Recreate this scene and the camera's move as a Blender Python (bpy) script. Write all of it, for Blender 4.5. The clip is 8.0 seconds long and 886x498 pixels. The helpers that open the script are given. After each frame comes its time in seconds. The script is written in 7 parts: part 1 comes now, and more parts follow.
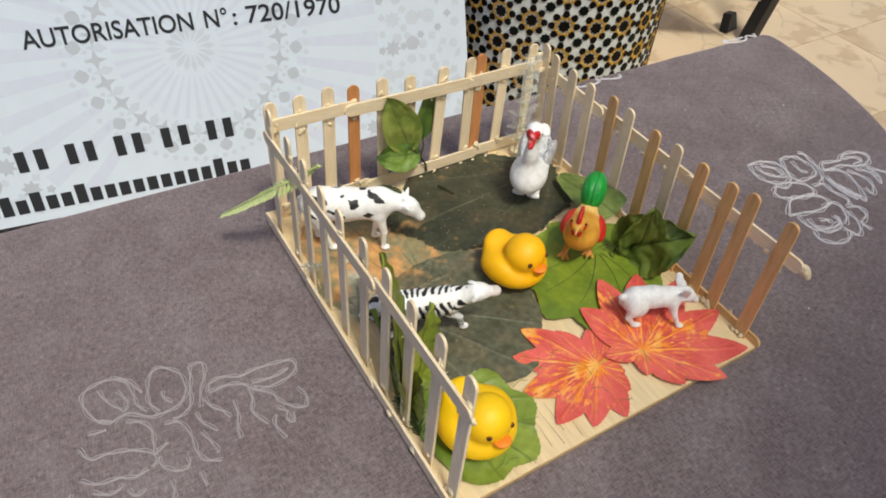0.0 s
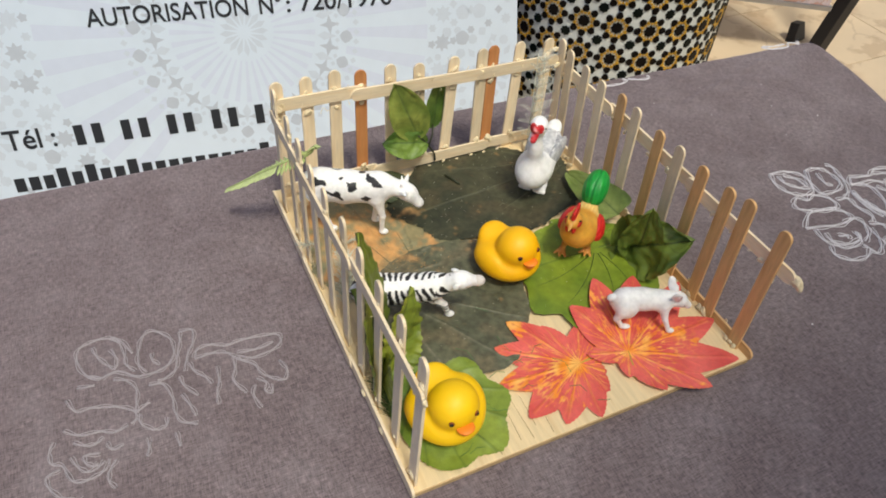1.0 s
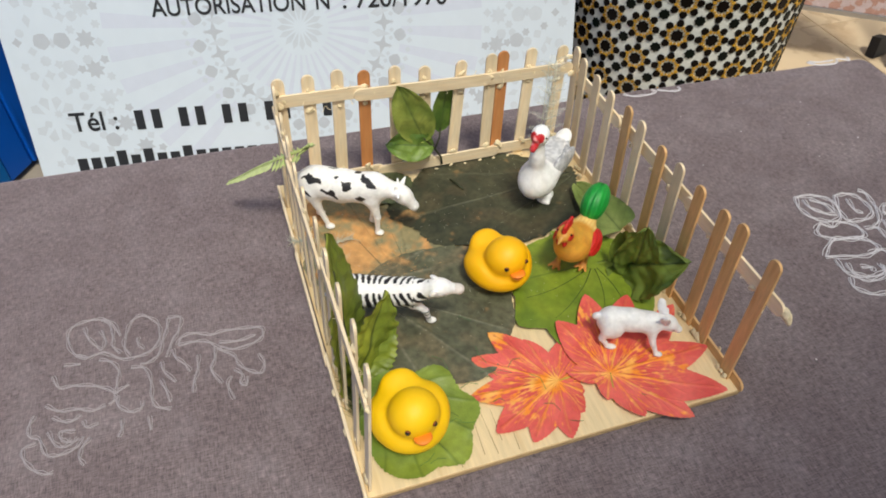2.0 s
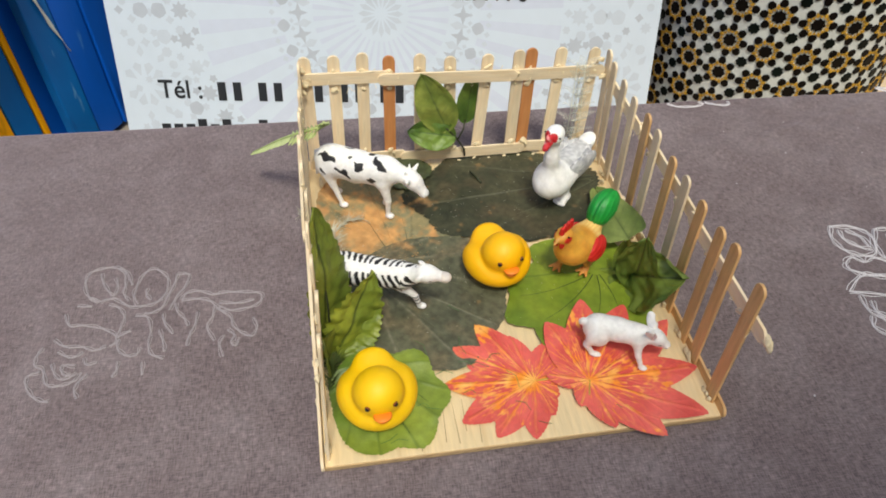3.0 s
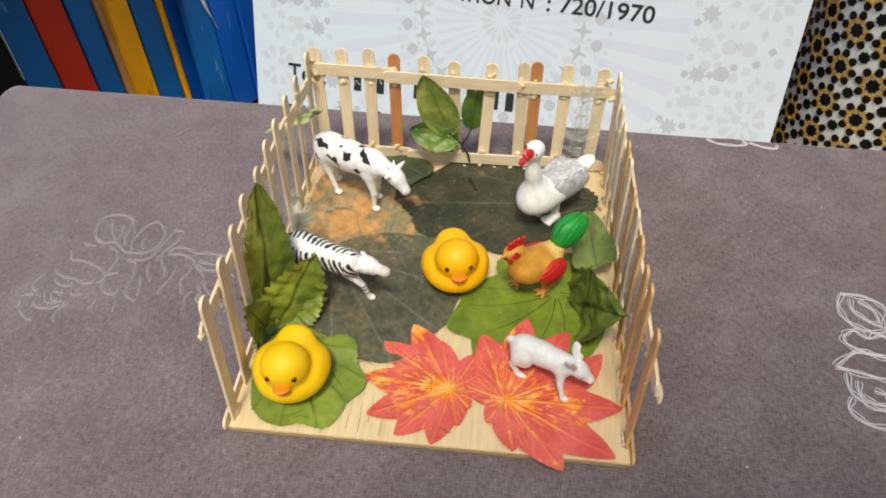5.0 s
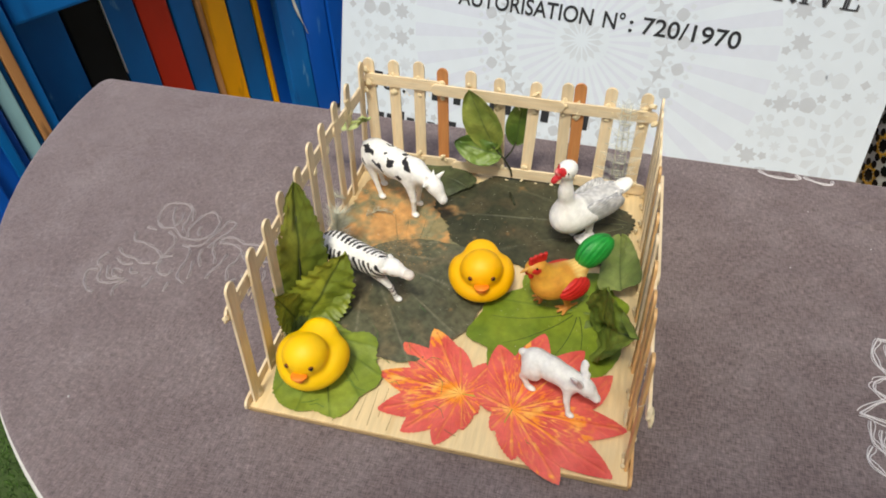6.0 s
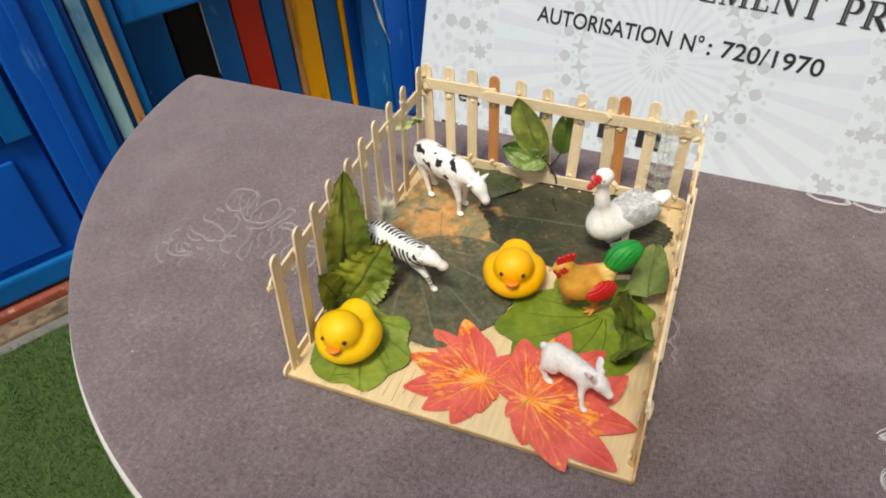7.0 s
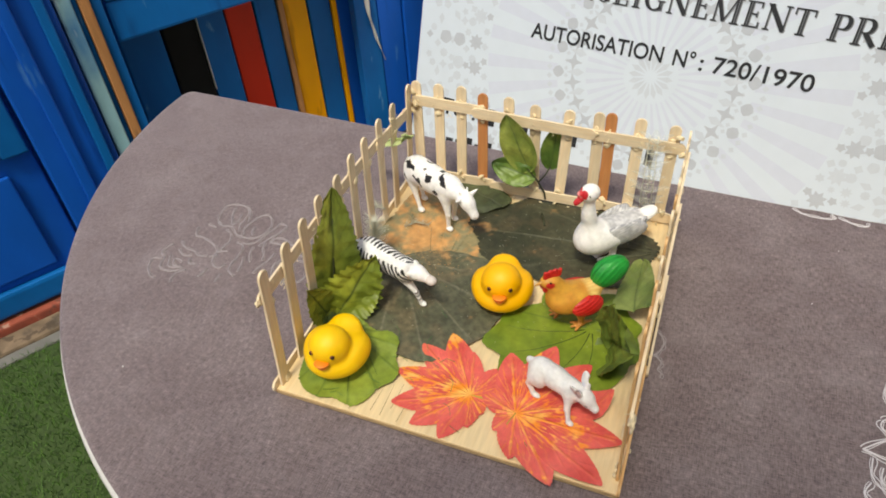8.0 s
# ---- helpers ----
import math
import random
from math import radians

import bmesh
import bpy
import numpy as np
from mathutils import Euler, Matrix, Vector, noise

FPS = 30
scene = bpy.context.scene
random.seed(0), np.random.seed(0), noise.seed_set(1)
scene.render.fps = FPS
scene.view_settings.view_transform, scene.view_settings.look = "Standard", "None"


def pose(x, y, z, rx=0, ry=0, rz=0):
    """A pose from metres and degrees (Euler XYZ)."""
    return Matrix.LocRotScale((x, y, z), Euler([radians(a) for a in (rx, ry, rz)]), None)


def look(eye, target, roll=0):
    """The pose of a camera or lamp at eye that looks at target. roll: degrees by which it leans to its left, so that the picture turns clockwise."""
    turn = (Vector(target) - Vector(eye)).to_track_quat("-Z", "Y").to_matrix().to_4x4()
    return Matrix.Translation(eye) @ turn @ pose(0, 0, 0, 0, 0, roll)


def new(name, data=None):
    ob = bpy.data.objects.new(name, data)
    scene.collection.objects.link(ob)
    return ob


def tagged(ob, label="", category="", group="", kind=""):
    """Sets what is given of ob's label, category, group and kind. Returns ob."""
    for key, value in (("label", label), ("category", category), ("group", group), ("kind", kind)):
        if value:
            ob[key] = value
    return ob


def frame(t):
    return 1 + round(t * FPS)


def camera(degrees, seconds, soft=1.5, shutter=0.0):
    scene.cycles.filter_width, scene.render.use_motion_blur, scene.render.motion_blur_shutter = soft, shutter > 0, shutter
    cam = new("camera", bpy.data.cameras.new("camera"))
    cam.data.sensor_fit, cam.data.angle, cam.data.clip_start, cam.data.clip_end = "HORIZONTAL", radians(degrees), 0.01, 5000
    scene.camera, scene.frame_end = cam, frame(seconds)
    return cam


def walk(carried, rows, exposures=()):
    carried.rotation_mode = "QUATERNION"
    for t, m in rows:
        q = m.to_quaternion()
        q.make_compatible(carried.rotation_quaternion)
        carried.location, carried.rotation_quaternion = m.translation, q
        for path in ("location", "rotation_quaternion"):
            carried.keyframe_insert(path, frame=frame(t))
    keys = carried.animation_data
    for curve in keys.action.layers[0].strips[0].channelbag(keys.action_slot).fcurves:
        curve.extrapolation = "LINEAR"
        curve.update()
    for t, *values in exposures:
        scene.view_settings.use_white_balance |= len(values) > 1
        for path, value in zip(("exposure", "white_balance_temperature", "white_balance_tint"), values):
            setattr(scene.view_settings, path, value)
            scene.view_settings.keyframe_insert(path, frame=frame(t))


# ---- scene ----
# the camera and its walk
cam = camera(65.5, 8.0, soft=1.8)
PATH = [
    (0, (-0.114, -0.14, 0.407), (0.66, 1.04, -1.01), 4.5),
    (0.5, (-0.108, -0.155, 0.407), (0.635, 1.048, -1.008), 4.4),
    (1, (-0.076, -0.168, 0.406), (0.557, 1.08, -1.023), 3.9),
    (1.5, (-0.048, -0.172, 0.407), (0.505, 1.109, -1.025), 2.9),
    (3, (0.035, -0.203, 0.409), (0.273, 1.154, -1.04), 1.8),
    (3.5, (0.064, -0.205, 0.41), (0.198, 1.165, -1.041), 1.5),
    (4, (0.099, -0.212, 0.409), (0.13, 1.163, -1.043), 0.1),
    (5.3, (0.187, -0.216, 0.412), (-0.049, 1.17, -1.008), -1.1),
    (5.5, (0.196, -0.217, 0.414), (-0.094, 1.169, -0.999), -1.5),
    (6, (0.211, -0.222, 0.421), (-0.18, 1.144, -0.985), -2.6),
    (6.5, (0.227, -0.235, 0.424), (-0.241, 1.127, -0.964), -3.0),
    (7, (0.25, -0.246, 0.43), (-0.353, 1.085, -0.935), -4.2),
    (7.5, (0.258, -0.25, 0.433), (-0.347, 1.1, -0.913), -4.1),
    (8, (0.259, -0.246, 0.434), (-0.348, 1.113, -0.902), -4.1),
]
walk(cam, [(t, look(eye, target, roll)) for t, eye, target, roll in PATH], [(0.0, 0.21, 6700, 3), (3.5, 0.27, 6750, 3), (8.0, 0.32, 7150, 4)])

# ---- light: a bright overcast yard, softly brighter from the open front ----
world = bpy.data.worlds.new("yard_sky")
scene.world = world
world.use_nodes = True
wn = world.node_tree
sky = wn.nodes.new("ShaderNodeTexSky")
sky.sky_type, sky.sun_disc = "NISHITA", False
sky.sun_elevation, sky.sun_rotation = radians(63), radians(179)
sky.air_density, sky.dust_density, sky.ozone_density = 1.0, 4.0, 1.0
wn.links.new(sky.outputs[0], wn.nodes["Background"].inputs[0])
wn.nodes["Background"].inputs[1].default_value = 0.108
sun_data = bpy.data.lights.new("sun", "SUN")
sun_data.energy, sun_data.angle, sun_data.color = 2.1, radians(11), (1.0, 0.96, 0.9)
sun = new("sun", sun_data)
sun.matrix_world = look((0.02, -1.20, 2.4), (0, 0, 0))


# ---- small tools ----
def lin(r, g, b):
    """Linear colour from 0..255 screen values."""
    return tuple(((c / 255) / 12.92 if c / 255 <= 0.04045 else ((c / 255 + 0.055) / 1.055) ** 2.4) for c in (r, g, b))


def part(name, data, mat=None, parent=None, label="", m=None, smooth=False):
    if isinstance(data, bmesh.types.BMesh):
        me = bpy.data.meshes.new(name)
        data.normal_update()
        data.to_mesh(me)
        data.free()
    else:
        me = data
    if mat is not None and not me.materials:
        me.materials.append(mat)
    if smooth:
        me.polygons.foreach_set("use_smooth", [True] * len(me.polygons))
    ob = new(name, me)
    if parent is not None:
        ob.parent = parent
    if m is not None:
        ob.matrix_basis = m
    if label:
        tagged(ob, label)
    return ob


def thing(name, label, category, m=None, group="", kind=""):
    ob = new(name)
    ob.empty_display_size = 0.02
    if m is not None:
        ob.matrix_basis = m
    return tagged(ob, label, category, group, kind)


def box(lo, hi, bevel=0.0, segs=2):
    bm = bmesh.new()
    bmesh.ops.create_cube(bm, size=1)
    for v in bm.verts:
        v.co = Vector([lo[i] + (v.co[i] + 0.5) * (hi[i] - lo[i]) for i in range(3)])
    if bevel:
        bmesh.ops.bevel(bm, geom=bm.edges[:], offset=bevel, segments=segs, affect="EDGES", profile=0.6)
    return bm


def mesh_of(name, verts, faces):
    me = bpy.data.meshes.new(name)
    me.from_pydata([tuple(v) for v in verts], [], [tuple(f) for f in faces])
    me.update()
    return me


def prism(outline, z0, z1, bevel=0.0):
    """A solid from a flat outline, between two heights."""
    bm = bmesh.new()
    face = bm.faces.new([bm.verts.new((x, y, z0)) for x, y in outline])
    face.normal_update()
    up = bmesh.ops.extrude_face_region(bm, geom=[face])
    bmesh.ops.translate(bm, verts=[v for v in up["geom"] if isinstance(v, bmesh.types.BMVert)], vec=(0, 0, z1 - z0))
    bmesh.ops.recalc_face_normals(bm, faces=bm.faces)
    if bevel:
        rim = [e for e in bm.edges if abs(e.verts[0].co.z - e.verts[1].co.z) < 1e-6]
        bmesh.ops.bevel(bm, geom=rim, offset=bevel, segments=2, affect="EDGES", profile=0.6)
    return bm


def tube(points, radius, sides=8, taper=None):
    """A round bar along points; taper gives a factor for each point."""
    pts = [Vector(p) for p in points]
    verts, faces = [], []
    for i, p in enumerate(pts):
        d = (pts[min(i + 1, len(pts) - 1)] - pts[max(i - 1, 0)]).normalized()
        a = d.orthogonal().normalized() if i == 0 else (a - d * a.dot(d)).normalized()
        b = d.cross(a)
        r = radius * (taper[i] if taper else 1)
        for k in range(sides):
            w = 2 * math.pi * k / sides
            verts.append(p + (a * math.cos(w) + b * math.sin(w)) * r)
    n = len(pts)
    for i in range(n - 1):
        for k in range(sides):
            j = (k + 1) % sides
            faces.append((i * sides + k, i * sides + j, (i + 1) * sides + j, (i + 1) * sides + k))
    faces.append(tuple(range(sides))[::-1])
    faces.append(tuple((n - 1) * sides + k for k in range(sides)))
    return mesh_of("tube", verts, faces)


def joined(pairs):
    """One mesh from several (verts, faces)."""
    verts, faces = [], []
    for v, f in pairs:
        base = len(verts)
        verts += [tuple(q) for q in v]
        faces += [tuple(i + base for i in g) for g in f]
    return mesh_of("joined", verts, faces)


def paint_on(me, colours):
    """Pigment for each vertex."""
    layer = me.color_attributes.new("paint", "FLOAT_COLOR", "POINT")
    flat = np.ones((len(me.vertices), 4), dtype=np.float32)
    flat[:, :3] = colours
    layer.data.foreach_set("color", flat.ravel())


def noise_at(points, scale, seed=0.0):
    return np.array([noise.noise(Vector((p[0] * scale + seed, p[1] * scale - seed, p[2] * scale + 2 * seed))) for p in points])


# ---- materials ----
def material(name, colour, rough=0.6, spread=0.12, scale=60, bump=0.1, bump_scale=300, metal=0.0, attribute=False, random=0.0, second=None, second_scale=8, second_at=(0.5, 0.65), stretch=(1, 1, 1), subsurface=0.0, bump_far=0.002):
    m = bpy.data.materials.new(name)
    m.use_nodes = True
    nt = m.node_tree
    b = nt.nodes["Principled BSDF"]
    add, link = nt.nodes.new, nt.links.new
    tc, mp = add("ShaderNodeTexCoord"), add("ShaderNodeMapping")
    mp.inputs["Scale"].default_value = stretch
    link(tc.outputs["Object"], mp.inputs["Vector"])
    grain = add("ShaderNodeTexNoise")
    grain.inputs["Scale"].default_value, grain.inputs["Detail"].default_value = scale, 6
    link(mp.outputs[0], grain.inputs["Vector"])
    if attribute:
        base = add("ShaderNodeAttribute")
        base.attribute_name = "paint"
        col = base.outputs["Color"]
    else:
        base = add("ShaderNodeRGB")
        base.outputs[0].default_value = (*colour, 1)
        col = base.outputs[0]
    if second:
        blotch, ramp, mix = add("ShaderNodeTexNoise"), add("ShaderNodeMapRange"), add("ShaderNodeMix")
        blotch.inputs["Scale"].default_value, blotch.inputs["Detail"].default_value = second_scale, 5
        link(mp.outputs[0], blotch.inputs["Vector"])
        ramp.inputs["From Min"].default_value, ramp.inputs["From Max"].default_value = second_at
        link(blotch.outputs[0], ramp.inputs[0])
        mix.data_type = "RGBA"
        link(ramp.outputs[0], mix.inputs["Factor"])
        link(col, mix.inputs["A"])
        mix.inputs["B"].default_value = (*second, 1)
        col = mix.outputs["Result"]
    value = add("ShaderNodeMapRange")
    value.inputs["From Min"].default_value, value.inputs["From Max"].default_value = 0.3, 0.7
    value.inputs["To Min"].default_value, value.inputs["To Max"].default_value = 1 - spread, 1 + spread
    link(grain.outputs[0], value.inputs[0])
    bright = value.outputs[0]
    if random:
        info, shift, times = add("ShaderNodeObjectInfo"), add("ShaderNodeMapRange"), add("ShaderNodeMath")
        shift.inputs["To Min"].default_value, shift.inputs["To Max"].default_value = 1 - random, 1 + random
        link(info.outputs["Random"], shift.inputs[0])
        times.operation = "MULTIPLY"
        link(bright, times.inputs[0])
        link(shift.outputs[0], times.inputs[1])
        bright = times.outputs[0]
    hsv = add("ShaderNodeHueSaturation")
    link(col, hsv.inputs["Color"])
    link(bright, hsv.inputs["Value"])
    link(hsv.outputs[0], b.inputs["Base Color"])
    b.inputs["Roughness"].default_value = rough
    b.inputs["Metallic"].default_value = metal
    if subsurface:
        b.inputs["Subsurface Weight"].default_value = subsurface
        b.inputs["Subsurface Radius"].default_value = (0.004, 0.003, 0.0015)
    rv = add("ShaderNodeMapRange")
    rv.inputs["To Min"].default_value, rv.inputs["To Max"].default_value = max(rough - 0.12, 0.03), min(rough + 0.12, 1)
    link(grain.outputs[0], rv.inputs[0])
    link(rv.outputs[0], b.inputs["Roughness"])
    if bump:
        fine, bp = add("ShaderNodeTexNoise"), add("ShaderNodeBump")
        fine.inputs["Scale"].default_value, fine.inputs["Detail"].default_value = bump_scale, 4
        link(mp.outputs[0], fine.inputs["Vector"])
        bp.inputs["Strength"].default_value, bp.inputs["Distance"].default_value = bump, bump_far
        link(fine.outputs[0], bp.inputs["Height"])
        link(bp.outputs[0], b.inputs["Normal"])
    return m


def cloth_material():
    """Woven taupe cloth: slubbed warp and weft, pale lint and broad uneven tone."""
    m = material("taupe_cloth", lin(111, 98, 99), 0.85, 0.20, 260, 0.0, second=lin(124, 112, 113), second_scale=16, second_at=(0.42, 0.72))
    nt = m.node_tree
    add, link = nt.nodes.new, nt.links.new
    b = nt.nodes["Principled BSDF"]
    b.inputs["Sheen Weight"].default_value = 0.9
    b.inputs["Sheen Roughness"].default_value = 0.45
    b.inputs["Sheen Tint"].default_value = (*lin(226, 214, 220), 1)
    b.inputs["Specular IOR Level"].default_value = 0.3
    coords = nt.nodes["Texture Coordinate"].outputs["Object"]
    # threads both ways, each an uneven dash
    threads = []
    for stretch in ((170, 1150, 1), (1150, 170, 1)):
        mp, tex = add("ShaderNodeMapping"), add("ShaderNodeTexNoise")
        mp.inputs["Scale"].default_value, mp.inputs["Rotation"].default_value = stretch, (0, 0, radians(-2))
        mp.vector_type = "POINT"
        link(coords, mp.inputs["Vector"])
        tex.inputs["Scale"].default_value, tex.inputs["Detail"].default_value, tex.inputs["Roughness"].default_value = 1.0, 3, 0.6
        link(mp.outputs[0], tex.inputs["Vector"])
        threads.append(tex.outputs[0])
    both = add("ShaderNodeMath")
    both.operation = "ADD"
    link(threads[0], both.inputs[0])
    link(threads[1], both.inputs[1])
    tone, tint = add("ShaderNodeMapRange"), add("ShaderNodeHueSaturation")
    tone.inputs["From Min"].default_value, tone.inputs["From Max"].default_value = 0.72, 1.28
    tone.inputs["To Min"].default_value, tone.inputs["To Max"].default_value = 0.50, 1.50
    link(both.outputs[0], tone.inputs[0])
    link(b.inputs["Base Color"].links[0].from_socket, tint.inputs["Color"])
    link(tone.outputs[0], tint.inputs["Value"])
    bumps, tilt_by, tilt, shape = add("ShaderNodeBump"), add("ShaderNodeCombineXYZ"), add("ShaderNodeVectorMath"), add("ShaderNodeNewGeometry")
    bumps.inputs["Strength"].default_value, bumps.inputs["Distance"].default_value = 0.5, 0.0009
    link(both.outputs[0], bumps.inputs["Height"])
    # shading normals are tilted left and forward to steer how bright the cloth looks
    tilt_by.inputs[0].default_value, tilt_by.inputs[1].default_value, tilt_by.inputs[2].default_value = CLOTH_TILT
    tilt.operation = "ADD"
    link(tilt_by.outputs[0], tilt.inputs[0])
    link(shape.outputs["Normal"], tilt.inputs[1])
    lean = add("ShaderNodeVectorMath")
    lean.operation = "NORMALIZE"
    link(tilt.outputs[0], lean.inputs[0])
    link(lean.outputs[0], bumps.inputs["Normal"])
    link(bumps.outputs[0], b.inputs["Normal"])
    # pale rubbed patches
    rub, rub_range, rub_mix = add("ShaderNodeTexNoise"), add("ShaderNodeMapRange"), add("ShaderNodeMix")
    link(coords, rub.inputs["Vector"])
    rub.inputs["Scale"].default_value, rub.inputs["Detail"].default_value = 42, 9
    rub_range.inputs["From Min"].default_value, rub_range.inputs["From Max"].default_value, rub_range.inputs["To Max"].default_value = 0.50, 0.80, 0.22
    link(rub.outputs[0], rub_range.inputs[0])
    rub_mix.data_type = "RGBA"
    link(rub_range.outputs[0], rub_mix.inputs["Factor"])
    link(tint.outputs[0], rub_mix.inputs["A"])
    rub_mix.inputs["B"].default_value = (*lin(160, 150, 153), 1)
    link(rub_mix.outputs["Result"], b.inputs["Base Color"])
    return m


CLOTH_TILT = (-0.18, -0.08, 0.0)
CLOTH = cloth_material()
THREAD = material("white_thread", lin(222, 218, 221), 0.7, 0.1, 900, 0.3, 2500)
THREAD_PALE = material("faded_thread", lin(166, 158, 161), 0.8, 0.12, 900, 0.3, 2500)
LAMINATE = material("white_laminate", lin(200, 198, 194), 0.4, 0.03, 30, 0.02)
STEEL = material("grey_steel", lin(120, 122, 125), 0.35, 0.06, 40, 0.03, metal=0.9)
PLY = material("pale_plywood", lin(234, 210, 164), 0.6, 0.08, 55, 0.2, 250, second=lin(220, 191, 142), second_scale=30, second_at=(0.55, 0.8), stretch=(6, 0.7, 1))
PLY_EDGE = material("plywood_edge", lin(196, 166, 122), 0.75, 0.2, 120, 0.3, 500, stretch=(1, 1, 6))
STICK = material("pale_stick_wood", lin(240, 220, 186), 0.55, 0.1, 90, 0.12, 500, random=0.1, second=lin(222, 194, 150), second_scale=45, second_at=(0.5, 0.8), stretch=(6, 6, 0.7))
STICK_TAN = material("tan_stick_wood", lin(222, 178, 122), 0.5, 0.12, 90, 0.12, 500, random=0.12, second=lin(176, 124, 70), second_scale=45, second_at=(0.5, 0.8), stretch=(6, 6, 0.7))
STICK_RED = material("reddish_stick_wood", lin(206, 142, 88), 0.5, 0.1, 90, 0.12, 500, second=lin(186, 116, 66), second_scale=45, second_at=(0.45, 0.8), stretch=(6, 6, 0.7))
GLUE = material("dried_hot_glue", lin(236, 218, 180), 0.4, 0.1, 200, 0.3, 500)
LEAF = material("printed_cloth_leaf", (0, 0, 0), 0.45, 0.16, 170, 0.4, 600, attribute=True, bump_far=0.0006)
LEAF_RED = material("printed_red_cloth_leaf", (0, 0, 0), 0.65, 0.07, 300, 0.35, 900, attribute=True, bump_far=0.0004)
LEAF_DARK = material("dusty_dark_cloth_leaf", (0, 0, 0), 0.5, 0.34, 200, 0.6, 300, attribute=True, bump_far=0.0009)
VEIN_DARK = material("dark_leaf_vein", lin(62, 82, 34), 0.6, 0.15, 200, 0.1)
VEIN_PALE = material("grey_leaf_vein", lin(94, 95, 74), 0.6, 0.15, 200, 0.1)
STALK_YELLOW = material("yellow_green_stalk", lin(186, 160, 62), 0.6, 0.12, 200, 0.1)
SAND = material("orange_sand", lin(214, 166, 106), 0.95, 0.15, 500, 0.3, 900)
TOY = material("painted_plastic", (0, 0, 0), 0.5, 0.10, 260, 0.16, 600, attribute=True, subsurface=0.06)
DUCK = material("yellow_soft_vinyl", lin(255, 204, 16), 0.5, 0.04, 60, 0.04, 500, subsurface=0.15)
DUCK_DEEP = material("deep_yellow_soft_vinyl", lin(255, 190, 12), 0.5, 0.04, 60, 0.04, 500, subsurface=0.15)
BEAK = material("orange_vinyl", lin(246, 138, 40), 0.42, 0.04, 200, 0.03)
EYE = material("black_eye_paint", lin(24, 20, 18), 0.2, 0.05, 200, 0.0)
PLY_DARK = material("dark_wood_crack", lin(160, 130, 92), 0.8, 0.2, 200, 0.2)
EYE_RING = material("brown_eye_ring", lin(134, 66, 20), 0.4, 0.05, 200, 0.0)
STEM = material("dark_stem", lin(48, 52, 30), 0.6, 0.2, 200, 0.3)
FERN = material("green_fern_plastic", lin(172, 186, 120), 0.5, 0.18, 200, 0.1)
MOSS = material("dark_moss", lin(74, 90, 40), 0.8, 0.25, 300, 0.2)
FIBRE = material("pale_dried_fibre", lin(204, 204, 186), 0.7, 0.12, 200, 0.1)
STRAW = material("green_thread_bits", lin(70, 116, 60), 0.6, 0.2, 200, 0.1)
VINYL = material("white_banner_vinyl", lin(208, 219, 232), 0.45, 0.02, 20, 0.04, 60)
PRINT_GREY = material("grey_print", lin(184, 191, 202), 0.5, 0.03, 40, 0.0)
PRINT_MID = material("pale_grey_print", lin(198, 207, 219), 0.5, 0.03, 40, 0.0)
PRINT_LILAC = material("lilac_print", lin(203, 211, 228), 0.5, 0.02, 40, 0.0)
INK = material("black_ink", lin(34, 36, 42), 0.5, 0.05, 40, 0.0)
INK_GREY = material("grey_ink", lin(120, 124, 132), 0.5, 0.05, 40, 0.0)
BLUE = material("blue_gloss_paint", lin(0, 96, 166), 0.5, 0.16, 9, 0.2, 40, second=lin(0, 76, 142), second_scale=5, second_at=(0.5, 0.75), stretch=(1, 1, 0.4))
BLUE_DEEP = material("deep_blue_paint", lin(3, 88, 190), 0.5, 0.12, 7, 0.1, 30, second=lin(3, 72, 158), second_scale=4, second_at=(0.5, 0.8), stretch=(1, 1, 0.4))
BLUE_PALE = material("worn_pale_blue", lin(150, 192, 200), 0.6, 0.15, 20, 0.2, 60, second=lin(50, 120, 176), second_scale=12, second_at=(0.5, 0.7), stretch=(1, 1, 0.3))
BLACK_PAINT = material("black_paint", lin(20, 20, 22), 0.6, 0.2, 15, 0.1, 60)
RED_PAINT = material("red_paint", lin(196, 44, 24), 0.4, 0.12, 12, 0.1, 60, stretch=(1, 1, 0.3))
YELLOW_PAINT = material("yellow_paint", lin(244, 166, 10), 0.4, 0.1, 12, 0.1, 60, stretch=(1, 1, 0.3))
BARE_WOOD = material("bare_brown_wood", lin(176, 122, 74), 0.7, 0.2, 30, 0.25, 120, stretch=(1, 1, 0.15))
BRICK = material("red_brick_sill", lin(146, 72, 54), 0.85, 0.2, 40, 0.4, 150)
CEMENT = material("sandy_cement", lin(122, 104, 84), 0.9, 0.3, 30, 0.6, 120, second=lin(86, 76, 64), second_scale=20)
KERB = material("grey_kerb", lin(112, 111, 106), 0.85, 0.15, 40, 0.3, 150)
MARBLE = material("beige_marble", lin(208, 186, 156), 0.35, 0.06, 6, 0.05, 40, random=0.04, second=lin(178, 148, 116), second_scale=4.5, second_at=(0.54, 0.72))
GROUND = material("yard_concrete", lin(150, 140, 128), 0.9, 0.15, 12, 0.3, 60)
TURF = material("turf_backing", lin(56, 76, 34), 0.95, 0.3, 90, 0.5, 200)
BLADE = material("turf_blades", lin(72, 108, 36), 0.6, 0.25, 60, 0.0, second=lin(46, 76, 26), second_scale=9)
TILE_WHITE = material("white_glazed_tile", lin(214, 218, 214), 0.35, 0.08, 30, 0.1, 80, random=0.05)
TILE_BLACK = material("black_glazed_tile", lin(17, 12, 10), 0.4, 0.2, 30, 0.1, 80, random=0.2)
TILE_GREEN = material("dark_green_glazed_tile", lin(8, 18, 15), 0.4, 0.2, 30, 0.1, 80, random=0.2)
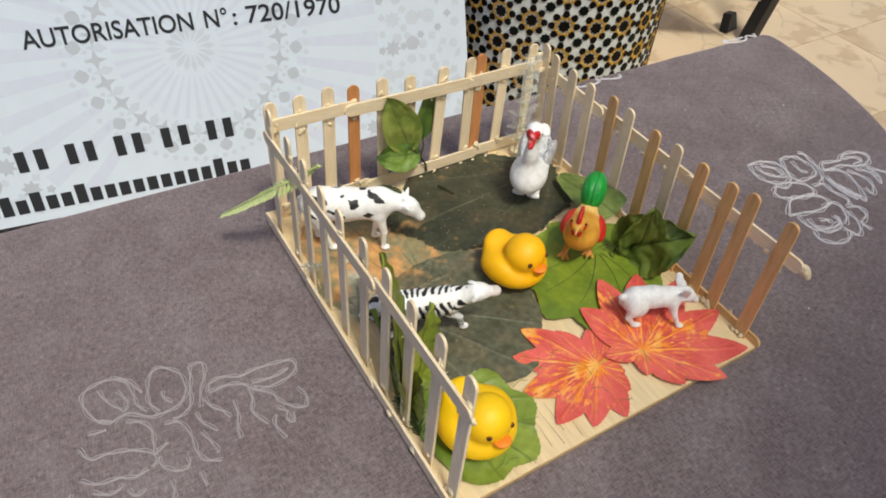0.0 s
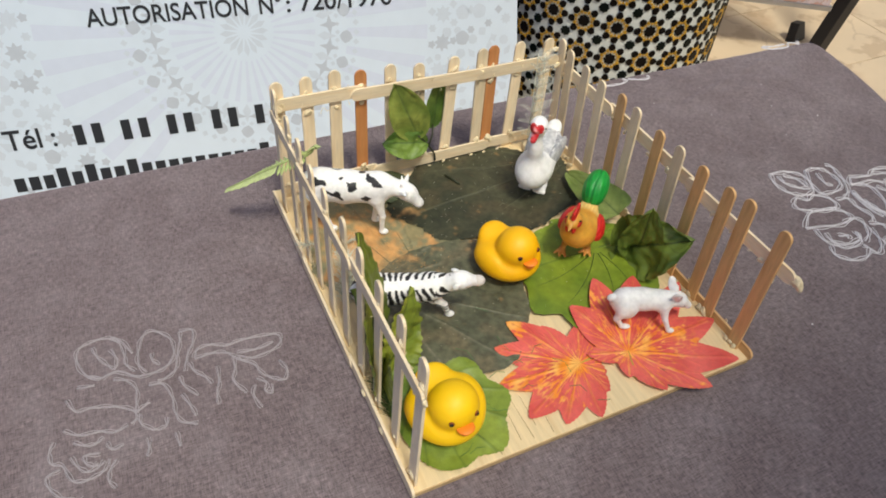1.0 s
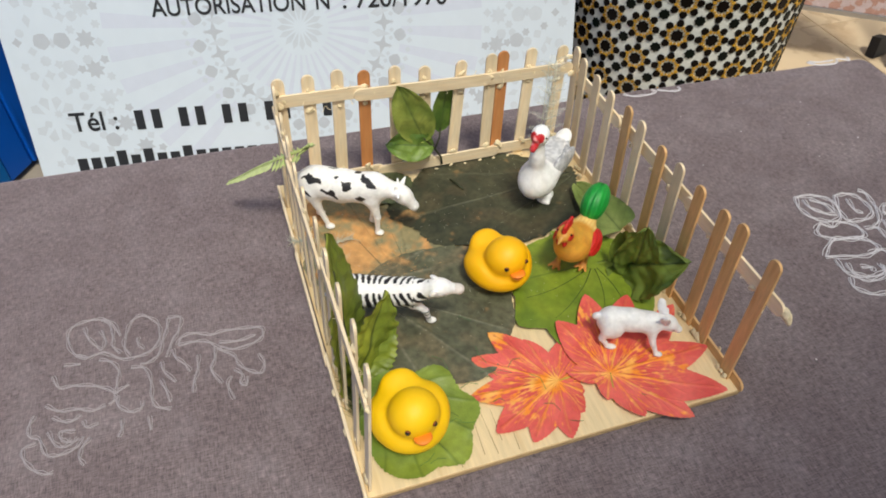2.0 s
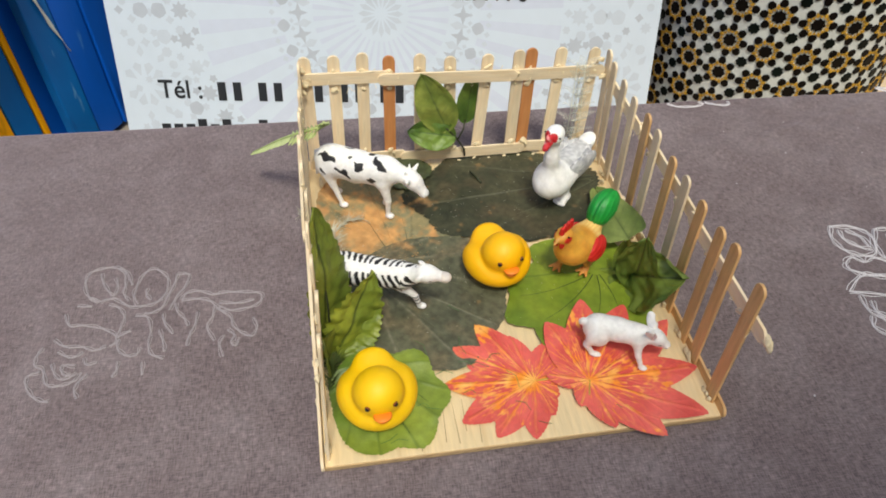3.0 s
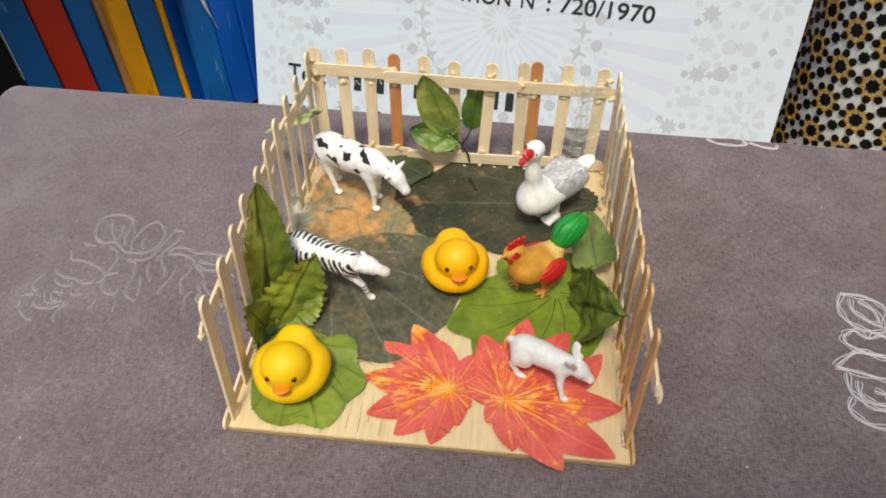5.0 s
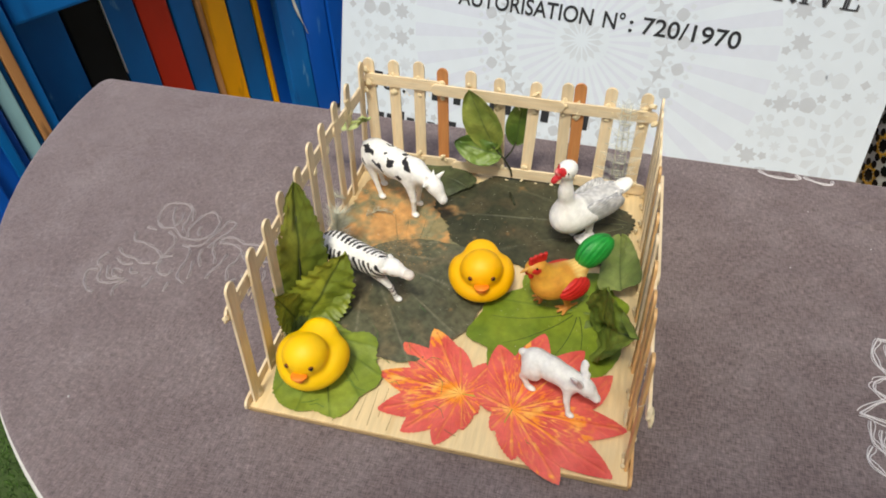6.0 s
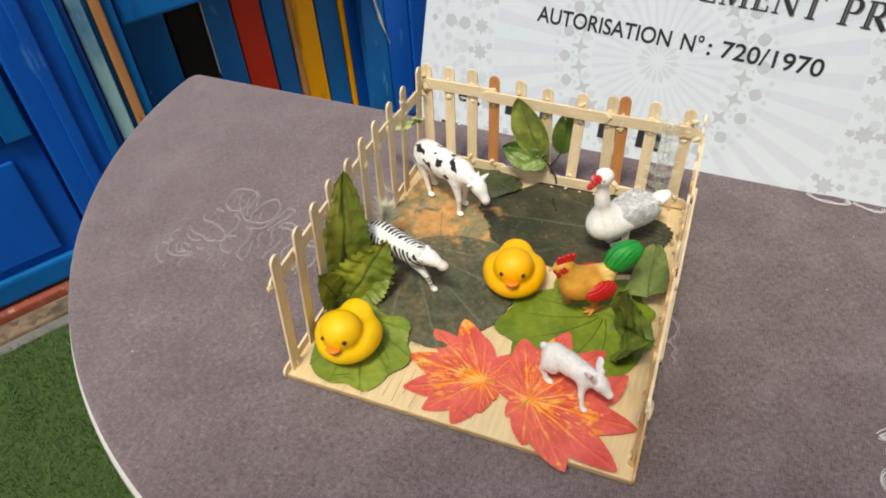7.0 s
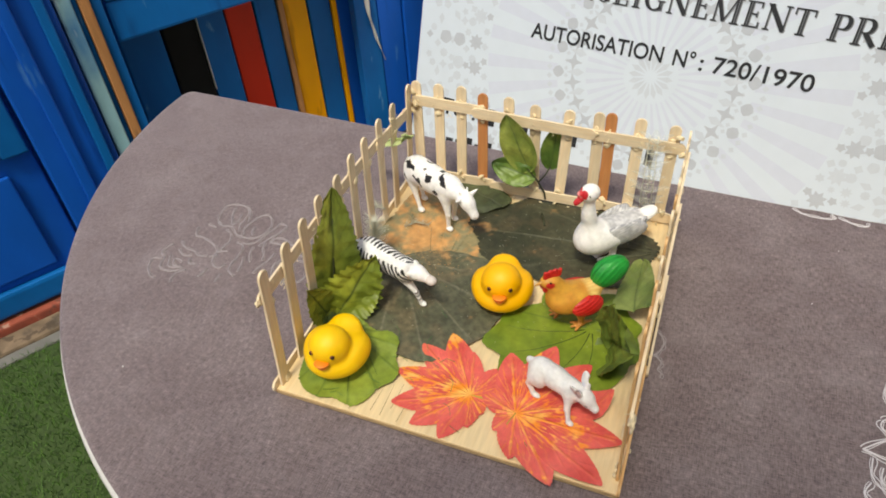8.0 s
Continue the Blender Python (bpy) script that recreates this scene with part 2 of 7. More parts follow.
TILE_YELLOW = material("yellow_glazed_tile", lin(196, 152, 56), 0.4, 0.25, 30, 0.1, 80, random=0.12)
BLACK_STEEL = material("black_coated_steel", lin(26, 24, 26), 0.45, 0.1, 40, 0.05)
BOARD_PINK = material("pink_patterned_board", lin(206, 190, 196), 0.5, 0.1, 60, 0.0, second=lin(190, 150, 140), second_scale=40, second_at=(0.5, 0.55))
ALU = material("brushed_aluminium", lin(180, 180, 184), 0.35, 0.05, 60, 0.05, metal=0.8)


def clear_film():
    m = bpy.data.materials.new("clear_film")
    m.use_nodes = True
    b = m.node_tree.nodes["Principled BSDF"]
    b.inputs["Base Color"].default_value = (*lin(214, 216, 204), 1)
    b.inputs["Roughness"].default_value = 0.25
    b.inputs["Alpha"].default_value = 0.25
    return m


FILM = clear_film()


def worn(m, colour, scale, stretch, start, most=0.8, cracks=False):
    """Scratches and chips, or fine dark cracks, over a finished material."""
    nt = m.node_tree
    add, link = nt.nodes.new, nt.links.new
    b = nt.nodes["Principled BSDF"]
    source = b.inputs["Base Color"].links[0].from_socket
    mp, warp, tex, rng_, mix = add("ShaderNodeMapping"), add("ShaderNodeTexNoise"), add("ShaderNodeTexVoronoi" if cracks else "ShaderNodeTexNoise"), add("ShaderNodeMapRange"), add("ShaderNodeMix")
    mp.inputs["Scale"].default_value = stretch
    link(nt.nodes["Texture Coordinate"].outputs["Object"], mp.inputs["Vector"])
    tex.inputs["Scale"].default_value = scale
    warp.inputs["Scale"].default_value, warp.inputs["Detail"].default_value = scale * 2.5, 6
    link(mp.outputs[0], warp.inputs["Vector"])
    if cracks:
        tex.feature = "DISTANCE_TO_EDGE"
        moved = add("ShaderNodeVectorMath")
        moved.operation = "MULTIPLY_ADD"
        moved.inputs[1].default_value = (0.12, 0.12, 0.12)
        link(warp.outputs["Color"], moved.inputs[0])
        link(mp.outputs[0], moved.inputs[2])
        link(moved.outputs[0], tex.inputs["Vector"])
        rng_.inputs["From Min"].default_value, rng_.inputs["From Max"].default_value = start, 0.0
        times, gate = add("ShaderNodeMath"), add("ShaderNodeMapRange")
        gate.inputs["From Min"].default_value, gate.inputs["From Max"].default_value = 0.45, 0.55
        link(warp.outputs[0], gate.inputs[0])
        times.operation = "MULTIPLY"
        link(rng_.outputs[0], times.inputs[0])
        link(gate.outputs[0], times.inputs[1])
        factor = times.outputs[0]
    else:
        tex.inputs["Detail"].default_value = 8
        link(mp.outputs[0], tex.inputs["Vector"])
        rng_.inputs["From Min"].default_value, rng_.inputs["From Max"].default_value = start, start + 0.06
        factor = rng_.outputs[0]
    rng_.inputs["To Max"].default_value = most
    link(tex.outputs[0], rng_.inputs[0])
    mix.data_type = "RGBA"
    link(factor, mix.inputs["Factor"])
    link(source, mix.inputs["A"])
    mix.inputs["B"].default_value = (*colour, 1)
    link(mix.outputs["Result"], b.inputs["Base Color"])


worn(BLUE, lin(120, 170, 200), 26, (1, 1, 0.25), 0.66, 0.7)
worn(BLUE_DEEP, lin(90, 150, 205), 22, (1, 1, 0.2), 0.68, 0.6)
worn(BLUE, lin(2, 52, 104), 14, (1, 1, 0.15), 0.62, 0.5)
worn(BLUE_DEEP, lin(2, 40, 104), 16, (1, 1, 0.12), 0.60, 0.5)
worn(BLUE_PALE, lin(214, 222, 220), 18, (1, 1, 0.22), 0.54, 0.8)
worn(BLUE_PALE, lin(70, 84, 88), 26, (1, 1, 0.3), 0.62, 0.6)
worn(BARE_WOOD, lin(96, 62, 36), 30, (1, 1, 0.12), 0.58, 0.6)
worn(BRICK, lin(92, 62, 52), 24, (1, 1, 1), 0.56, 0.7)
worn(BRICK, lin(176, 150, 134), 40, (1, 1, 1), 0.62, 0.6)
worn(CEMENT, lin(70, 58, 46), 34, (1, 1, 1), 0.54, 0.7)
worn(BLACK_PAINT, lin(120, 120, 120), 30, (1, 1, 0.2), 0.70, 0.5)
worn(RED_PAINT, lin(96, 24, 16), 20, (1, 1, 0.2), 0.58, 0.5)
worn(YELLOW_PAINT, lin(150, 96, 8), 20, (1, 1, 0.2), 0.60, 0.5)
worn(MARBLE, lin(120, 90, 64), 3, (1, 1, 1), 0.02, 0.28, True)
worn(MARBLE, lin(168, 140, 108), 10, (1, 1, 1), 0.56, 0.5)
worn(LAMINATE, lin(120, 112, 104), 40, (1, 1, 1), 0.66, 0.6)
for paint, gloss in ((TILE_BLACK, 0.12), (TILE_GREEN, 0.12), (TILE_YELLOW, 0.2), (BLUE, 0.22), (BLUE_DEEP, 0.25), (BLACK_PAINT, 0.15), (RED_PAINT, 0.2), (YELLOW_PAINT, 0.2)):
    paint.node_tree.nodes["Principled BSDF"].inputs["Specular IOR Level"].default_value = gloss
MORTAR = material("pale_tile_mortar", lin(176, 156, 128), 0.9, 0.12, 60, 0.2, 200)

# ---- ground ----
FLOOR = -0.72
tagged(part("ground", box((-40, -40, FLOOR - 0.4), (40, 40, FLOOR - 0.016)), GROUND), "plain concrete yard ground", "ground", kind="structure")
floor_base = tagged(part("floor", box((-0.25, -1.2, FLOOR - 0.016), (4.0, 3.2, FLOOR - 0.004)), MORTAR), "beige marble tile floor with fine joints", "floor", kind="structure")

# an unseen wall added behind the camera; it shades the table's front right
tagged(part("wall_south", box((0.105, -1.12, FLOOR - 0.02), (4.2, -1.0, 2.05)), GROUND), "plain unseen wall added behind the camera to shade the table", "wall", kind="structure")

# another added, unseen wall: it keeps skylight off the floor round the stand
tagged(part("wall_north", box((-0.2, 2.62, FLOOR - 0.02), (4.2, 2.74, 2.2)), GROUND), "plain unseen wall added behind the pillar to block skylight", "wall", kind="structure")

# turf mat with a worn edge towards the door
WALL_O, WALL_D = Vector((-1.14, 0.347, 0)), Vector((0.514, 0.857, 0)).normalized()
WALL_N = Vector((WALL_D.y, -WALL_D.x, 0))
WALL_M = Matrix.Translation(WALL_O) @ Matrix((WALL_D, -WALL_N, Vector((0, 0, 1)))).transposed().to_4x4()
turf = part("turf", box((-1.5, -2.2, FLOOR - 0.015), (0.90, -0.125, FLOOR + 0.001), 0.003), TURF, m=WALL_M)
tagged(turf, "green artificial grass mat laid on the yard floor", "artificial grass", kind="stuff")
rng = np.random.default_rng(4)
N_BLADE = 42000
bs, bd = rng.uniform(-0.75, 0.75, N_BLADE), rng.uniform(-0.95, -0.118, N_BLADE)
ba, bh = rng.uniform(0, 2 * np.pi, N_BLADE), rng.uniform(0.008, 0.016, N_BLADE)
lean_x, lean_y = rng.normal(0, 0.006, N_BLADE), rng.normal(0, 0.006, N_BLADE)
bv = np.zeros((N_BLADE, 3, 3))
bv[:, 0] = np.stack([bs - 0.0011 * np.cos(ba), bd - 0.0011 * np.sin(ba), np.full(N_BLADE, FLOOR)], 1)
bv[:, 1] = np.stack([bs + 0.0011 * np.cos(ba), bd + 0.0011 * np.sin(ba), np.full(N_BLADE, FLOOR)], 1)
bv[:, 2] = np.stack([bs + lean_x, bd + lean_y, FLOOR + bh], 1)
blade_me = bpy.data.meshes.new("turf_blades")
blade_me.from_pydata(bv.reshape(-1, 3).tolist(), [], np.arange(3 * N_BLADE).reshape(-1, 3).tolist())
part("turf_blades", blade_me, BLADE, turf)

# sill, cement strip and kerb between door and turf, in the wall's own axes
tagged(part("brick_sill", box((-1.2, -0.035, FLOOR - 0.015), (0.476, 0.03, FLOOR + 0.03), 0.006), BRICK, m=WALL_M), "worn red brick sill under the blue door", "sill", kind="structure")
tagged(part("cement_strip", box((-1.2, -0.092, FLOOR - 0.015), (1.3, -0.036, FLOOR + 0.012), 0.008), CEMENT, m=WALL_M), "rough sandy cement strip beside the turf", "pavement", kind="structure")
tagged(part("kerb", box((-1.2, -0.124, FLOOR - 0.015), (1.3, -0.093, FLOOR + 0.004), 0.004), KERB, m=WALL_M), "thin grey kerb edging the turf", "kerb", kind="structure")

# ---- blue door and painted pallet screen ----
def plank(name, s0, s1, z0, z1, d0, d1, mat, parent, label="", bevel=0.004):
    """A board between two places along the wall, two heights and two depths (positive towards the yard)."""
    return part(name, box((s0, -d1, z0), (s1, -d0, z1), bevel), mat, parent, label)


# the unseen upper part is raised to 2.4 m to cut light from the west
tagged(part("wall_west", box((-1.6, 0.26, FLOOR - 0.02), (2.6, 0.36, 2.4)), BLUE_DEEP, m=WALL_M), "plain blue painted wall behind the boards, its unseen top raised for shade", "wall", kind="structure")
door = tagged(part("door_1", box((-0.9, 0.0, FLOOR + 0.035), (0.236, 0.035, 1.3), 0.004), BLUE_DEEP, m=WALL_M), "closed deep blue painted door above a brick sill", "door", kind="structure")
plank("panel", -0.62, 0.175, -0.318, 0.9, 0.002, 0.016, BLUE_DEEP, door)
plank("panel", -0.62, 0.175, -0.60, -0.36, 0.002, 0.012, BLUE_DEEP, door)
plank("bottom_rail", -0.9, 0.232, FLOOR + 0.04, FLOOR + 0.10, 0.002, 0.022, BLUE, door, "lighter blue bottom rail", 0.008)
plank("stile", 0.180, 0.232, -0.318, 0.9, 0.002, 0.020, BLUE, door)
frame_1 = tagged(part("door_frame", box((0.243, -0.03, FLOOR), (0.386, 0.05, 1.4), 0.006), BLUE_DEEP, m=WALL_M), "deep blue painted wooden door frame", "door frame", kind="structure")
plank("moulding", 0.29, 0.315, FLOOR, 1.4, 0.031, 0.043, BLUE_DEEP, frame_1)
plank("moulding", 0.352, 0.372, FLOOR, 1.4, 0.031, 0.040, BLUE, frame_1)
edge = thing("edge_boards", "worn pale blue and bare wood boards beside the door frame", "boards", WALL_M, kind="structure")
plank("board", 0.390, 0.420, FLOOR, 1.2, -0.02, 0.020, BLUE_PALE, edge, "worn pale blue board")
plank("board", 0.421, 0.431, FLOOR, 1.2, -0.02, 0.010, BLUE, edge)
plank("board", 0.432, 0.452, FLOOR, 1.2, -0.02, 0.024, BARE_WOOD, edge, "bare brown board edge")
plank("board", 0.453, 0.474, FLOOR, 1.2, -0.02, 0.014, BLUE, edge)

pallet = thing("pallet_screen", "blue pallet wood screen with black, red and yellow slats", "pallet screen", WALL_M)
plank("rail", 0.480, 1.02, -0.172, -0.086, -0.03, 0.0, BLUE, pallet, "thick blue top rail", 0.007)
plank("seat_board", 0.482, 1.02, -0.085, -0.065, -0.13, 0.004, BLUE, pallet, "", 0.006)
plank("seat_board", 0.482, 1.02, -0.085, -0.066, -0.24, -0.135, BLUE, pallet, "", 0.006)
SLATS = [
    (0.500, 0.595, BLUE, 0.0), (0.598, 0.680, BLACK_PAINT, 0.004), (0.683, 0.752, BLUE, 0.002), (0.755, 0.828, RED_PAINT, 0.0),
    (0.831, 0.888, BLUE, 0.003), (0.890, 0.905, BARE_WOOD, 0.010), (0.908, 0.972, YELLOW_PAINT, 0.0), (0.975, 1.038, BLUE, 0.002),
    (1.041, 1.056, YELLOW_PAINT, 0.006), (1.059, 1.118, BLUE_DEEP, 0.0), (1.121, 1.190, BLUE, 0.004), (1.193, 1.270, BLUE_DEEP, 0.0),
    (1.274, 1.350, BLUE_DEEP, 0.005), (1.354, 1.440, BLUE, 0.0), (1.444, 1.530, BLUE_DEEP, 0.004), (1.534, 1.610, BLUE_DEEP, 0.0), (1.614, 1.700, BLUE, 0.003), (1.704, 1.800, BLUE_DEEP, 0.0),
]
for s0, s1, mat, proud in SLATS:
    # past the bench the boards stand further forward
    on, fore = (-0.046, 0.060) if s0 > 1.12 else (0.0, 0.0)
    plank("slat", s0 + on, s1 + on, FLOOR + 0.001, -0.088 if s1 < 1.03 else 0.5, -0.145 + fore, -0.120 + proud + fore, mat, pallet)
plank("back_rail", 0.49, 1.44, -0.66, -0.58, -0.190, -0.146, BLUE_DEEP, pallet)
film, film_faces = [], []
for k in range(25):
    at = k / 24
    cx, wide = 1.128 + 0.062 * at + 0.006 * math.sin(at * 7), 0.020 * (1 - at) ** 0.7 * (0.7 + 0.5 * abs(noise.noise(Vector((k * 0.9, 3, 1))))) + 0.001
    for side in (-1, -0.3, 0.3, 1):
        film.append((cx - 0.046 + side * wide / 2, 0.050 - 0.004 * math.sin(side * 2 + k), -0.10 - 0.36 * at))
for k in range(24):
    film_faces += [(4 * k + j, 4 * k + j + 1, 4 * k + j + 5, 4 * k + j + 4) for j in range(3)]
strip = bmesh.new()
strip.from_mesh(mesh_of("film_strip", film, film_faces))
bmesh.ops.solidify(strip, geom=strip.faces[:], thickness=0.0006)
part("torn_film", strip, LAMINATE, pallet, "torn strip of white film", smooth=True)
plank("edge_strip", 0.6805, 0.6825, -0.40, -0.14, -0.145, -0.110, LAMINATE, pallet, "thin white edge strip", 0.0005)

# ---- half-round table and its cloth ----
TC, TR, BACK = (0.151, 0.358), 0.5190, 0.357
table = thing("table", "half-round white laminate table with steel legs", "table", pose(TC[0], 0.2, FLOOR))


def half_round(cx, cy, r, back, n=90, corner=0.010):
    """Outline of a half-round top with a straight back edge, from its right corner round the front."""
    a0 = math.asin(min((back - cy) / r, 1))
    pts = [(cx + r * math.cos(a), cy + r * math.sin(a)) for a in np.linspace(a0 - corner / r * 1.2, -math.pi - a0 + corner / r * 1.2, n)]
    x0, x1 = cx - r * math.cos(a0), cx + r * math.cos(a0)
    left = [(x0 + corner * k, back - corner * (1 - k) ** 2 * 0.9) for k in (0.25, 0.6, 1.0)]
    right = [(x1 - corner * k, back - corner * (1 - k) ** 2 * 0.9) for k in (1.0, 0.6, 0.25)]
    c, s = math.cos(radians(-2)), math.sin(radians(-2))
    return [(0.145 + (x - 0.145) * c - (y - 0.368) * s, 0.368 + (x - 0.145) * s + (y - 0.368) * c) for x, y in pts + left + right]


top_bm = prism([(x - TC[0], y - 0.2) for x, y in half_round(*TC, TR, BACK)], -FLOOR - 0.028, -FLOOR - 0.0015, 0.004)
part("table_top", top_bm, LAMINATE, table)
for lx, ly in ((-0.40, 0.10), (0.40, 0.10), (-0.2, -0.22), (0.2, -0.22)):
    leg = part("leg", tube([(lx, ly, 0.012), (lx, ly, -FLOOR - 0.028)], 0.016, 14), STEEL, table)
    part("rubber_foot", tube([(lx, ly, 0.0), (lx, ly, 0.014)], 0.019, 14), BLACK_STEEL, leg)


def cloth_height(x, y):
    z = 0.0006 * noise.noise(Vector((x * 9, y * 9, 0.3))) + 0.0003 * noise.noise(Vector((x * 30, y * 30, 1.7)))
    for x0, y0, x1, y1, amp in ((-0.353, 0.280, -0.230, 0.231, 0.0017), (-0.337, 0.348, -0.252, 0.284, 0.0019), (0.44, 0.2915, 0.580, 0.331, 0.0011), (0.560, 0.175, 0.610, 0.137, 0.0012), (0.36, -0.05, 0.62, 0.02, 0.0006)):
        d = Vector((x1 - x0, y1 - y0))
        k = min(max((Vector((x - x0, y - y0)).dot(d)) / d.length_squared, 0), 1)
        off = (Vector((x0, y0)) + d * k - Vector((x, y))).length
        z += amp * math.exp(-(off / 0.0038) ** 2)
    rumple = min(max((x - 0.30) / 0.12, 0), 1) * min(max((y - 0.02) / 0.1, 0), 1)
    z += rumple * (0.0022 * abs(noise.noise(Vector((x * 26, y * 34, 4.4)))) + 0.0012 * noise.noise(Vector((x * 52, y * 60, 2.2))))
    near = min(max(max(abs(x - 0.13) - 0.15, abs(y - 0.15) - 0.17), 0) / 0.03, 1)
    return z * near


def tablecloth():
    """The cloth: lies flat, rounds over the edge, hangs down behind; faint creases."""
    outline = half_round(0.151, 0.370, 0.5245, 0.3655, 150)
    dense = []
    for i, p in enumerate(outline):
        q = outline[(i + 1) % len(outline)]
        steps = max(1, int(math.hypot(q[0] - p[0], q[1] - p[1]) / 0.007))
        dense += [(p[0] + (q[0] - p[0]) * k / steps, p[1] + (q[1] - p[1]) * k / steps) for k in range(steps)]
    c, n, rings = Vector((0.145, 0.16)), len(dense), 150
    verts, faces = [], []

    for k in range(1, rings + 1):
        for x, y in dense:
            q = c + (Vector((x, y)) - c) * (k / rings)
            verts.append((q.x, q.y, cloth_height(q.x, q.y) if k < rings else -0.0005))
    for out, dz_back, dz_front in ((0.0022, -0.0022, -0.0016), (0.0032, -0.007, -0.0040), (0.0035, -0.05, -0.0055)):
        for x, y in dense:
            behind = min(max((y + 0.035 * (x - 0.145) - 0.33) / 0.035, 0), 1)
            d = (Vector((x, y)) - c).normalized()
            wave = 0.002 * math.sin(x * 60)
            verts.append((x + d.x * out, y + d.y * out + behind * wave * (out > 0.003), dz_back * behind + dz_front * (1 - behind)))
    verts.append((c.x, c.y, 0.0))
    last = len(verts) - 1
    for k in range(rings + 2):
        for i in range(n):
            j = (i + 1) % n
            faces.append((k * n + i, (k + 1) * n + i, (k + 1) * n + j, k * n + j))
    for i in range(n):
        faces.append((last, i, (i + 1) % n))
    me = mesh_of("tablecloth", verts, faces)
    bm = bmesh.new()
    bm.from_mesh(me)
    bmesh.ops.recalc_face_normals(bm, faces=bm.faces)
    bm.to_mesh(me)
    bm.free()
    return part("tablecloth", me, CLOTH, smooth=True)


cloth = tagged(tablecloth(), "taupe cloth with stitched flower outlines on the table", "tablecloth")


# ---- stitched flowers on the cloth ----
def stitch(flower, points):
    """A running outline of double thread through a few guide points, lying on the cloth."""
    pts = [Vector((x, y)) + Vector(flower["shift"]) for x, y in points]
    path = []
    for i in range(len(pts) - 1):
        p0, p1, p2, p3 = pts[max(i - 1, 0)], pts[i], pts[i + 1], pts[min(i + 2, len(pts) - 1)]
        for k in range(6):
            t = k / 6
            path.append(0.5 * (2 * p1 + (p2 - p0) * t + (2 * p0 - 5 * p1 + 4 * p2 - p3) * t * t + (3 * p1 - p0 - 3 * p2 + p3) * t ** 3))
    path.append(pts[-1])
    for side, r in ((0.0, 1.0), (flower["gap"], 0.7), (flower["gap"] * -0.55, 0.5)):
        line = []
        for i, p in enumerate(path):
            d = (path[min(i + 1, len(path) - 1)] - path[max(i - 1, 0)]).normalized()
            q = p + Vector((-d.y, d.x)) * side * (1 + 0.4 * math.sin(i * 0.9))
            line.append((q.x, q.y, cloth_height(q.x, q.y) + 0.0003 + 0.00015 * math.sin(i * 2.1)))
        me = tube(line, flower["radius"] * r, 5)
        flower["pieces"].append(([v.co[:] for v in me.vertices], [f.vertices[:] for f in me.polygons]))
        bpy.data.meshes.remove(me)


FLOWER_WEST = {"radius": 0.00046, "gap": 0.0013, "pieces": [], "shift": (0, 0)}
FLOWER_EAST = {"radius": 0.00056, "gap": 0.0021, "pieces": [], "shift": (-0.005, -0.0075)}
FLOWER_MID = {"radius": 0.00042, "gap": 0.0014, "pieces": [], "shift": (0, 0)}
EDGE_A = {"radius": 0.00056, "gap": 0.0014, "pieces": [], "shift": (0, 0.002)}
EDGE_B = {"radius": 0.00048, "gap": 0.0014, "pieces": [], "shift": (0.001, -0.007)}
stitch(FLOWER_WEST, [(-0.170, 0.163), (-0.162, 0.159), (-0.171, 0.165), (-0.176, 0.178), (-0.175, 0.189), (-0.167, 0.193), (-0.156, 0.193), (-0.147, 0.187), (-0.141, 0.173)])
stitch(FLOWER_WEST, [(-0.166, 0.188), (-0.163, 0.178), (-0.157, 0.168), (-0.153, 0.164), (-0.151, 0.171), (-0.154, 0.182)])
stitch(FLOWER_WEST, [(-0.154, 0.192), (-0.148, 0.185), (-0.146, 0.173), (-0.146, 0.165), (-0.141, 0.157)])
stitch(FLOWER_WEST, [(-0.134, 0.153), (-0.138, 0.162), (-0.137, 0.172), (-0.133, 0.184), (-0.126, 0.188), (-0.117, 0.180), (-0.114, 0.172), (-0.115, 0.160), (-0.121, 0.153), (-0.129, 0.151), (-0.140, 0.152), (-0.152, 0.161), (-0.162, 0.159)])
stitch(FLOWER_WEST, [(-0.129, 0.168), (-0.129, 0.162), (-0.125, 0.156)])
stitch(FLOWER_WEST, [(-0.108, 0.180), (-0.109, 0.171), (-0.112, 0.161), (-0.115, 0.149), (-0.121, 0.144), (-0.128, 0.143)])
stitch(FLOWER_WEST, [(-0.108, 0.180), (-0.099, 0.178), (-0.101, 0.166), (-0.106, 0.157), (-0.110, 0.144)])
stitch(FLOWER_WEST, [(-0.102, 0.153), (-0.099, 0.159), (-0.090, 0.160), (-0.079, 0.155), (-0.070, 0.156), (-0.053, 0.154), (-0.043, 0.151), (-0.044, 0.143), (-0.052, 0.139), (-0.065, 0.138), (-0.074, 0.143)])
stitch(FLOWER_WEST, [(-0.074, 0.146), (-0.060, 0.144), (-0.048, 0.146)])
stitch(FLOWER_WEST, [(-0.102, 0.152), (-0.089, 0.152), (-0.080, 0.148), (-0.073, 0.139), (-0.065, 0.132), (-0.062, 0.123), (-0.055, 0.115), (-0.048, 0.112), (-0.045, 0.120), (-0.048, 0.129)])
stitch(FLOWER_WEST, [(-0.106, 0.150), (-0.104, 0.142), (-0.098, 0.134), (-0.095, 0.127)])
stitch(FLOWER_WEST, [(-0.089, 0.140), (-0.090, 0.127), (-0.093, 0.118), (-0.094, 0.109)])
stitch(FLOWER_WEST, [(-0.077, 0.144), (-0.078, 0.133), (-0.081, 0.124), (-0.075, 0.111)])
stitch(FLOWER_WEST, [(-0.066, 0.120), (-0.061, 0.114), (-0.063, 0.108), (-0.059, 0.105), (-0.058, 0.112)])
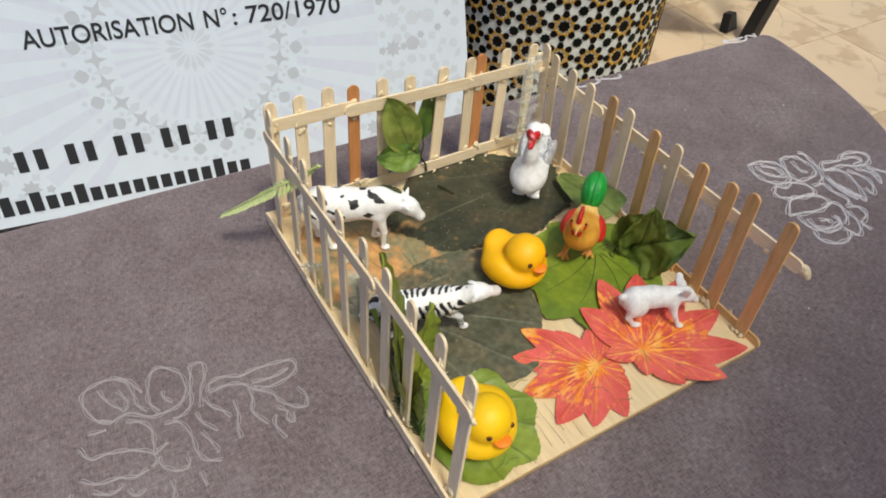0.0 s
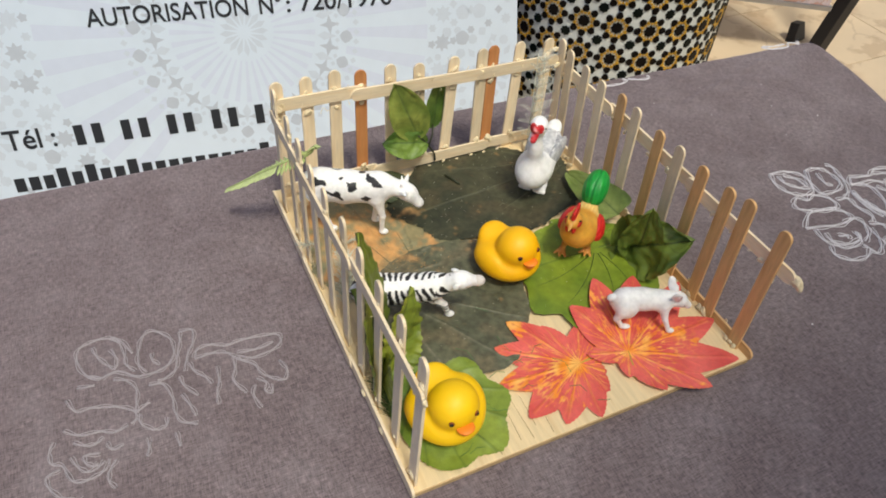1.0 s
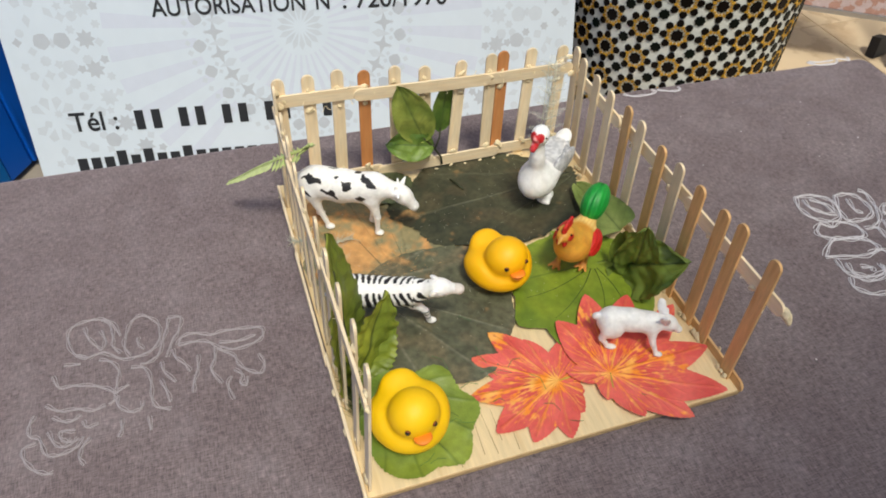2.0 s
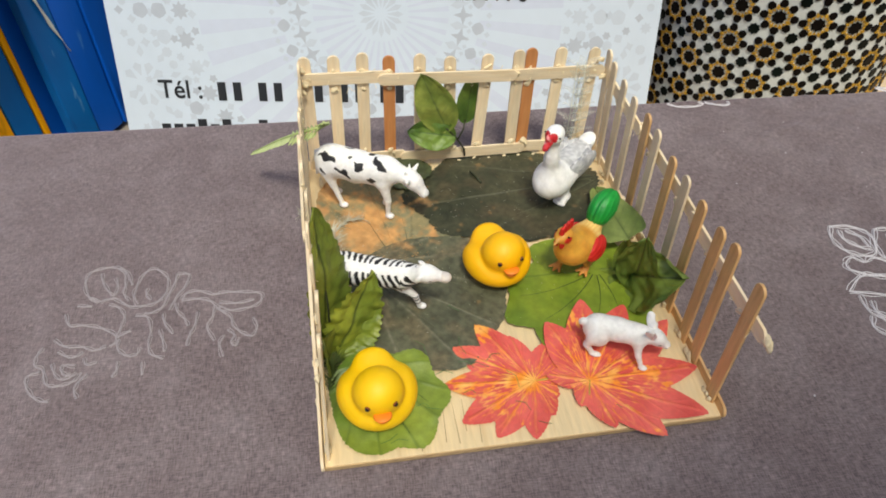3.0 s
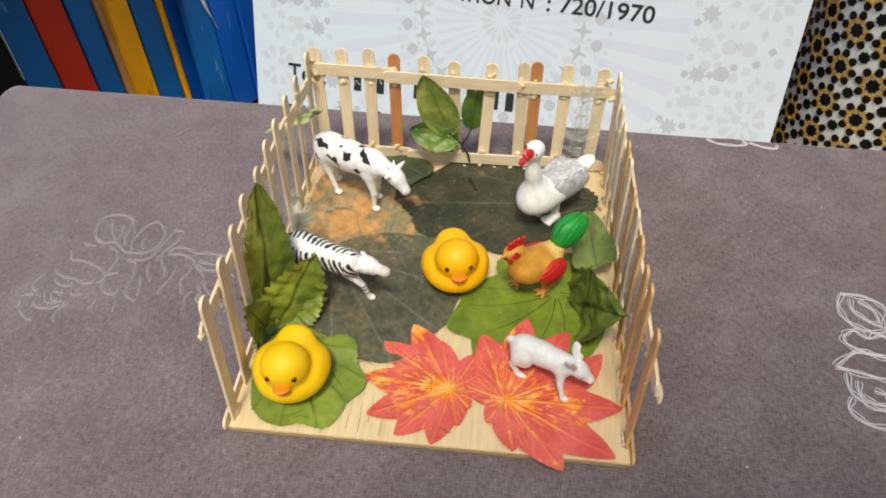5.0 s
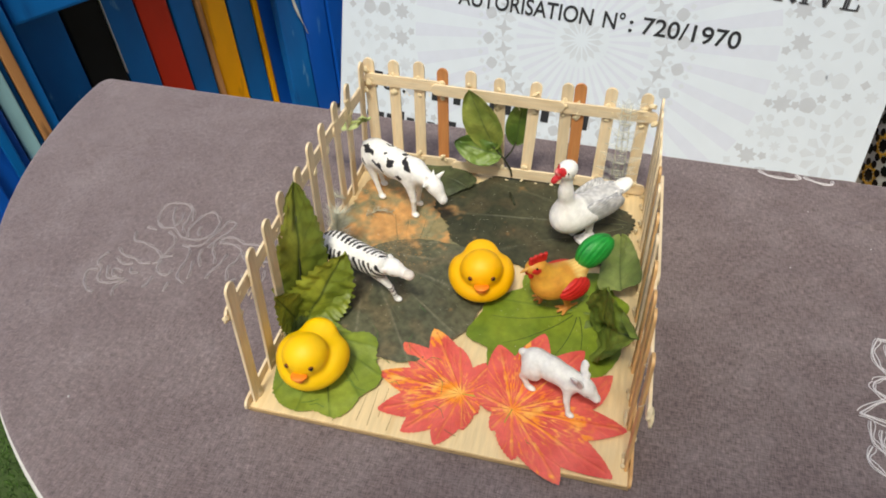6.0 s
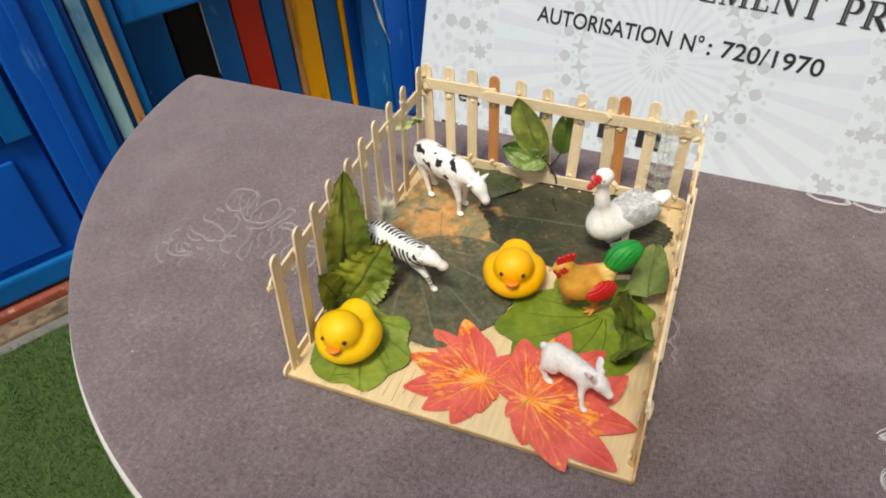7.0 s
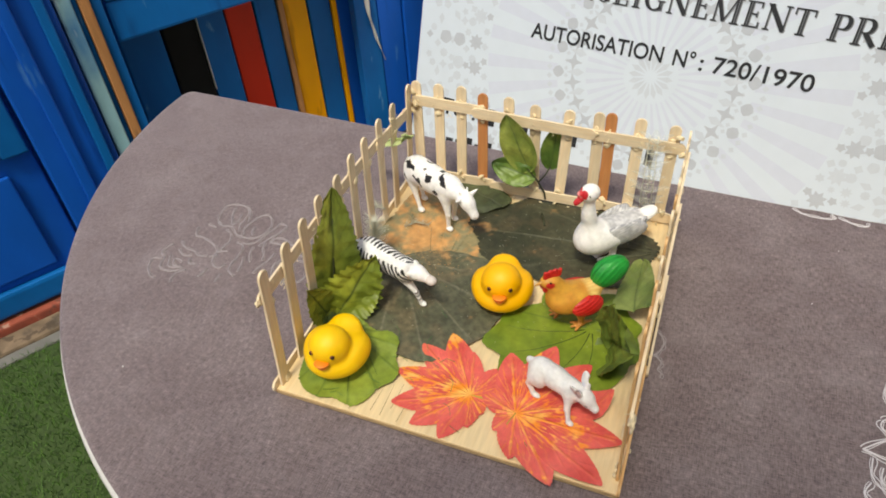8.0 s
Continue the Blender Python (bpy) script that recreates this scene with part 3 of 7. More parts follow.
stitch(FLOWER_WEST, [(-0.068, 0.096), (-0.071, 0.108), (-0.068, 0.115)])
stitch(FLOWER_WEST, [(-0.114, 0.141), (-0.112, 0.132), (-0.105, 0.121)])
stitch(FLOWER_WEST, [(-0.115, 0.126), (-0.111, 0.115), (-0.109, 0.106)])
stitch(FLOWER_WEST, [(-0.134, 0.142), (-0.125, 0.139), (-0.121, 0.126), (-0.121, 0.114), (-0.118, 0.105), (-0.109, 0.100)])
stitch(FLOWER_WEST, [(-0.155, 0.155), (-0.147, 0.151), (-0.142, 0.142), (-0.143, 0.132), (-0.144, 0.124), (-0.140, 0.126), (-0.135, 0.128)])
stitch(FLOWER_WEST, [(-0.143, 0.121), (-0.142, 0.113), (-0.135, 0.106), (-0.128, 0.106), (-0.126, 0.112)])
stitch(FLOWER_WEST, [(-0.185, 0.150), (-0.180, 0.139), (-0.171, 0.138), (-0.158, 0.134), (-0.147, 0.127), (-0.144, 0.120), (-0.148, 0.116)])
stitch(FLOWER_WEST, [(-0.188, 0.127), (-0.179, 0.120), (-0.167, 0.118), (-0.158, 0.114), (-0.150, 0.116)])
stitch(FLOWER_WEST, [(-0.183, 0.116), (-0.176, 0.111), (-0.170, 0.110), (-0.165, 0.113)])
stitch(FLOWER_WEST, [(-0.194, 0.121), (-0.197, 0.114), (-0.196, 0.106), (-0.190, 0.102), (-0.186, 0.091), (-0.181, 0.087), (-0.173, 0.087), (-0.166, 0.090), (-0.163, 0.096)])
stitch(FLOWER_WEST, [(-0.185, 0.106), (-0.181, 0.097), (-0.176, 0.092), (-0.170, 0.093), (-0.166, 0.096)])
stitch(FLOWER_WEST, [(-0.168, 0.102), (-0.177, 0.104), (-0.177, 0.099), (-0.173, 0.095), (-0.170, 0.096)])
stitch(FLOWER_WEST, [(-0.191, 0.100), (-0.199, 0.098), (-0.198, 0.090), (-0.192, 0.081), (-0.185, 0.076), (-0.180, 0.075)])
stitch(FLOWER_WEST, [(-0.159, 0.094), (-0.164, 0.088), (-0.165, 0.081), (-0.162, 0.075)])
stitch(FLOWER_WEST, [(-0.164, 0.108), (-0.161, 0.102), (-0.154, 0.103)])
stitch(FLOWER_WEST, [(-0.140, 0.102), (-0.140, 0.094), (-0.142, 0.089)])
stitch(FLOWER_WEST, [(-0.123, 0.099), (-0.122, 0.088)])
stitch(FLOWER_WEST, [(-0.178, 0.157), (-0.167, 0.155)])
stitch(FLOWER_EAST, [(0.440, 0.170), (0.434, 0.156), (0.437, 0.142), (0.448, 0.135), (0.461, 0.135), (0.468, 0.148), (0.468, 0.160), (0.458, 0.168), (0.440, 0.170)])
stitch(FLOWER_EAST, [(0.445, 0.165), (0.444, 0.153), (0.453, 0.144), (0.462, 0.140)])
stitch(FLOWER_EAST, [(0.451, 0.164), (0.460, 0.155), (0.461, 0.143)])
stitch(FLOWER_EAST, [(0.477, 0.162), (0.467, 0.144), (0.467, 0.131), (0.480, 0.128), (0.493, 0.131), (0.499, 0.145), (0.497, 0.156), (0.488, 0.162), (0.477, 0.162)])
stitch(FLOWER_EAST, [(0.485, 0.155), (0.481, 0.140), (0.486, 0.135)])
stitch(FLOWER_EAST, [(0.502, 0.161), (0.507, 0.155), (0.503, 0.140), (0.494, 0.124), (0.484, 0.119)])
stitch(FLOWER_EAST, [(0.431, 0.129), (0.440, 0.134), (0.448, 0.128), (0.457, 0.131), (0.468, 0.124), (0.467, 0.112), (0.456, 0.111), (0.439, 0.115), (0.430, 0.122), (0.431, 0.129)])
stitch(FLOWER_EAST, [(0.474, 0.118), (0.485, 0.116), (0.484, 0.104), (0.487, 0.090), (0.482, 0.084)])
stitch(FLOWER_EAST, [(0.417, 0.100), (0.434, 0.113), (0.449, 0.113), (0.466, 0.105), (0.467, 0.095), (0.450, 0.092), (0.434, 0.095), (0.417, 0.100)])
stitch(FLOWER_EAST, [(0.423, 0.095), (0.422, 0.081), (0.427, 0.073), (0.435, 0.067), (0.450, 0.068), (0.458, 0.078)])
stitch(FLOWER_EAST, [(0.429, 0.089), (0.428, 0.078), (0.438, 0.071), (0.453, 0.072), (0.457, 0.081)])
stitch(FLOWER_EAST, [(0.438, 0.082), (0.446, 0.079), (0.444, 0.076)])
stitch(FLOWER_EAST, [(0.421, 0.075), (0.417, 0.065), (0.426, 0.055), (0.440, 0.053), (0.451, 0.059), (0.449, 0.065)])
stitch(FLOWER_EAST, [(0.457, 0.093), (0.469, 0.093), (0.472, 0.085), (0.466, 0.074), (0.455, 0.068)])
stitch(FLOWER_EAST, [(0.512, 0.139), (0.531, 0.133), (0.543, 0.138), (0.559, 0.134), (0.566, 0.125), (0.557, 0.118), (0.542, 0.119), (0.528, 0.127), (0.506, 0.130), (0.512, 0.139)])
stitch(FLOWER_EAST, [(0.537, 0.134), (0.550, 0.130), (0.553, 0.123), (0.541, 0.123)])
stitch(FLOWER_EAST, [(0.497, 0.123), (0.497, 0.107), (0.501, 0.092), (0.502, 0.080), (0.513, 0.093), (0.521, 0.115), (0.516, 0.127), (0.503, 0.130)])
stitch(FLOWER_EAST, [(0.498, 0.110), (0.497, 0.096), (0.504, 0.086)])
stitch(FLOWER_EAST, [(0.496, 0.120), (0.493, 0.099), (0.497, 0.085)])
stitch(FLOWER_EAST, [(0.525, 0.119), (0.531, 0.106), (0.528, 0.092), (0.518, 0.084), (0.519, 0.093)])
stitch(FLOWER_EAST, [(0.536, 0.117), (0.544, 0.107), (0.539, 0.090), (0.548, 0.102), (0.550, 0.116)])
stitch(FLOWER_EAST, [(0.549, 0.113), (0.557, 0.101), (0.560, 0.095)])
stitch(FLOWER_EAST, [(0.473, 0.079), (0.470, 0.066), (0.464, 0.058), (0.455, 0.053), (0.451, 0.059)])
stitch(FLOWER_EAST, [(0.477, 0.083), (0.488, 0.078), (0.485, 0.067), (0.472, 0.062), (0.472, 0.052)])
stitch(EDGE_A, [(0.598, 0.352), (0.612, 0.344), (0.632, 0.343), (0.640, 0.350), (0.652, 0.345), (0.655, 0.351)])
stitch(EDGE_A, [(0.602, 0.353), (0.618, 0.349), (0.634, 0.350)])
stitch(EDGE_B, [(0.362, 0.361), (0.372, 0.355), (0.390, 0.353), (0.400, 0.357), (0.396, 0.361)])
stitch(EDGE_B, [(0.402, 0.359), (0.414, 0.352), (0.426, 0.352), (0.428, 0.358)])
stitch(FLOWER_MID, [(0.264, 0.157), (0.269, 0.152), (0.272, 0.145), (0.271, 0.138), (0.268, 0.132), (0.266, 0.130), (0.270, 0.128), (0.273, 0.123), (0.271, 0.117), (0.274, 0.114), (0.274, 0.109)])
for flower, mat, name in ((FLOWER_MID, THREAD_PALE, "stitched_edge"), (FLOWER_WEST, THREAD_PALE, "stitched_flower"), (FLOWER_EAST, THREAD, "stitched_flower"), (EDGE_A, THREAD, "stitched_edge"), (EDGE_B, THREAD, "stitched_edge")):
    tagged(part(name, joined(flower["pieces"]), mat, cloth, smooth=True), kind="stuff")
for lx, ly, size in ((-0.135, -0.02, 0.0008), (0.335, 0.008, 0.0008), (0.402, 0.302, 0.0005), (0.447, 0.262, 0.0006), (0.521, 0.253, 0.0005), (0.556, 0.221, 0.0006), (0.497, 0.206, 0.0004), (0.380, 0.226, 0.0005), (0.470, 0.310, 0.0005), (0.540, 0.290, 0.0004)):
    speck = bmesh.new()
    bmesh.ops.create_icosphere(speck, subdivisions=1, radius=size)
    for v in speck.verts:
        v.co *= 1 + 0.6 * noise.noise(v.co * 900 + Vector((lx * 90, 0, 0)))
    tagged(part("lint", speck, THREAD, m=pose(lx, ly, cloth_height(lx, ly) + 0.0007 * size / 0.0005, 20, 10, 70)), "tiny pale crumb of lint on the cloth", "lint", "lint on the cloth")

# ---- leaning printed board ----
LEAN_BACK = radians(18.4)
bu = Vector((math.cos(radians(8.2)), -math.sin(radians(8.2)), 0))
bh_ = Vector((math.sin(radians(8.2)), math.cos(radians(8.2)), 0))
bv_ = bh_ * math.sin(LEAN_BACK) + Vector((0, 0, math.cos(LEAN_BACK)))
bo = Vector((-0.1774, 1.376, -0.3502))
BANNER_M = Matrix.Translation(bo) @ Matrix((bu, bv_, bu.cross(bv_))).transposed().to_4x4()
banner = thing("school_banner", "white printed board with pale star ornament and black lettering, leaning", "banner", BANNER_M)
part("board", box((-0.326, -0.372, -0.010), (0.980, 0.85, 0.0), 0.0015), VINYL, banner)


def flat_star(cx, cy, r, n, inner=0.5, turn=0.0):
    pts = [(cx + r * (1 if i % 2 == 0 else inner) * math.cos(turn + math.pi * i / n), cy + r * (1 if i % 2 == 0 else inner) * math.sin(turn + math.pi * i / n)) for i in range(2 * n)]
    return pts


def flat_kite(cx, cy, turn, r0, r1, half, belly=0.6):
    c, s = math.cos(turn), math.sin(turn)
    rm = r0 + (r1 - r0) * belly
    return [(cx + c * r - s * w, cy + s * r + c * w) for r, w in ((r0, 0), (rm, -half), (r1, 0), (rm, half))]


def print_layer(name, shapes, z, mat):
    shapes = [s for s in shapes if all(-0.318 < x < 0.974 and -0.36 < y < 0.84 for x, y in s)]
    pairs, centres = [], []
    for s in shapes:
        cx, cy = sum(p[0] for p in s) / len(s), sum(p[1] for p in s) / len(s)
        if any(math.hypot(cx - x, cy - y) < 0.006 for x, y in centres):
            continue
        centres.append((cx, cy))
        h = z + 0.00002 * (len(centres) % 7)
        pairs.append(([(cx, cy, h)] + [(x, y, h) for x, y in s], [(0, i + 1, (i + 1) % len(s) + 1) for i in range(len(s))]))
    return tagged(part(name, joined(pairs), mat, banner), kind="stuff")


rays, greys, mids = [], [], []
owner, small_points = {}, set()
ROSES = [(0.318, -0.04, 1.0), (-0.262, 0.085, 0.55), (-0.262, -0.215, 0.55), (0.905, 0.075, 0.6), (0.905, -0.205, 0.6), (0.318, 0.50, 1.0), (-0.262, 0.40, 0.55), (0.905, 0.38, 0.6)]
for rx, ry, k in ROSES:
    if k == 1:
        for i in range(16):
            mids.append(flat_kite(rx, ry, 2 * math.pi * i / 16, 0.014, 0.054, 0.0066, 0.66))
        for i in range(36):
            a = 2 * math.pi * (i + 0.5) / 36
            c, q = math.cos(a), math.sin(a)
            rays.append([(rx + c * r - q * w, ry + q * r + c * w) for r, w in ((0.065, -0.002), (0.065, 0.002), (0.160, 0.006), (0.160, -0.006))])
            rays.append([(rx + c * r - q * w, ry + q * r + c * w) for r, w in ((0.235, -0.009), (0.235, 0.009), (0.430, 0.017), (0.430, -0.017))])
        for i in range(24):
            a = 2 * math.pi * i / 24
            greys.append(flat_star(rx + 0.194 * math.cos(a), ry + 0.194 * math.sin(a), 0.023, 4, 0.36, a))
            greys.append(flat_star(rx + 0.232 * math.cos(a + 0.13), ry + 0.232 * math.sin(a + 0.13), 0.0155, 4, 0.88, a))
            mids.append(flat_kite(rx, ry, a + 0.13, 0.165, 0.210, 0.010, 0.35))
        for i in range(44):
            a = 2 * math.pi * i / 44
            (greys if i % 3 else mids).append(flat_star(rx + 0.470 * math.cos(a), ry + 0.470 * math.sin(a), 0.022, 8, 0.62, a))
        for i in range(72):
            for r, q in ((0.443, 0.2), (0.497, 0.5), (0.541, 0.1), (0.586, 0.4), (0.612, 0.0)):
                a = 2 * math.pi * (i + q) / 72
                (mids if (i + int(r * 1000)) % 3 else greys).append(flat_star(rx + r * math.cos(a), ry + r * math.sin(a), 0.0108, 4 + i % 3, 0.66, a))
            a = 2 * math.pi * i / 72
            mids.append(flat_star(rx + 0.256 * math.cos(a), ry + 0.256 * math.sin(a), 0.0075, 4, 0.7, a))
            mids.append(flat_star(rx + 0.212 * math.cos(a), ry + 0.212 * math.sin(a), 0.0060, 4, 0.7, a))
        for i in range(54):
            a = 2 * math.pi * i / 54
            for r in (0.520, 0.562):
                (greys if (i + int(r * 100)) % 4 else mids).append(flat_star(rx + r * math.cos(a), ry + r * math.sin(a), 0.0185, 5, 0.90, a + 3 * r))
    else:
        for i in range(10):
            a = 2 * math.pi * i / 10
            mids.append(flat_kite(rx, ry, a, 0.022, 0.056, 0.0115, 0.72))
            small_points.add(tuple(mids[-1][0]))
            mids.append(flat_kite(rx, ry, a + 0.31, 0.066, 0.096, 0.0085, 0.4))
            small_points.add(tuple(mids[-1][0]))
    for s in rays + greys + mids:
        owner.setdefault(tuple(s[0]), ry)


def clear_of(shapes):
    """Shapes of one layer that stay inside their own rosette's field and off the small ones."""
    kept = []
    for s in shapes:
        cx, cy = sum(p[0] for p in s) / len(s), sum(p[1] for p in s) / len(s)
        if any(k < 1 and 0.0 < math.hypot(cx - rx, cy - ry) < 0.115 and not tuple(s[0]) in small_points for rx, ry, k in ROSES):
            continue
        if abs(cy - 0.23) < 0.022 and tuple(s[0]) not in small_points:
            continue
        if (cy > 0.23) != (owner[tuple(s[0])] > 0.23) and tuple(s[0]) not in small_points:
            continue
        kept.append(s)
    return kept


rays, greys, mids = clear_of(rays), clear_of(greys), clear_of(mids)
rs = random.Random(12)
for gx in np.arange(-0.30, 0.99, 0.048):
    for gy in np.arange(-0.35, 0.84, 0.048):
        if all(math.hypot(gx - rx, gy - ry) > (0.60 if k == 1 else 0.125) for rx, ry, k in ROSES):
            mids.append(flat_star(gx + rs.uniform(-0.005, 0.005), gy + rs.uniform(-0.005, 0.005), rs.uniform(0.014, 0.019), rs.choice((5, 6, 8)), rs.choice((0.5, 0.85, 0.62)), rs.uniform(0, 6)))
# small flecks that fill the outer field
taken = [(sum(p[0] for p in q) / len(q), sum(p[1] for p in q) / len(q)) for q in greys + mids]
for gx in np.arange(-0.312, 0.99, 0.030):
    for gy in np.arange(-0.352, 0.84, 0.030):
        fx, fy = gx + rs.uniform(-0.007, 0.007), gy + rs.uniform(-0.007, 0.007)
        if min(math.hypot(fx - rx, fy - ry) for rx, ry, k in ROSES if k == 1) > 0.43 and abs(fy - 0.23) > 0.02 and all(math.hypot(fx - x, fy - y) > 0.021 for x, y in taken):
            taken.append((fx, fy))
            mids.append(flat_star(fx, fy, rs.uniform(0.009, 0.0135), rs.choice((4, 5, 8)), rs.choice((0.55, 0.8, 0.9)), rs.uniform(0, 6)))
print_layer("ray_print", rays, 0.0002, PRINT_LILAC)
print_layer("pale_ornament_print", mids, 0.00035, PRINT_MID)
print_layer("grey_ornament_print", greys, 0.0005, PRINT_GREY)


def lettering(text, x, y, cap, width, mat, bold=0.0, z=0.0016):
    """Words with a capital height and a total width, on the board."""
    cu = bpy.data.curves.new("lettering", "FONT")
    cu.body, cu.offset, cu.extrude = text, bold, 0.0002 / cap
    cu.materials.append(mat)
    ob = new("lettering", cu)
    bpy.context.view_layer.update()
    w = ob.dimensions.x
    ob.parent = banner
    ob.matrix_basis = Matrix.LocRotScale((x, y, z), Euler((0, 0, radians(-0.55))), (width / w, cap / 0.69, cap))
    return tagged(ob, "black lettering " + text)


for words, x, width in (("AUTORISATION", 0.0, 0.336), ("N°", 0.357, 0.049), (":", 0.418, 0.0085), ("720/1970", 0.448, 0.214)):
    lettering(words, x, -0.0096 * x, 0.036, width, INK, 0.012)


def ribbon(points, widths):
    """A flat stroke of changing width along a line."""
    pts = [Vector(p) for p in points]
    sides = []
    for i, p in enumerate(pts):
        d = (pts[min(i + 1, len(pts) - 1)] - pts[max(i - 1, 0)]).normalized()
        n = Vector((-d.y, d.x)) * widths[i] / 2
        sides.append((p - n, p + n))
    return [[sides[i][0], sides[i + 1][0], sides[i + 1][1], sides[i][1]] for i in range(len(pts) - 1)]


THICK, THIN = 0.165, 0.055


def bar(x0, y0, x1, y1):
    return [[(x0, y0), (x1, y0), (x1, y1), (x0, y1)]]


def stem(x, w=THICK, y0=0.0, y1=1.0, feet=(True, True)):
    """An upright with slab serifs and a pale line cut along a thick one."""
    quads = bar(x - w / 2, y0, x - w * 0.02, y1) + bar(x + w * 0.16, y0, x + w / 2, y1) if w > 0.1 else bar(x - w / 2, y0, x + w / 2, y1)
    for there, y in zip(feet, (y0, y1 - 0.05)):
        if there:
            quads += bar(x - w / 2 - 0.09, y, x + w / 2 + 0.09, y + 0.05)
    return quads


def arc(cx, cy, rx, ry, a0, a1, thick, n=14):
    angles = [radians(a0 + (a1 - a0) * i / n) for i in range(n + 1)]
    return ribbon([(cx + rx * math.cos(a), cy + ry * math.sin(a)) for a in angles], [THIN + (thick - THIN) * abs(math.cos(a)) for a in angles])


def glyph(ch):
    """Strokes of one serif capital of height one, and its width."""
    if ch == "I":
        return stem(0.24), 0.48
    if ch == "E":
        return stem(0.24) + bar(0.3, 0.95, 0.66, 1.0) + bar(0.3, 0.49, 0.56, 0.54) + bar(0.3, 0.0, 0.68, 0.05) + bar(0.62, 0.78, 0.67, 1.0) + bar(0.52, 0.40, 0.56, 0.63) + bar(0.64, 0.0, 0.69, 0.24), 0.78
    if ch == "N":
        return stem(0.16, THIN) + stem(0.82, THIN, feet=(False, True)) + ribbon([(0.14, 0.97), (0.82, 0.03)], [THICK, THICK]), 0.98
    if ch == "M":
        return stem(0.16, THIN) + stem(0.98) + ribbon([(0.16, 0.97), (0.54, 0.05)], [THICK, THICK * 0.8]) + ribbon([(0.54, 0.05), (0.92, 0.97)], [THIN, THIN]), 1.18
    if ch == "T":
        return stem(0.42, feet=(True, False)) + bar(0.04, 0.95, 0.80, 1.0) + bar(0.04, 0.74, 0.085, 1.0) + bar(0.755, 0.74, 0.80, 1.0), 0.84
    if ch in "PR":
        bowl = bar(0.3, 0.95, 0.50, 1.0) + bar(0.3, 0.45, 0.50, 0.50) + arc(0.48, 0.725, 0.20, 0.25, -90, 90, THICK)
        leg = ribbon([(0.46, 0.47), (0.86, 0.02)], [THICK, THICK]) if ch == "R" else []
        return stem(0.24) + bowl + leg, 0.92 if ch == "R" else 0.78
    if ch == "V":
        return ribbon([(0.14, 0.97), (0.46, 0.0)], [THICK, THICK * 0.7]) + ribbon([(0.46, 0.0), (0.76, 0.97)], [THIN, THIN]) + bar(0.0, 0.95, 0.3, 1.0) + bar(0.64, 0.95, 0.88, 1.0), 0.88
    if ch == "S":
        line = [(0.56, 0.76), (0.50, 0.92), (0.34, 0.97), (0.17, 0.90), (0.13, 0.74), (0.22, 0.60), (0.42, 0.47), (0.53, 0.34), (0.51, 0.13), (0.34, 0.03), (0.17, 0.07), (0.08, 0.24)]
        return ribbon(line, [THIN, THIN, THIN, 0.10, 0.14, 0.17, 0.18, 0.16, 0.13, THIN, THIN, THIN]), 0.66
    if ch == "G":
        return arc(0.50, 0.5, 0.38, 0.47, 52, 318, THICK) + stem(0.76, THICK * 0.8, 0.04, 0.44, (False, True)), 0.96
    return [], 0.42


def serif_words(text, x, y, cap, width, mat, z, name):
    """A line of serif capitals drawn stroke by stroke, each letter a part of the board."""
    whole, at = sum(glyph(ch)[1] + 0.05 for ch in text), 0.0
    for ch in text:
        strokes, wide = glyph(ch)
        pairs = []
        for i, q in enumerate(strokes):
            h = z + 0.00002 * (i % 5)
            along = [(px + at + 0.04 * py) * width / whole for px, py in q]
            pairs.append(([(x + u, y + p[1] * cap - 0.0096 * u, h) for u, p in zip(along, q)], [(0, 1, 2, 3)]))
        if pairs:
            part(name, joined(pairs), mat, banner)
        at += wide + 0.05


serif_words("ENSEIGNEMENT PRIVE", 0.0535, 0.1085, 0.054, 0.822, INK_GREY, 0.0013, "letter_shadow")
serif_words("ENSEIGNEMENT PRIVE", 0.051, 0.110, 0.054, 0.822, INK, 0.0019, "serif_letter")
lettering("Tél :", -0.233, -0.247, 0.044, 0.105, INK, 0.012)
# the number and the address below it, as plain bars
for x0, x1 in ((-0.088, -0.030), (0.012, 0.070), (0.112, 0.170), (0.212, 0.270), (0.312, 0.370)):
    part("text_bar", box((x0, -0.253, 0.0010), (x0 + 0.020, -0.207, 0.0016)), INK, banner)
    part("text_bar", box((x1 - 0.020, -0.253, 0.0010), (x1, -0.207, 0.0016)), INK, banner)
for i in range(21):
    x0 = -0.240 + i * 0.0305
    part("text_bar", box((x0, -0.346, 0.0010), (x0 + 0.022, -0.314 + (0.013 if i in (3, 5, 8, 18) else 0), 0.0016)), INK, banner)

# ---- tiled round pillar ----
PX, PY, PR = 1.150, 1.333, 0.315
pillar = tagged(part("pillar", tube([(0, 0, 0), (0, 0, 0.004), (0, 0, 0.03), (0, 0, 1.87), (0, 0, 1.896), (0, 0, 1.9)], PR - 0.001, 96), TILE_WHITE, m=pose(PX, PY, FLOOR), smooth=True), "round pillar clad in black, white and yellow star tiles", "pillar", kind="structure")


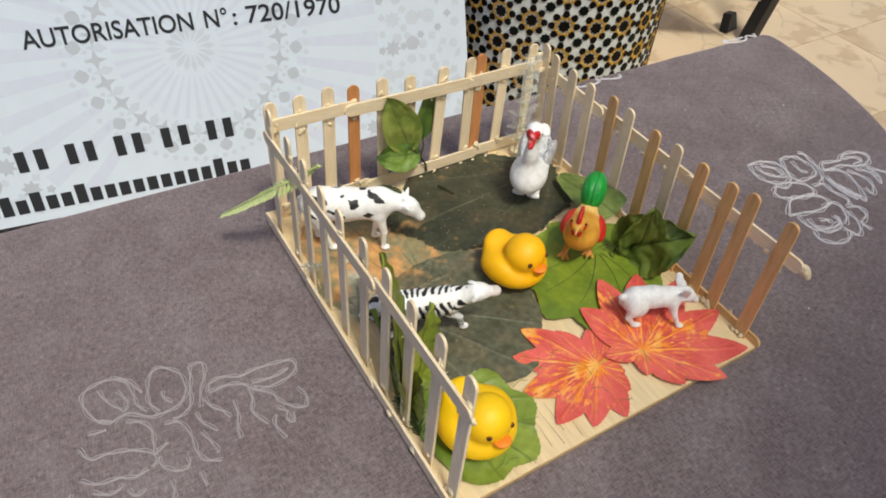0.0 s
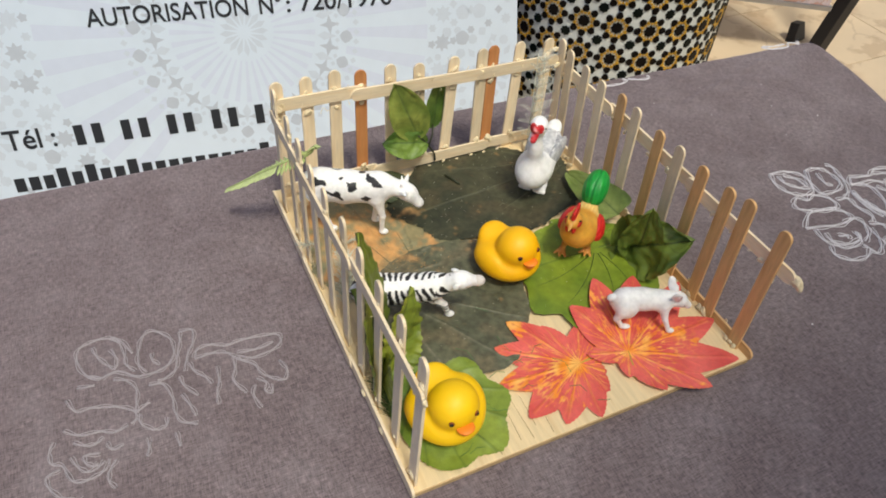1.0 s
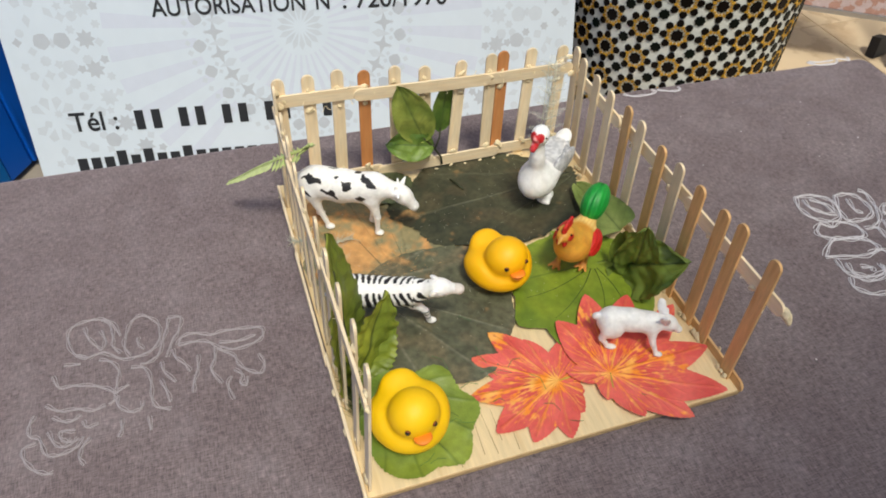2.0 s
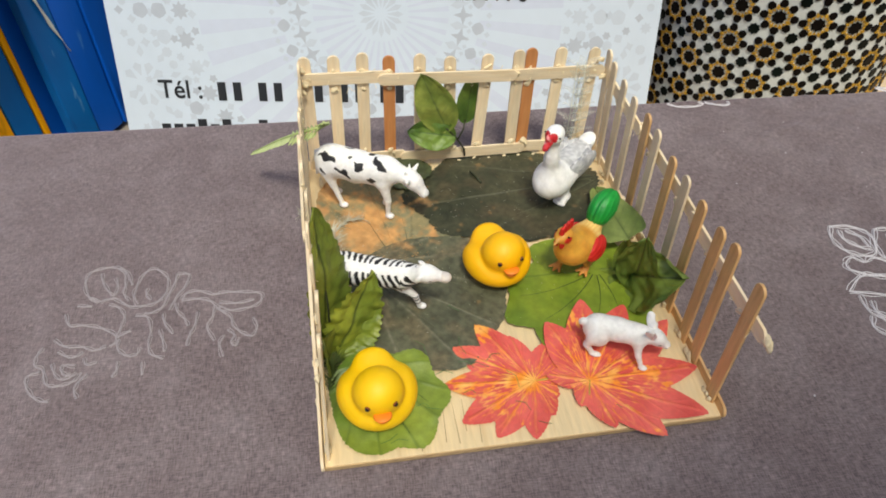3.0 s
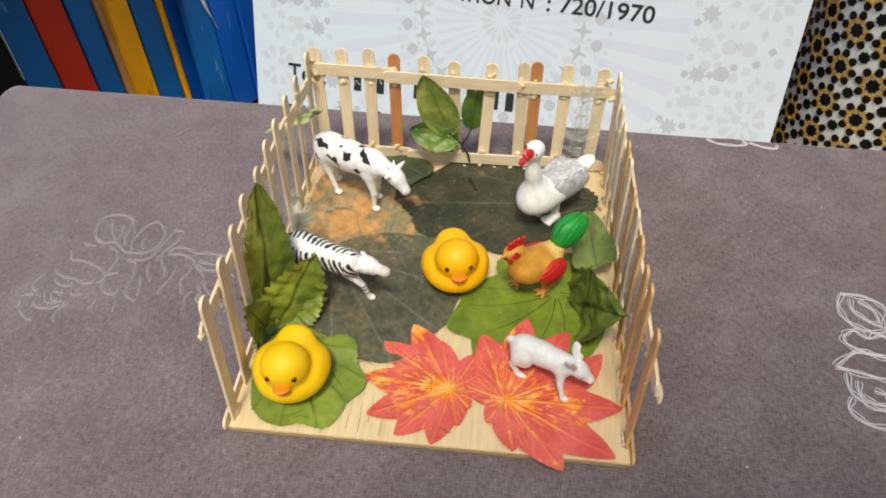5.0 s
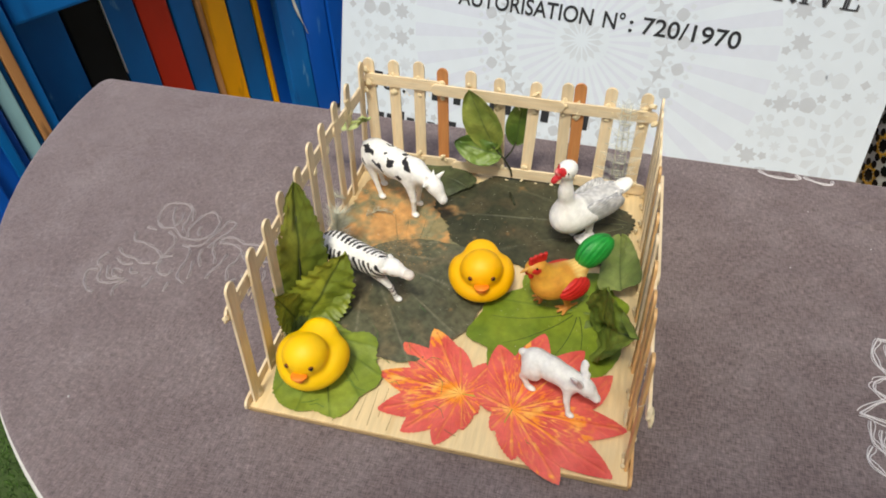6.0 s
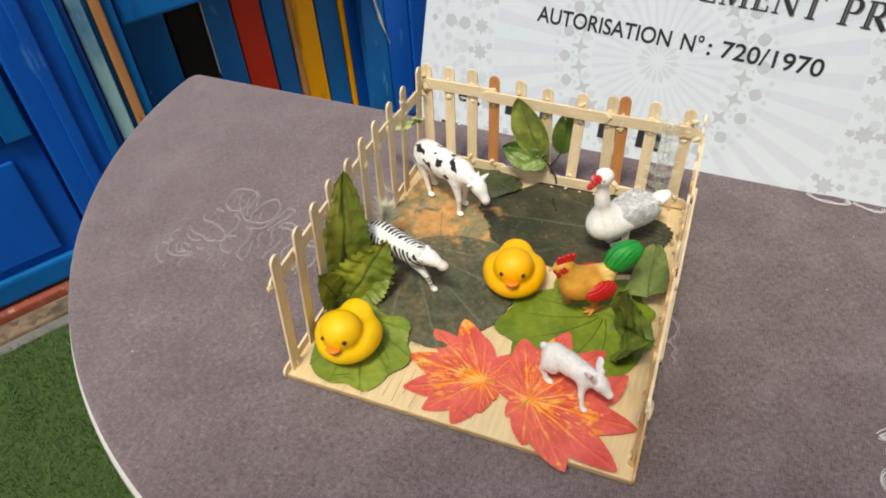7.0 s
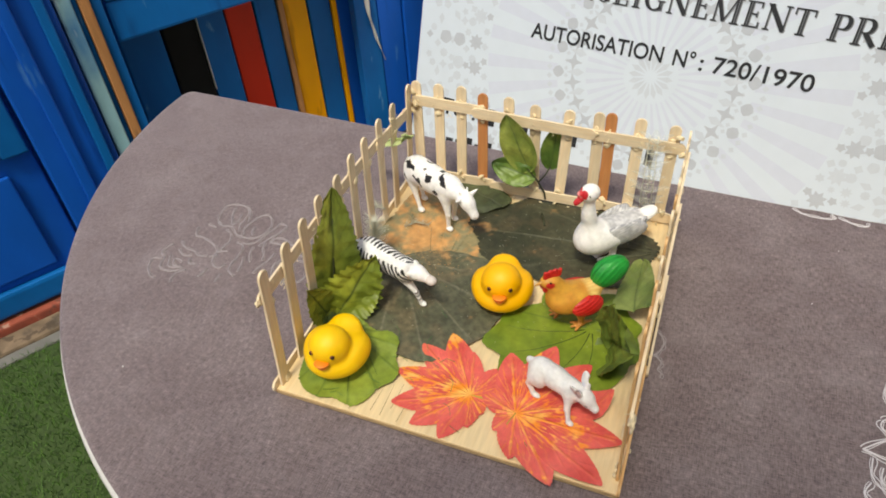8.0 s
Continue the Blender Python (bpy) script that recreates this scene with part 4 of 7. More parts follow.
def tile_mesh(name, pts, mat, depth=0.0016):
    """A thin glazed piece in the x-z plane, facing -y, with a narrow chamfer."""
    n = len(pts)
    cx, cz = sum(p[0] for p in pts) / n, sum(p[1] for p in pts) / n
    inner = [(cx + (x - cx) * 0.9, cz + (z - cz) * 0.9) for x, z in pts]
    verts = [(x, 0.002, z) for x, z in pts] + [(x, -depth * 0.6, z) for x, z in pts] + [(x, -depth, z) for x, z in inner] + [(cx, -depth, cz)]
    faces = []
    for i in range(n):
        j = (i + 1) % n
        faces += [(i, j, n + j, n + i), (n + i, n + j, 2 * n + j, 2 * n + i), (2 * n + i, 2 * n + j, 3 * n)]
    me = mesh_of(name, verts, faces)
    me.materials.append(mat)
    return me


# an eight-fold star field; its rows climb slightly round the shaft
COLS, RISE, CLIMB = 24, 0.08413, -0.0573
STEP = 2 * math.pi * PR / COLS
ring = math.pi / 4
pieces = [(0, 0, 0, tile_mesh("star_tile", flat_star(0, 0, 0.0158, 8, 0.80), TILE_BLACK))]
kite = tile_mesh("kite_tile", [(-0.0042, 0.0010), (0.0, -0.0060), (0.0042, 0.0010), (0.0, 0.0072)], TILE_YELLOW)
wedge = tile_mesh("wedge_tile", [(-0.0044, 0.0022), (0.0, -0.0036), (0.0044, 0.0022)], TILE_YELLOW)
hexa = tile_mesh("hexagon_tile", [(-0.0092, -0.0004), (-0.0058, -0.0072), (0.0058, -0.0072), (0.0092, -0.0004), (0.0056, 0.0078), (0.0, 0.0096), (-0.0056, 0.0078)], TILE_BLACK)
star8 = tile_mesh("small_star_tile", flat_star(0, 0, 0.0134, 8, 0.80), TILE_GREEN)
for i in range(8):
    a = ring * i
    pieces.append((0.0222 * math.sin(a + ring / 2), 0.0222 * math.cos(a + ring / 2), a + ring / 2, kite))
    pieces.append((0.0198 * math.sin(a), 0.0198 * math.cos(a), a, wedge))
    pieces.append((0.0312 * math.sin(a), 0.0312 * math.cos(a), a, hexa))
small = [(STEP / 2, RISE / 2, 0, star8)]
loose, singles = [], 0
for row in range(-9, 3):
    for col in range(-11, 13):
        turn0 = -0.0108 / PR + col * 2 * math.pi / COLS
        z0 = 0.0969 - FLOOR + row * RISE + CLIMB * turn0 * PR
        for dx, dz, turn, me in pieces + small:
            th = turn0 + dx / PR
            m = Matrix.Rotation(th, 4, "Z") @ Matrix.Translation((0, -PR, z0 + dz)) @ Matrix.Rotation(turn, 4, "Y")
            facing = math.cos(th + radians(41))
            if facing < -0.1:
                continue
            if 0.22 < z0 < 0.50 and facing > 0.3 and singles < 300:
                part(me.name.split(".")[0], me, None, pillar, "", m)
                singles += 1
            else:
                loose.append((me, m))
by_mat = {}
for me, m in loose:
    by_mat.setdefault(me.materials[0].name, (me.materials[0], []))[1].append(([m @ v.co for v in me.vertices], [p.vertices[:] for p in me.polygons]))
for key, (mat, pairs) in by_mat.items():
    tagged(part("tile_field", joined(pairs), mat, pillar), kind="stuff")

# ---- black display stand on the tiled floor ----
stand = thing("display_stand", "black steel display stand holding a framed board", "stand", pose(1.95, 1.20, FLOOR))
part("leg", box((-0.022, -0.022, 0), (0.022, 0.022, 1.0), 0.003), BLACK_STEEL, stand, m=Matrix.Rotation(radians(15), 4, "Y"))
part("back_leg", prism([(-0.034, 0.0), (0.034, 0.0), (0.016, 0.062), (-0.016, 0.062)], -0.016, 0.016, 0.003), BLACK_STEEL, stand, m=pose(0.000, 0.085, 0, 76, 0, 10))
sign = part("sign_board", box((-0.62, -0.010, 0.175), (-0.04, 0.0, 0.9), 0.002), BOARD_PINK, stand, "pink patterned board", m=pose(-0.007, -0.0255, 0, 0, 0, -33.5))
part("sign_frame", box((-0.63, -0.014, 0.160), (-0.03, 0.006, 0.1745), 0.002), ALU, sign)

# ---- the toy pen: ply base, lolly-stick fences, glue ----
pen = thing("toy_pen", "small plywood base fenced with glued pale craft sticks, on the tablecloth", "toy pen", pose(0, 0, 0.0016))
BASE_TOP = 0.0045
base = part("base_board", prism([(0.001, 0.0), (0.262, 0.0), (0.262, 0.295), (-0.007, 0.300)], 0.0, BASE_TOP, 0.0005), PLY, pen)
part("base_edge", box((0.0, -0.0008, 0.0002), (0.262, 0.0003, BASE_TOP - 0.0006)), PLY_EDGE, base, "raw sawn plywood edge")


for x, y0, y1, slant in ((0.078, 0.006, 0.030, 0.001), (0.0865, 0.004, 0.034, -0.001), (0.092, 0.012, 0.036, 0.0005), (0.1005, 0.003, 0.022, 0.001), (0.062, 0.002, 0.012, 0.0)):
    part("crack", joined([([(x - 0.00025, y0, BASE_TOP + 0.00008), (x + 0.00025, y0, BASE_TOP + 0.00008), (x + slant + 0.0001, y1, BASE_TOP + 0.00008), (x + slant - 0.0001, y1, BASE_TOP + 0.00008), (x, y0, BASE_TOP - 0.0005), (x + slant, y1, BASE_TOP - 0.0005)], [(0, 1, 2, 3), (0, 3, 5, 4), (1, 4, 5, 2), (0, 4, 1), (3, 2, 5)])]), PLY_DARK, base)


def stick_mesh(length, width=0.0100, thick=0.0019, mat=STICK, cut=False):
    """A flat craft stick standing along z from 0, rounded at the top and, unless cut, below."""
    r, pts = width / 2, []
    for i in range(9):
        a = math.pi * i / 8
        pts.append((r * math.cos(a), length - r + r * math.sin(a)))
    if cut:
        pts += [(-r, 0), (r, 0)]
    else:
        for i in range(9):
            a = math.pi + math.pi * i / 8
            pts.append((r * math.cos(a), r + r * math.sin(a)))
    bm = prism(pts, -thick / 2, thick / 2, 0.0003)
    bmesh.ops.rotate(bm, verts=bm.verts, cent=(0, 0, 0), matrix=Matrix.Rotation(radians(90), 3, "X"))
    me = bpy.data.meshes.new("craft_stick")
    bm.to_mesh(me)
    bm.free()
    me.materials.append(mat)
    return me


POST = {"pale": stick_mesh(0.113, cut=True), "tan": stick_mesh(0.113, mat=STICK_TAN, cut=True), "red": stick_mesh(0.113, mat=STICK_RED, cut=True)}


def post(x, y, top, turn, lean, tone, tip=0.0):
    """A fence post: its base place, its top's height, the way it faces and how far it leans in its own plane."""
    z0 = 0.0005
    k = (top - z0) / 0.113 / math.cos(radians(lean))
    m = Matrix.Translation((x, y, z0)) @ Matrix.Rotation(tip, 4, "Y") @ Matrix.Rotation(radians(turn), 4, "Z") @ Matrix.Rotation(radians(lean), 4, "Y") @ Matrix.Diagonal((1, 1, k, 1))
    return part("fence_post", POST[tone], None, pen, m=m)


# back fence: foot, head, height
BACK_POSTS = [
    (0.0030, 0.0050, 0.119, "pale"), (0.0250, 0.0280, 0.119, "pale"), (0.0475, 0.0510, 0.120, "pale"), (0.0700, 0.0720, 0.116, "red"), (0.0970, 0.0970, 0.116, "pale"), (0.1235, 0.1220, 0.112, "pale"),
    (0.1480, 0.1540, 0.112, "pale"), (0.1800, 0.1800, 0.114, "pale"), (0.1905, 0.1905, 0.115, "red"), (0.2140, 0.2160, 0.114, "pale"), (0.2440, 0.2450, 0.112, "pale"),
]
for x0, x1, top, tone in BACK_POSTS:
    post(x0, 0.2875, top - 0.0016, 0, math.degrees(math.atan2(x1 - x0, top)), tone)
RIGHT_POSTS = [
    (0.287, 0.109, "pale"), (0.272, 0.106, "pale"), (0.249, 0.105, "pale"), (0.224, 0.105, "pale"), (0.195, 0.109, "tan"), (0.177, 0.109, "pale"),
    (0.146, 0.108, "tan"), (0.122, 0.110, "pale"), (0.098, 0.111, "tan"), (0.070, 0.113, "tan"), (0.051, 0.117, "tan"), (0.021, 0.117, "tan"),
]
for i, (y, top, tone) in enumerate(RIGHT_POSTS):
    post(0.2594, y - 0.0065, top, 90, 2.0 + 0.6 * math.sin(i * 2.1), tone, -0.022)
# left fence: place along it, height, and how far in the head stands
LEFT_POSTS = [(0.013, 0.121, 0.0098), (0.041, 0.121, 0.0095), (0.071, 0.120, 0.0070), (0.099, 0.121, 0.0052), (0.127, 0.119, 0.0048), (0.156, 0.119, 0.0022), (0.185, 0.118, 0.0010), (0.214, 0.119, 0.0010), (0.241, 0.118, 0.0010), (0.278, 0.118, 0.0010)]
for i, (y, top, head) in enumerate(LEFT_POSTS):
    foot = 0.0034 - 0.027 * y
    post(foot, y - 0.005, top, 90, 2.2 + 0.8 * math.sin(i * 1.7), "pale", math.atan2(head - foot, top))


def rail(p0, p1, side, tone="pale", cut=False):
    """A stick laid flat from p0 to p1; side is the way its broad face looks."""
    p0, p1 = Vector(p0), Vector(p1)
    z = (p1 - p0).normalized()
    y = (Vector(side) - z * z.dot(Vector(side))).normalized()
    m = Matrix.Translation(p0) @ Matrix((y.cross(z), y, z)).transposed().to_4x4()
    me = stick_mesh((p1 - p0).length, 0.0108, 0.0020, STICK if tone == "pale" else STICK_TAN, cut)
    return part("fence_rail", me, None, pen, m=m)


Y_B = 0.2853
rail((0.0000, Y_B, 0.0985), (0.0720, Y_B, 0.0970), (0, 1, 0))
rail((0.0620, Y_B - 0.002, 0.0955), (0.1790, Y_B - 0.002, 0.0915), (0, 1, 0))
rail((0.1700, Y_B - 0.0002, 0.0905), (0.2560, Y_B, 0.0895), (0, 1, 0))
rail((0.0000, Y_B, 0.0150), (0.0850, Y_B, 0.0152), (0, 1, 0))
rail((0.0790, Y_B - 0.002, 0.0145), (0.1930, Y_B - 0.002, 0.0145), (0, 1, 0))
rail((0.1850, Y_B, 0.0148), (0.2580, Y_B, 0.0125), (0, 1, 0))
for x0, x1, y0, y1, z0, z1 in ((0.0062, 0.0028, 0.004, 0.112, 0.0970, 0.0988), (0.0014, -0.0018, 0.106, 0.215, 0.0975, 0.0950), (-0.0002, -0.0010, 0.205, 0.291, 0.0945, 0.0890)):
    rail((x0, y0, z0), (x1, y1, z1), (1, 0, 0))
for k, (y0, y1) in enumerate(((-0.003, 0.110), (0.100, 0.212), (0.204, 0.296))):
    rail((-0.0004 - 0.0010 * (k % 2) - 0.027 * y0, y0, 0.0058), (-0.0004 - 0.0010 * (k % 2) - 0.027 * y1, y1, 0.0058), (1, 0, 0))
for k, (y0, y1, z0, z1) in enumerate(((-0.001, 0.108, 0.0890, 0.0872), (0.100, 0.212, 0.0872, 0.0852), (0.203, 0.288, 0.0848, 0.0835))):
    rail((0.2594 + 0.002 * (k % 2), y0, z0), (0.2594 + 0.002 * (k % 2), y1, z1), (1, 0, 0))
for k, (y0, y1) in enumerate(((-0.002, 0.110), (0.102, 0.214), (0.204, 0.293))):
    rail((0.2620 + 0.002 * (k % 2), y0, 0.0066), (0.2620 + 0.002 * (k % 2), y1, 0.0060), (1, 0, 0), "tan" if k == 0 else "pale")


def glue_mesh(seed, r=0.0030):
    bm = bmesh.new()
    bmesh.ops.create_icosphere(bm, subdivisions=3, radius=r)
    for v in bm.verts:
        v.co *= 1 + 0.55 * noise.noise(v.co * 380 + Vector((seed * 7.1, seed, 0))) + 0.25 * noise.noise(v.co * 1400 + Vector((seed, 0, 3)))
        v.co.y *= 0.6
    me = bpy.data.meshes.new("glue_blob")
    bm.to_mesh(me)
    bm.free()
    me.materials.append(GLUE)
    me.polygons.foreach_set("use_smooth", [True] * len(me.polygons))
    return me


BLOBS = [glue_mesh(k) for k in range(5)]
rg = random.Random(3)


def blob(x, y, z, size=1.0):
    m = Matrix.Translation((x + rg.uniform(-0.0006, 0.0006), y, z + rg.uniform(-0.0012, 0.0012)))
    if y < 0.278:
        m = m @ Matrix.Rotation(radians(90), 4, "Z")
    m = m @ Matrix.Rotation(rg.uniform(0, 6), 4, "Y")
    k = size * rg.uniform(0.6, 1.15)
    return part("glue_blob", rg.choice(BLOBS), None, pen, m=m @ Matrix.Diagonal((k * rg.uniform(0.9, 1.35), k * 0.8, k * rg.uniform(0.6, 1.1), 1)))


for x0, x1, top, tone in BACK_POSTS:
    blob(x1 - 0.001, 0.2860, 0.1005 - 0.04 * x1 + 0.004, 0.85)
    blob(x1 + 0.002, 0.2850, 0.1000 - 0.04 * x1, 0.7)
    blob(x1 - 0.001, 0.2862, 0.0875 - 0.03 * x1, 0.8)
    blob(x0, 0.2838, 0.0225, 1.0)
    blob(x0 + 0.003, 0.2830, 0.0190, 0.8)
for x in (0.067, 0.0695, 0.175, 0.1785):
    blob(x, 0.2835, 0.0965 - 0.03 * x, 0.9)
for x in np.arange(0.09, 0.25, 0.014):
    blob(x, 0.2815, 0.0070, 0.55)
for y, top, tone in RIGHT_POSTS:
    blob(0.2585, y + 0.005, 0.0840 - 0.02 * y, 0.85)
    blob(0.2585, y - 0.005, 0.0925 - 0.02 * y, 0.7)
    blob(0.2572, y - 0.005, 0.0075, 0.9)
    blob(0.2566, y - 0.001, 0.0062, 0.7)
for y in np.arange(0.03, 0.29, 0.043):
    blob(0.2632, y, 0.0120, 0.6)
for y, top, head in LEFT_POSTS:
    blob(head * 0.8, y + 0.003, 0.0895, 1.1)
    blob(head * 0.8, y - 0.003, 0.1030, 1.0)
    blob(0.0034 - 0.027 * y, y - 0.005, 0.0115, 1.0)
    blob(-0.0015 - 0.027 * y, y + 0.006, 0.0045, 0.7)
for x, y, z, s in ((0.2608, -0.0010, 0.0890, 1.3), (0.2615, -0.0030, 0.0862, 1.0), (0.0062, 0.0040, 0.0968, 1.4), (0.002, 0.284, 0.108, 1.1), (0.0045, 0.284, 0.095, 1.1), (0.250, 0.2835, 0.100, 1.0), (0.254, 0.2835, 0.085, 1.0), (0.008, 0.262, 0.011, 2.0), (0.004, 0.012, 0.007, 1.6), (0.257, 0.012, 0.007, 1.1), (0.254, 0.235, 0.007, 1.2)):
    blob(x, y, z, s)


# thin strings left by the glue gun
strings = []
for i in range(150):
    side = rg.choice(("left", "left", "left", "back", "back", "right"))
    if side == "left":
        y, high = rg.uniform(0.01, 0.285), rg.random() < 0.67
        x = max(0.0085 - 0.045 * y, 0.0005) if high else 0.003 - 0.027 * y
        p = Vector((x + 0.001 * rg.random(), y, (rg.choice((0.092, 0.100)) if high else 0.0125) + rg.gauss(0, 0.003)))
    elif side == "right":
        p = Vector((0.2585 + 0.002 * rg.random(), rg.uniform(0.01, 0.285), rg.choice((0.010, 0.084, 0.090)) + rg.gauss(0, 0.003)))
    else:
        p = Vector((rg.uniform(0.005, 0.255), 0.2835, rg.choice((0.018, 0.090, 0.098)) + rg.gauss(0, 0.003)))
    d = Vector((rg.gauss(0, 0.3), rg.gauss(0, 1) * (0.3 if side == "back" else 1), rg.gauss(0, 0.6) - 0.2)).normalized() * rg.uniform(0.002, 0.006)
    sag = Vector((rg.gauss(0, 0.001), rg.gauss(0, 0.001), -0.002))
    me = tube([p, p + d * 0.5 + sag, p + d], 0.00016 + 0.0001 * rg.random(), 4)
    strings.append(([v.co[:] for v in me.vertices], [f.vertices[:] for f in me.polygons]))
    bpy.data.meshes.remove(me)
tagged(part("glue_web", joined(strings), GLUE, pen), kind="stuff")

# ---- leaves ----
def mixc(a, b, k):
    k = np.clip(k, 0, 1)[:, None]
    return np.array(a)[None, :] * (1 - k) + np.array(b)[None, :] * k


def lobed_rim(lobes, n, least):
    """How far a leaf of pointed lobes reaches from its node, all round. A lobe: direction, length, half width."""
    share = np.linspace(0.02, 1, 120)
    body = np.sin(np.pi * share ** 0.95) ** 0.72 * (1 - 0.18 * share)
    rim = np.full(n, least)
    for i in range(n):
        for turn, length, half in lobes:
            d = abs((2 * math.pi * i / n - radians(turn) + math.pi) % (2 * math.pi) - math.pi)
            if d < radians(75):
                inside = np.nonzero(half * body >= share * length * math.tan(d))[0]
                if len(inside):
                    rim[i] = max(rim[i], share[inside[-1]] * length / math.cos(d))
    return 0.25 * np.roll(rim, 1) + 0.5 * rim + 0.25 * np.roll(rim, -1)


def flat_leaf(name, label, cx, cy, rx, ry, z, turn, colours, lobes=0, lobe=0.0, teeth=40, tooth=0.03, wave=0.0012, veins=9, vein_from=(0.0, -0.9), seed=0.0, category="artificial leaf", mat=LEAF, warp=0.10, ribs=(), rib_mat=None, dusting=(), fan=(), climb=()):
    """A broad cloth leaf lying down: uneven toothed outline, veins from its foot, gentle waves."""
    rings, n = 40, 240
    fan_rim = lobed_rim(fan, n, 0.02) if fan else ()
    verts, faces = [(0.0, 0.0, 0.0)], []
    for k in range(1, rings + 1):
        for i in range(n):
            a = 2 * math.pi * i / n
            r = 1 + warp * noise.noise(Vector((math.cos(a) * 1.6 + seed, math.sin(a) * 1.6, seed))) * 2 + lobe * math.cos(lobes * a + seed)
            r *= 1 + tooth * ((abs(((a * teeth / (2 * math.pi) + 1.5 * noise.noise(Vector((a * 4, seed, 0)))) % 1) - 0.5) * 2 - 0.5) * (0.6 + 0.8 * noise.noise(Vector((a * 7, 1, seed)))) + 0.8 * noise.noise(Vector((a * 22, seed, 5)))) * (k / rings) ** 6
            if fan:
                r *= fan_rim[i]
                verts.append((r * k / rings * math.cos(a), r * k / rings * math.sin(a), 0.0))
            else:
                verts.append((rx * r * k / rings * math.cos(a), ry * r * k / rings * math.sin(a), 0.0))
    for i in range(n):
        faces.append((0, 1 + i, 1 + (i + 1) % n))
    for k in range(rings - 1):
        for i in range(n):
            a, b = 1 + k * n + i, 1 + k * n + (i + 1) % n
            faces.append((a, a + n, b + n, b))
    v = np.array(verts)
    foot = np.array([vein_from[0] * rx, vein_from[1] * ry])
    rel = v[:, :2] - foot
    ang, dist = np.arctan2(rel[:, 1], rel[:, 0]), np.linalg.norm(rel, axis=1)
    mid = math.atan2(-foot[1], -foot[0] + 1e-9)
    off = (ang - mid) * veins / math.pi
    line = np.abs(off - np.round(off)) * dist * math.pi / veins
    vein = np.exp(-((line / 0.0008) ** 2)) * (dist > 0.004)
    nz = noise_at(v, 28, seed) * 0.6 + noise_at(v, 75, seed + 3) * 0.4
    rim = np.clip(np.hypot(v[:, 0] / rx, v[:, 1] / ry), 0, 1.2)
    v[:, 2] = wave * (nz + 0.35) + 0.0005 * vein + wave * 1.2 * np.clip(rim - 0.75, 0, 1) * noise_at(v, 60, seed + 9) * 3
    v[:, 2] -= v[:, 2].min()
    if climb:
        c, q = math.cos(radians(turn)), math.sin(radians(turn))
        over = np.clip((cy + v[:, 0] * q + v[:, 1] * c - climb[0]) / climb[1], 0, 1)
        v[:, 2] += climb[2] * over * over * (3 - 2 * over)
    me = mesh_of(name, v, faces)
    col = mixc(colours[0], colours[1], 0.5 + 1.1 * nz)
    col = col * (1 - 0.7 * vein[:, None]) + np.array(colours[2])[None, :] * 0.7 * vein[:, None]
    if len(colours) > 3:
        blot = np.clip((noise_at(v, 45, seed + 20) - 0.12) * 5, 0, 1)
        col = col * (1 - 0.6 * blot[:, None]) + np.array(colours[3])[None, :] * 0.6 * blot[:, None]
    # powder lying on the cloth: centre, reach, amount
    for px, py, ax, ay, amount in dusting:
        c, q = math.cos(radians(turn)), math.sin(radians(turn))
        wx, wy = cx + v[:, 0] * c - v[:, 1] * q - px, cy + v[:, 0] * q + v[:, 1] * c - py
        cover = amount * np.exp(-(wx / ax) ** 2 - (wy / ay) ** 2) + 0.9 * noise_at(v, 70, seed + 31) + 0.6 * noise_at(v, 190, seed + 37) - 0.45
        cover = np.clip(cover * 1.05 + (0.22 if amount > 0.75 else -0.24), 0, 0.9)[:, None]
        col = col * (1 - cover) + mixc(lin(216, 164, 104), lin(196, 146, 92), 0.5 + noise_at(v, 120, 3)) * cover
    paint_on(me, col)
    ob = part(name, me, mat, None, "", pose(cx, cy, z, 0, 0, turn), True)
    # raised veins: turn from the middle line, share of the leaf's length
    for a, share in ribs:
        pts = []
        for k in range(9):
            d = (0.05 + share * k / 8) * 2 * math.hypot(rx, ry) / 1.41
            b = mid + radians(a) - (radians(14) if fan else radians(a) * 0.25) * k / 8
            p = foot + d * np.array([math.cos(b), math.sin(b)])
            i = int(np.argmin((v[:, 0] - p[0]) ** 2 + (v[:, 1] - p[1]) ** 2))
            if k == 0 or np.hypot(*(v[i, :2] - p)) < 0.003:
                pts.append((p[0], p[1], v[i, 2] + 0.0001))
        if len(pts) > 2:
            part("vein", tube(pts, 0.00042, 5, [1 - 0.7 * k / len(pts) for k in range(len(pts))]), rib_mat, ob, smooth=True)
    return tagged(ob, label, category)


Z0 = 0.0016 + BASE_TOP + 0.0006
flat_leaf("olive_leaf", "dull olive cloth leaf dusted with orange sand, on the plywood base", 0.056, 0.212, 0.058, 0.078, Z0, 8, (lin(150, 142, 108), lin(120, 119, 90), lin(92, 92, 68), lin(152, 138, 98)), 3, 0.04, 50, 0.04, 0.0010, 9, (0.1, -0.9), 1.0, ribs=((12, 0.5), (-18, 0.45)), rib_mat=VEIN_PALE, dusting=((0.040, 0.204, 0.030, 0.034, 1.5), (0.012, 0.262, 0.014, 0.026, 1.6), (0.070, 0.182, 0.022, 0.016, 0.8), (0.086, 0.262, 0.016, 0.010, 0.8)))
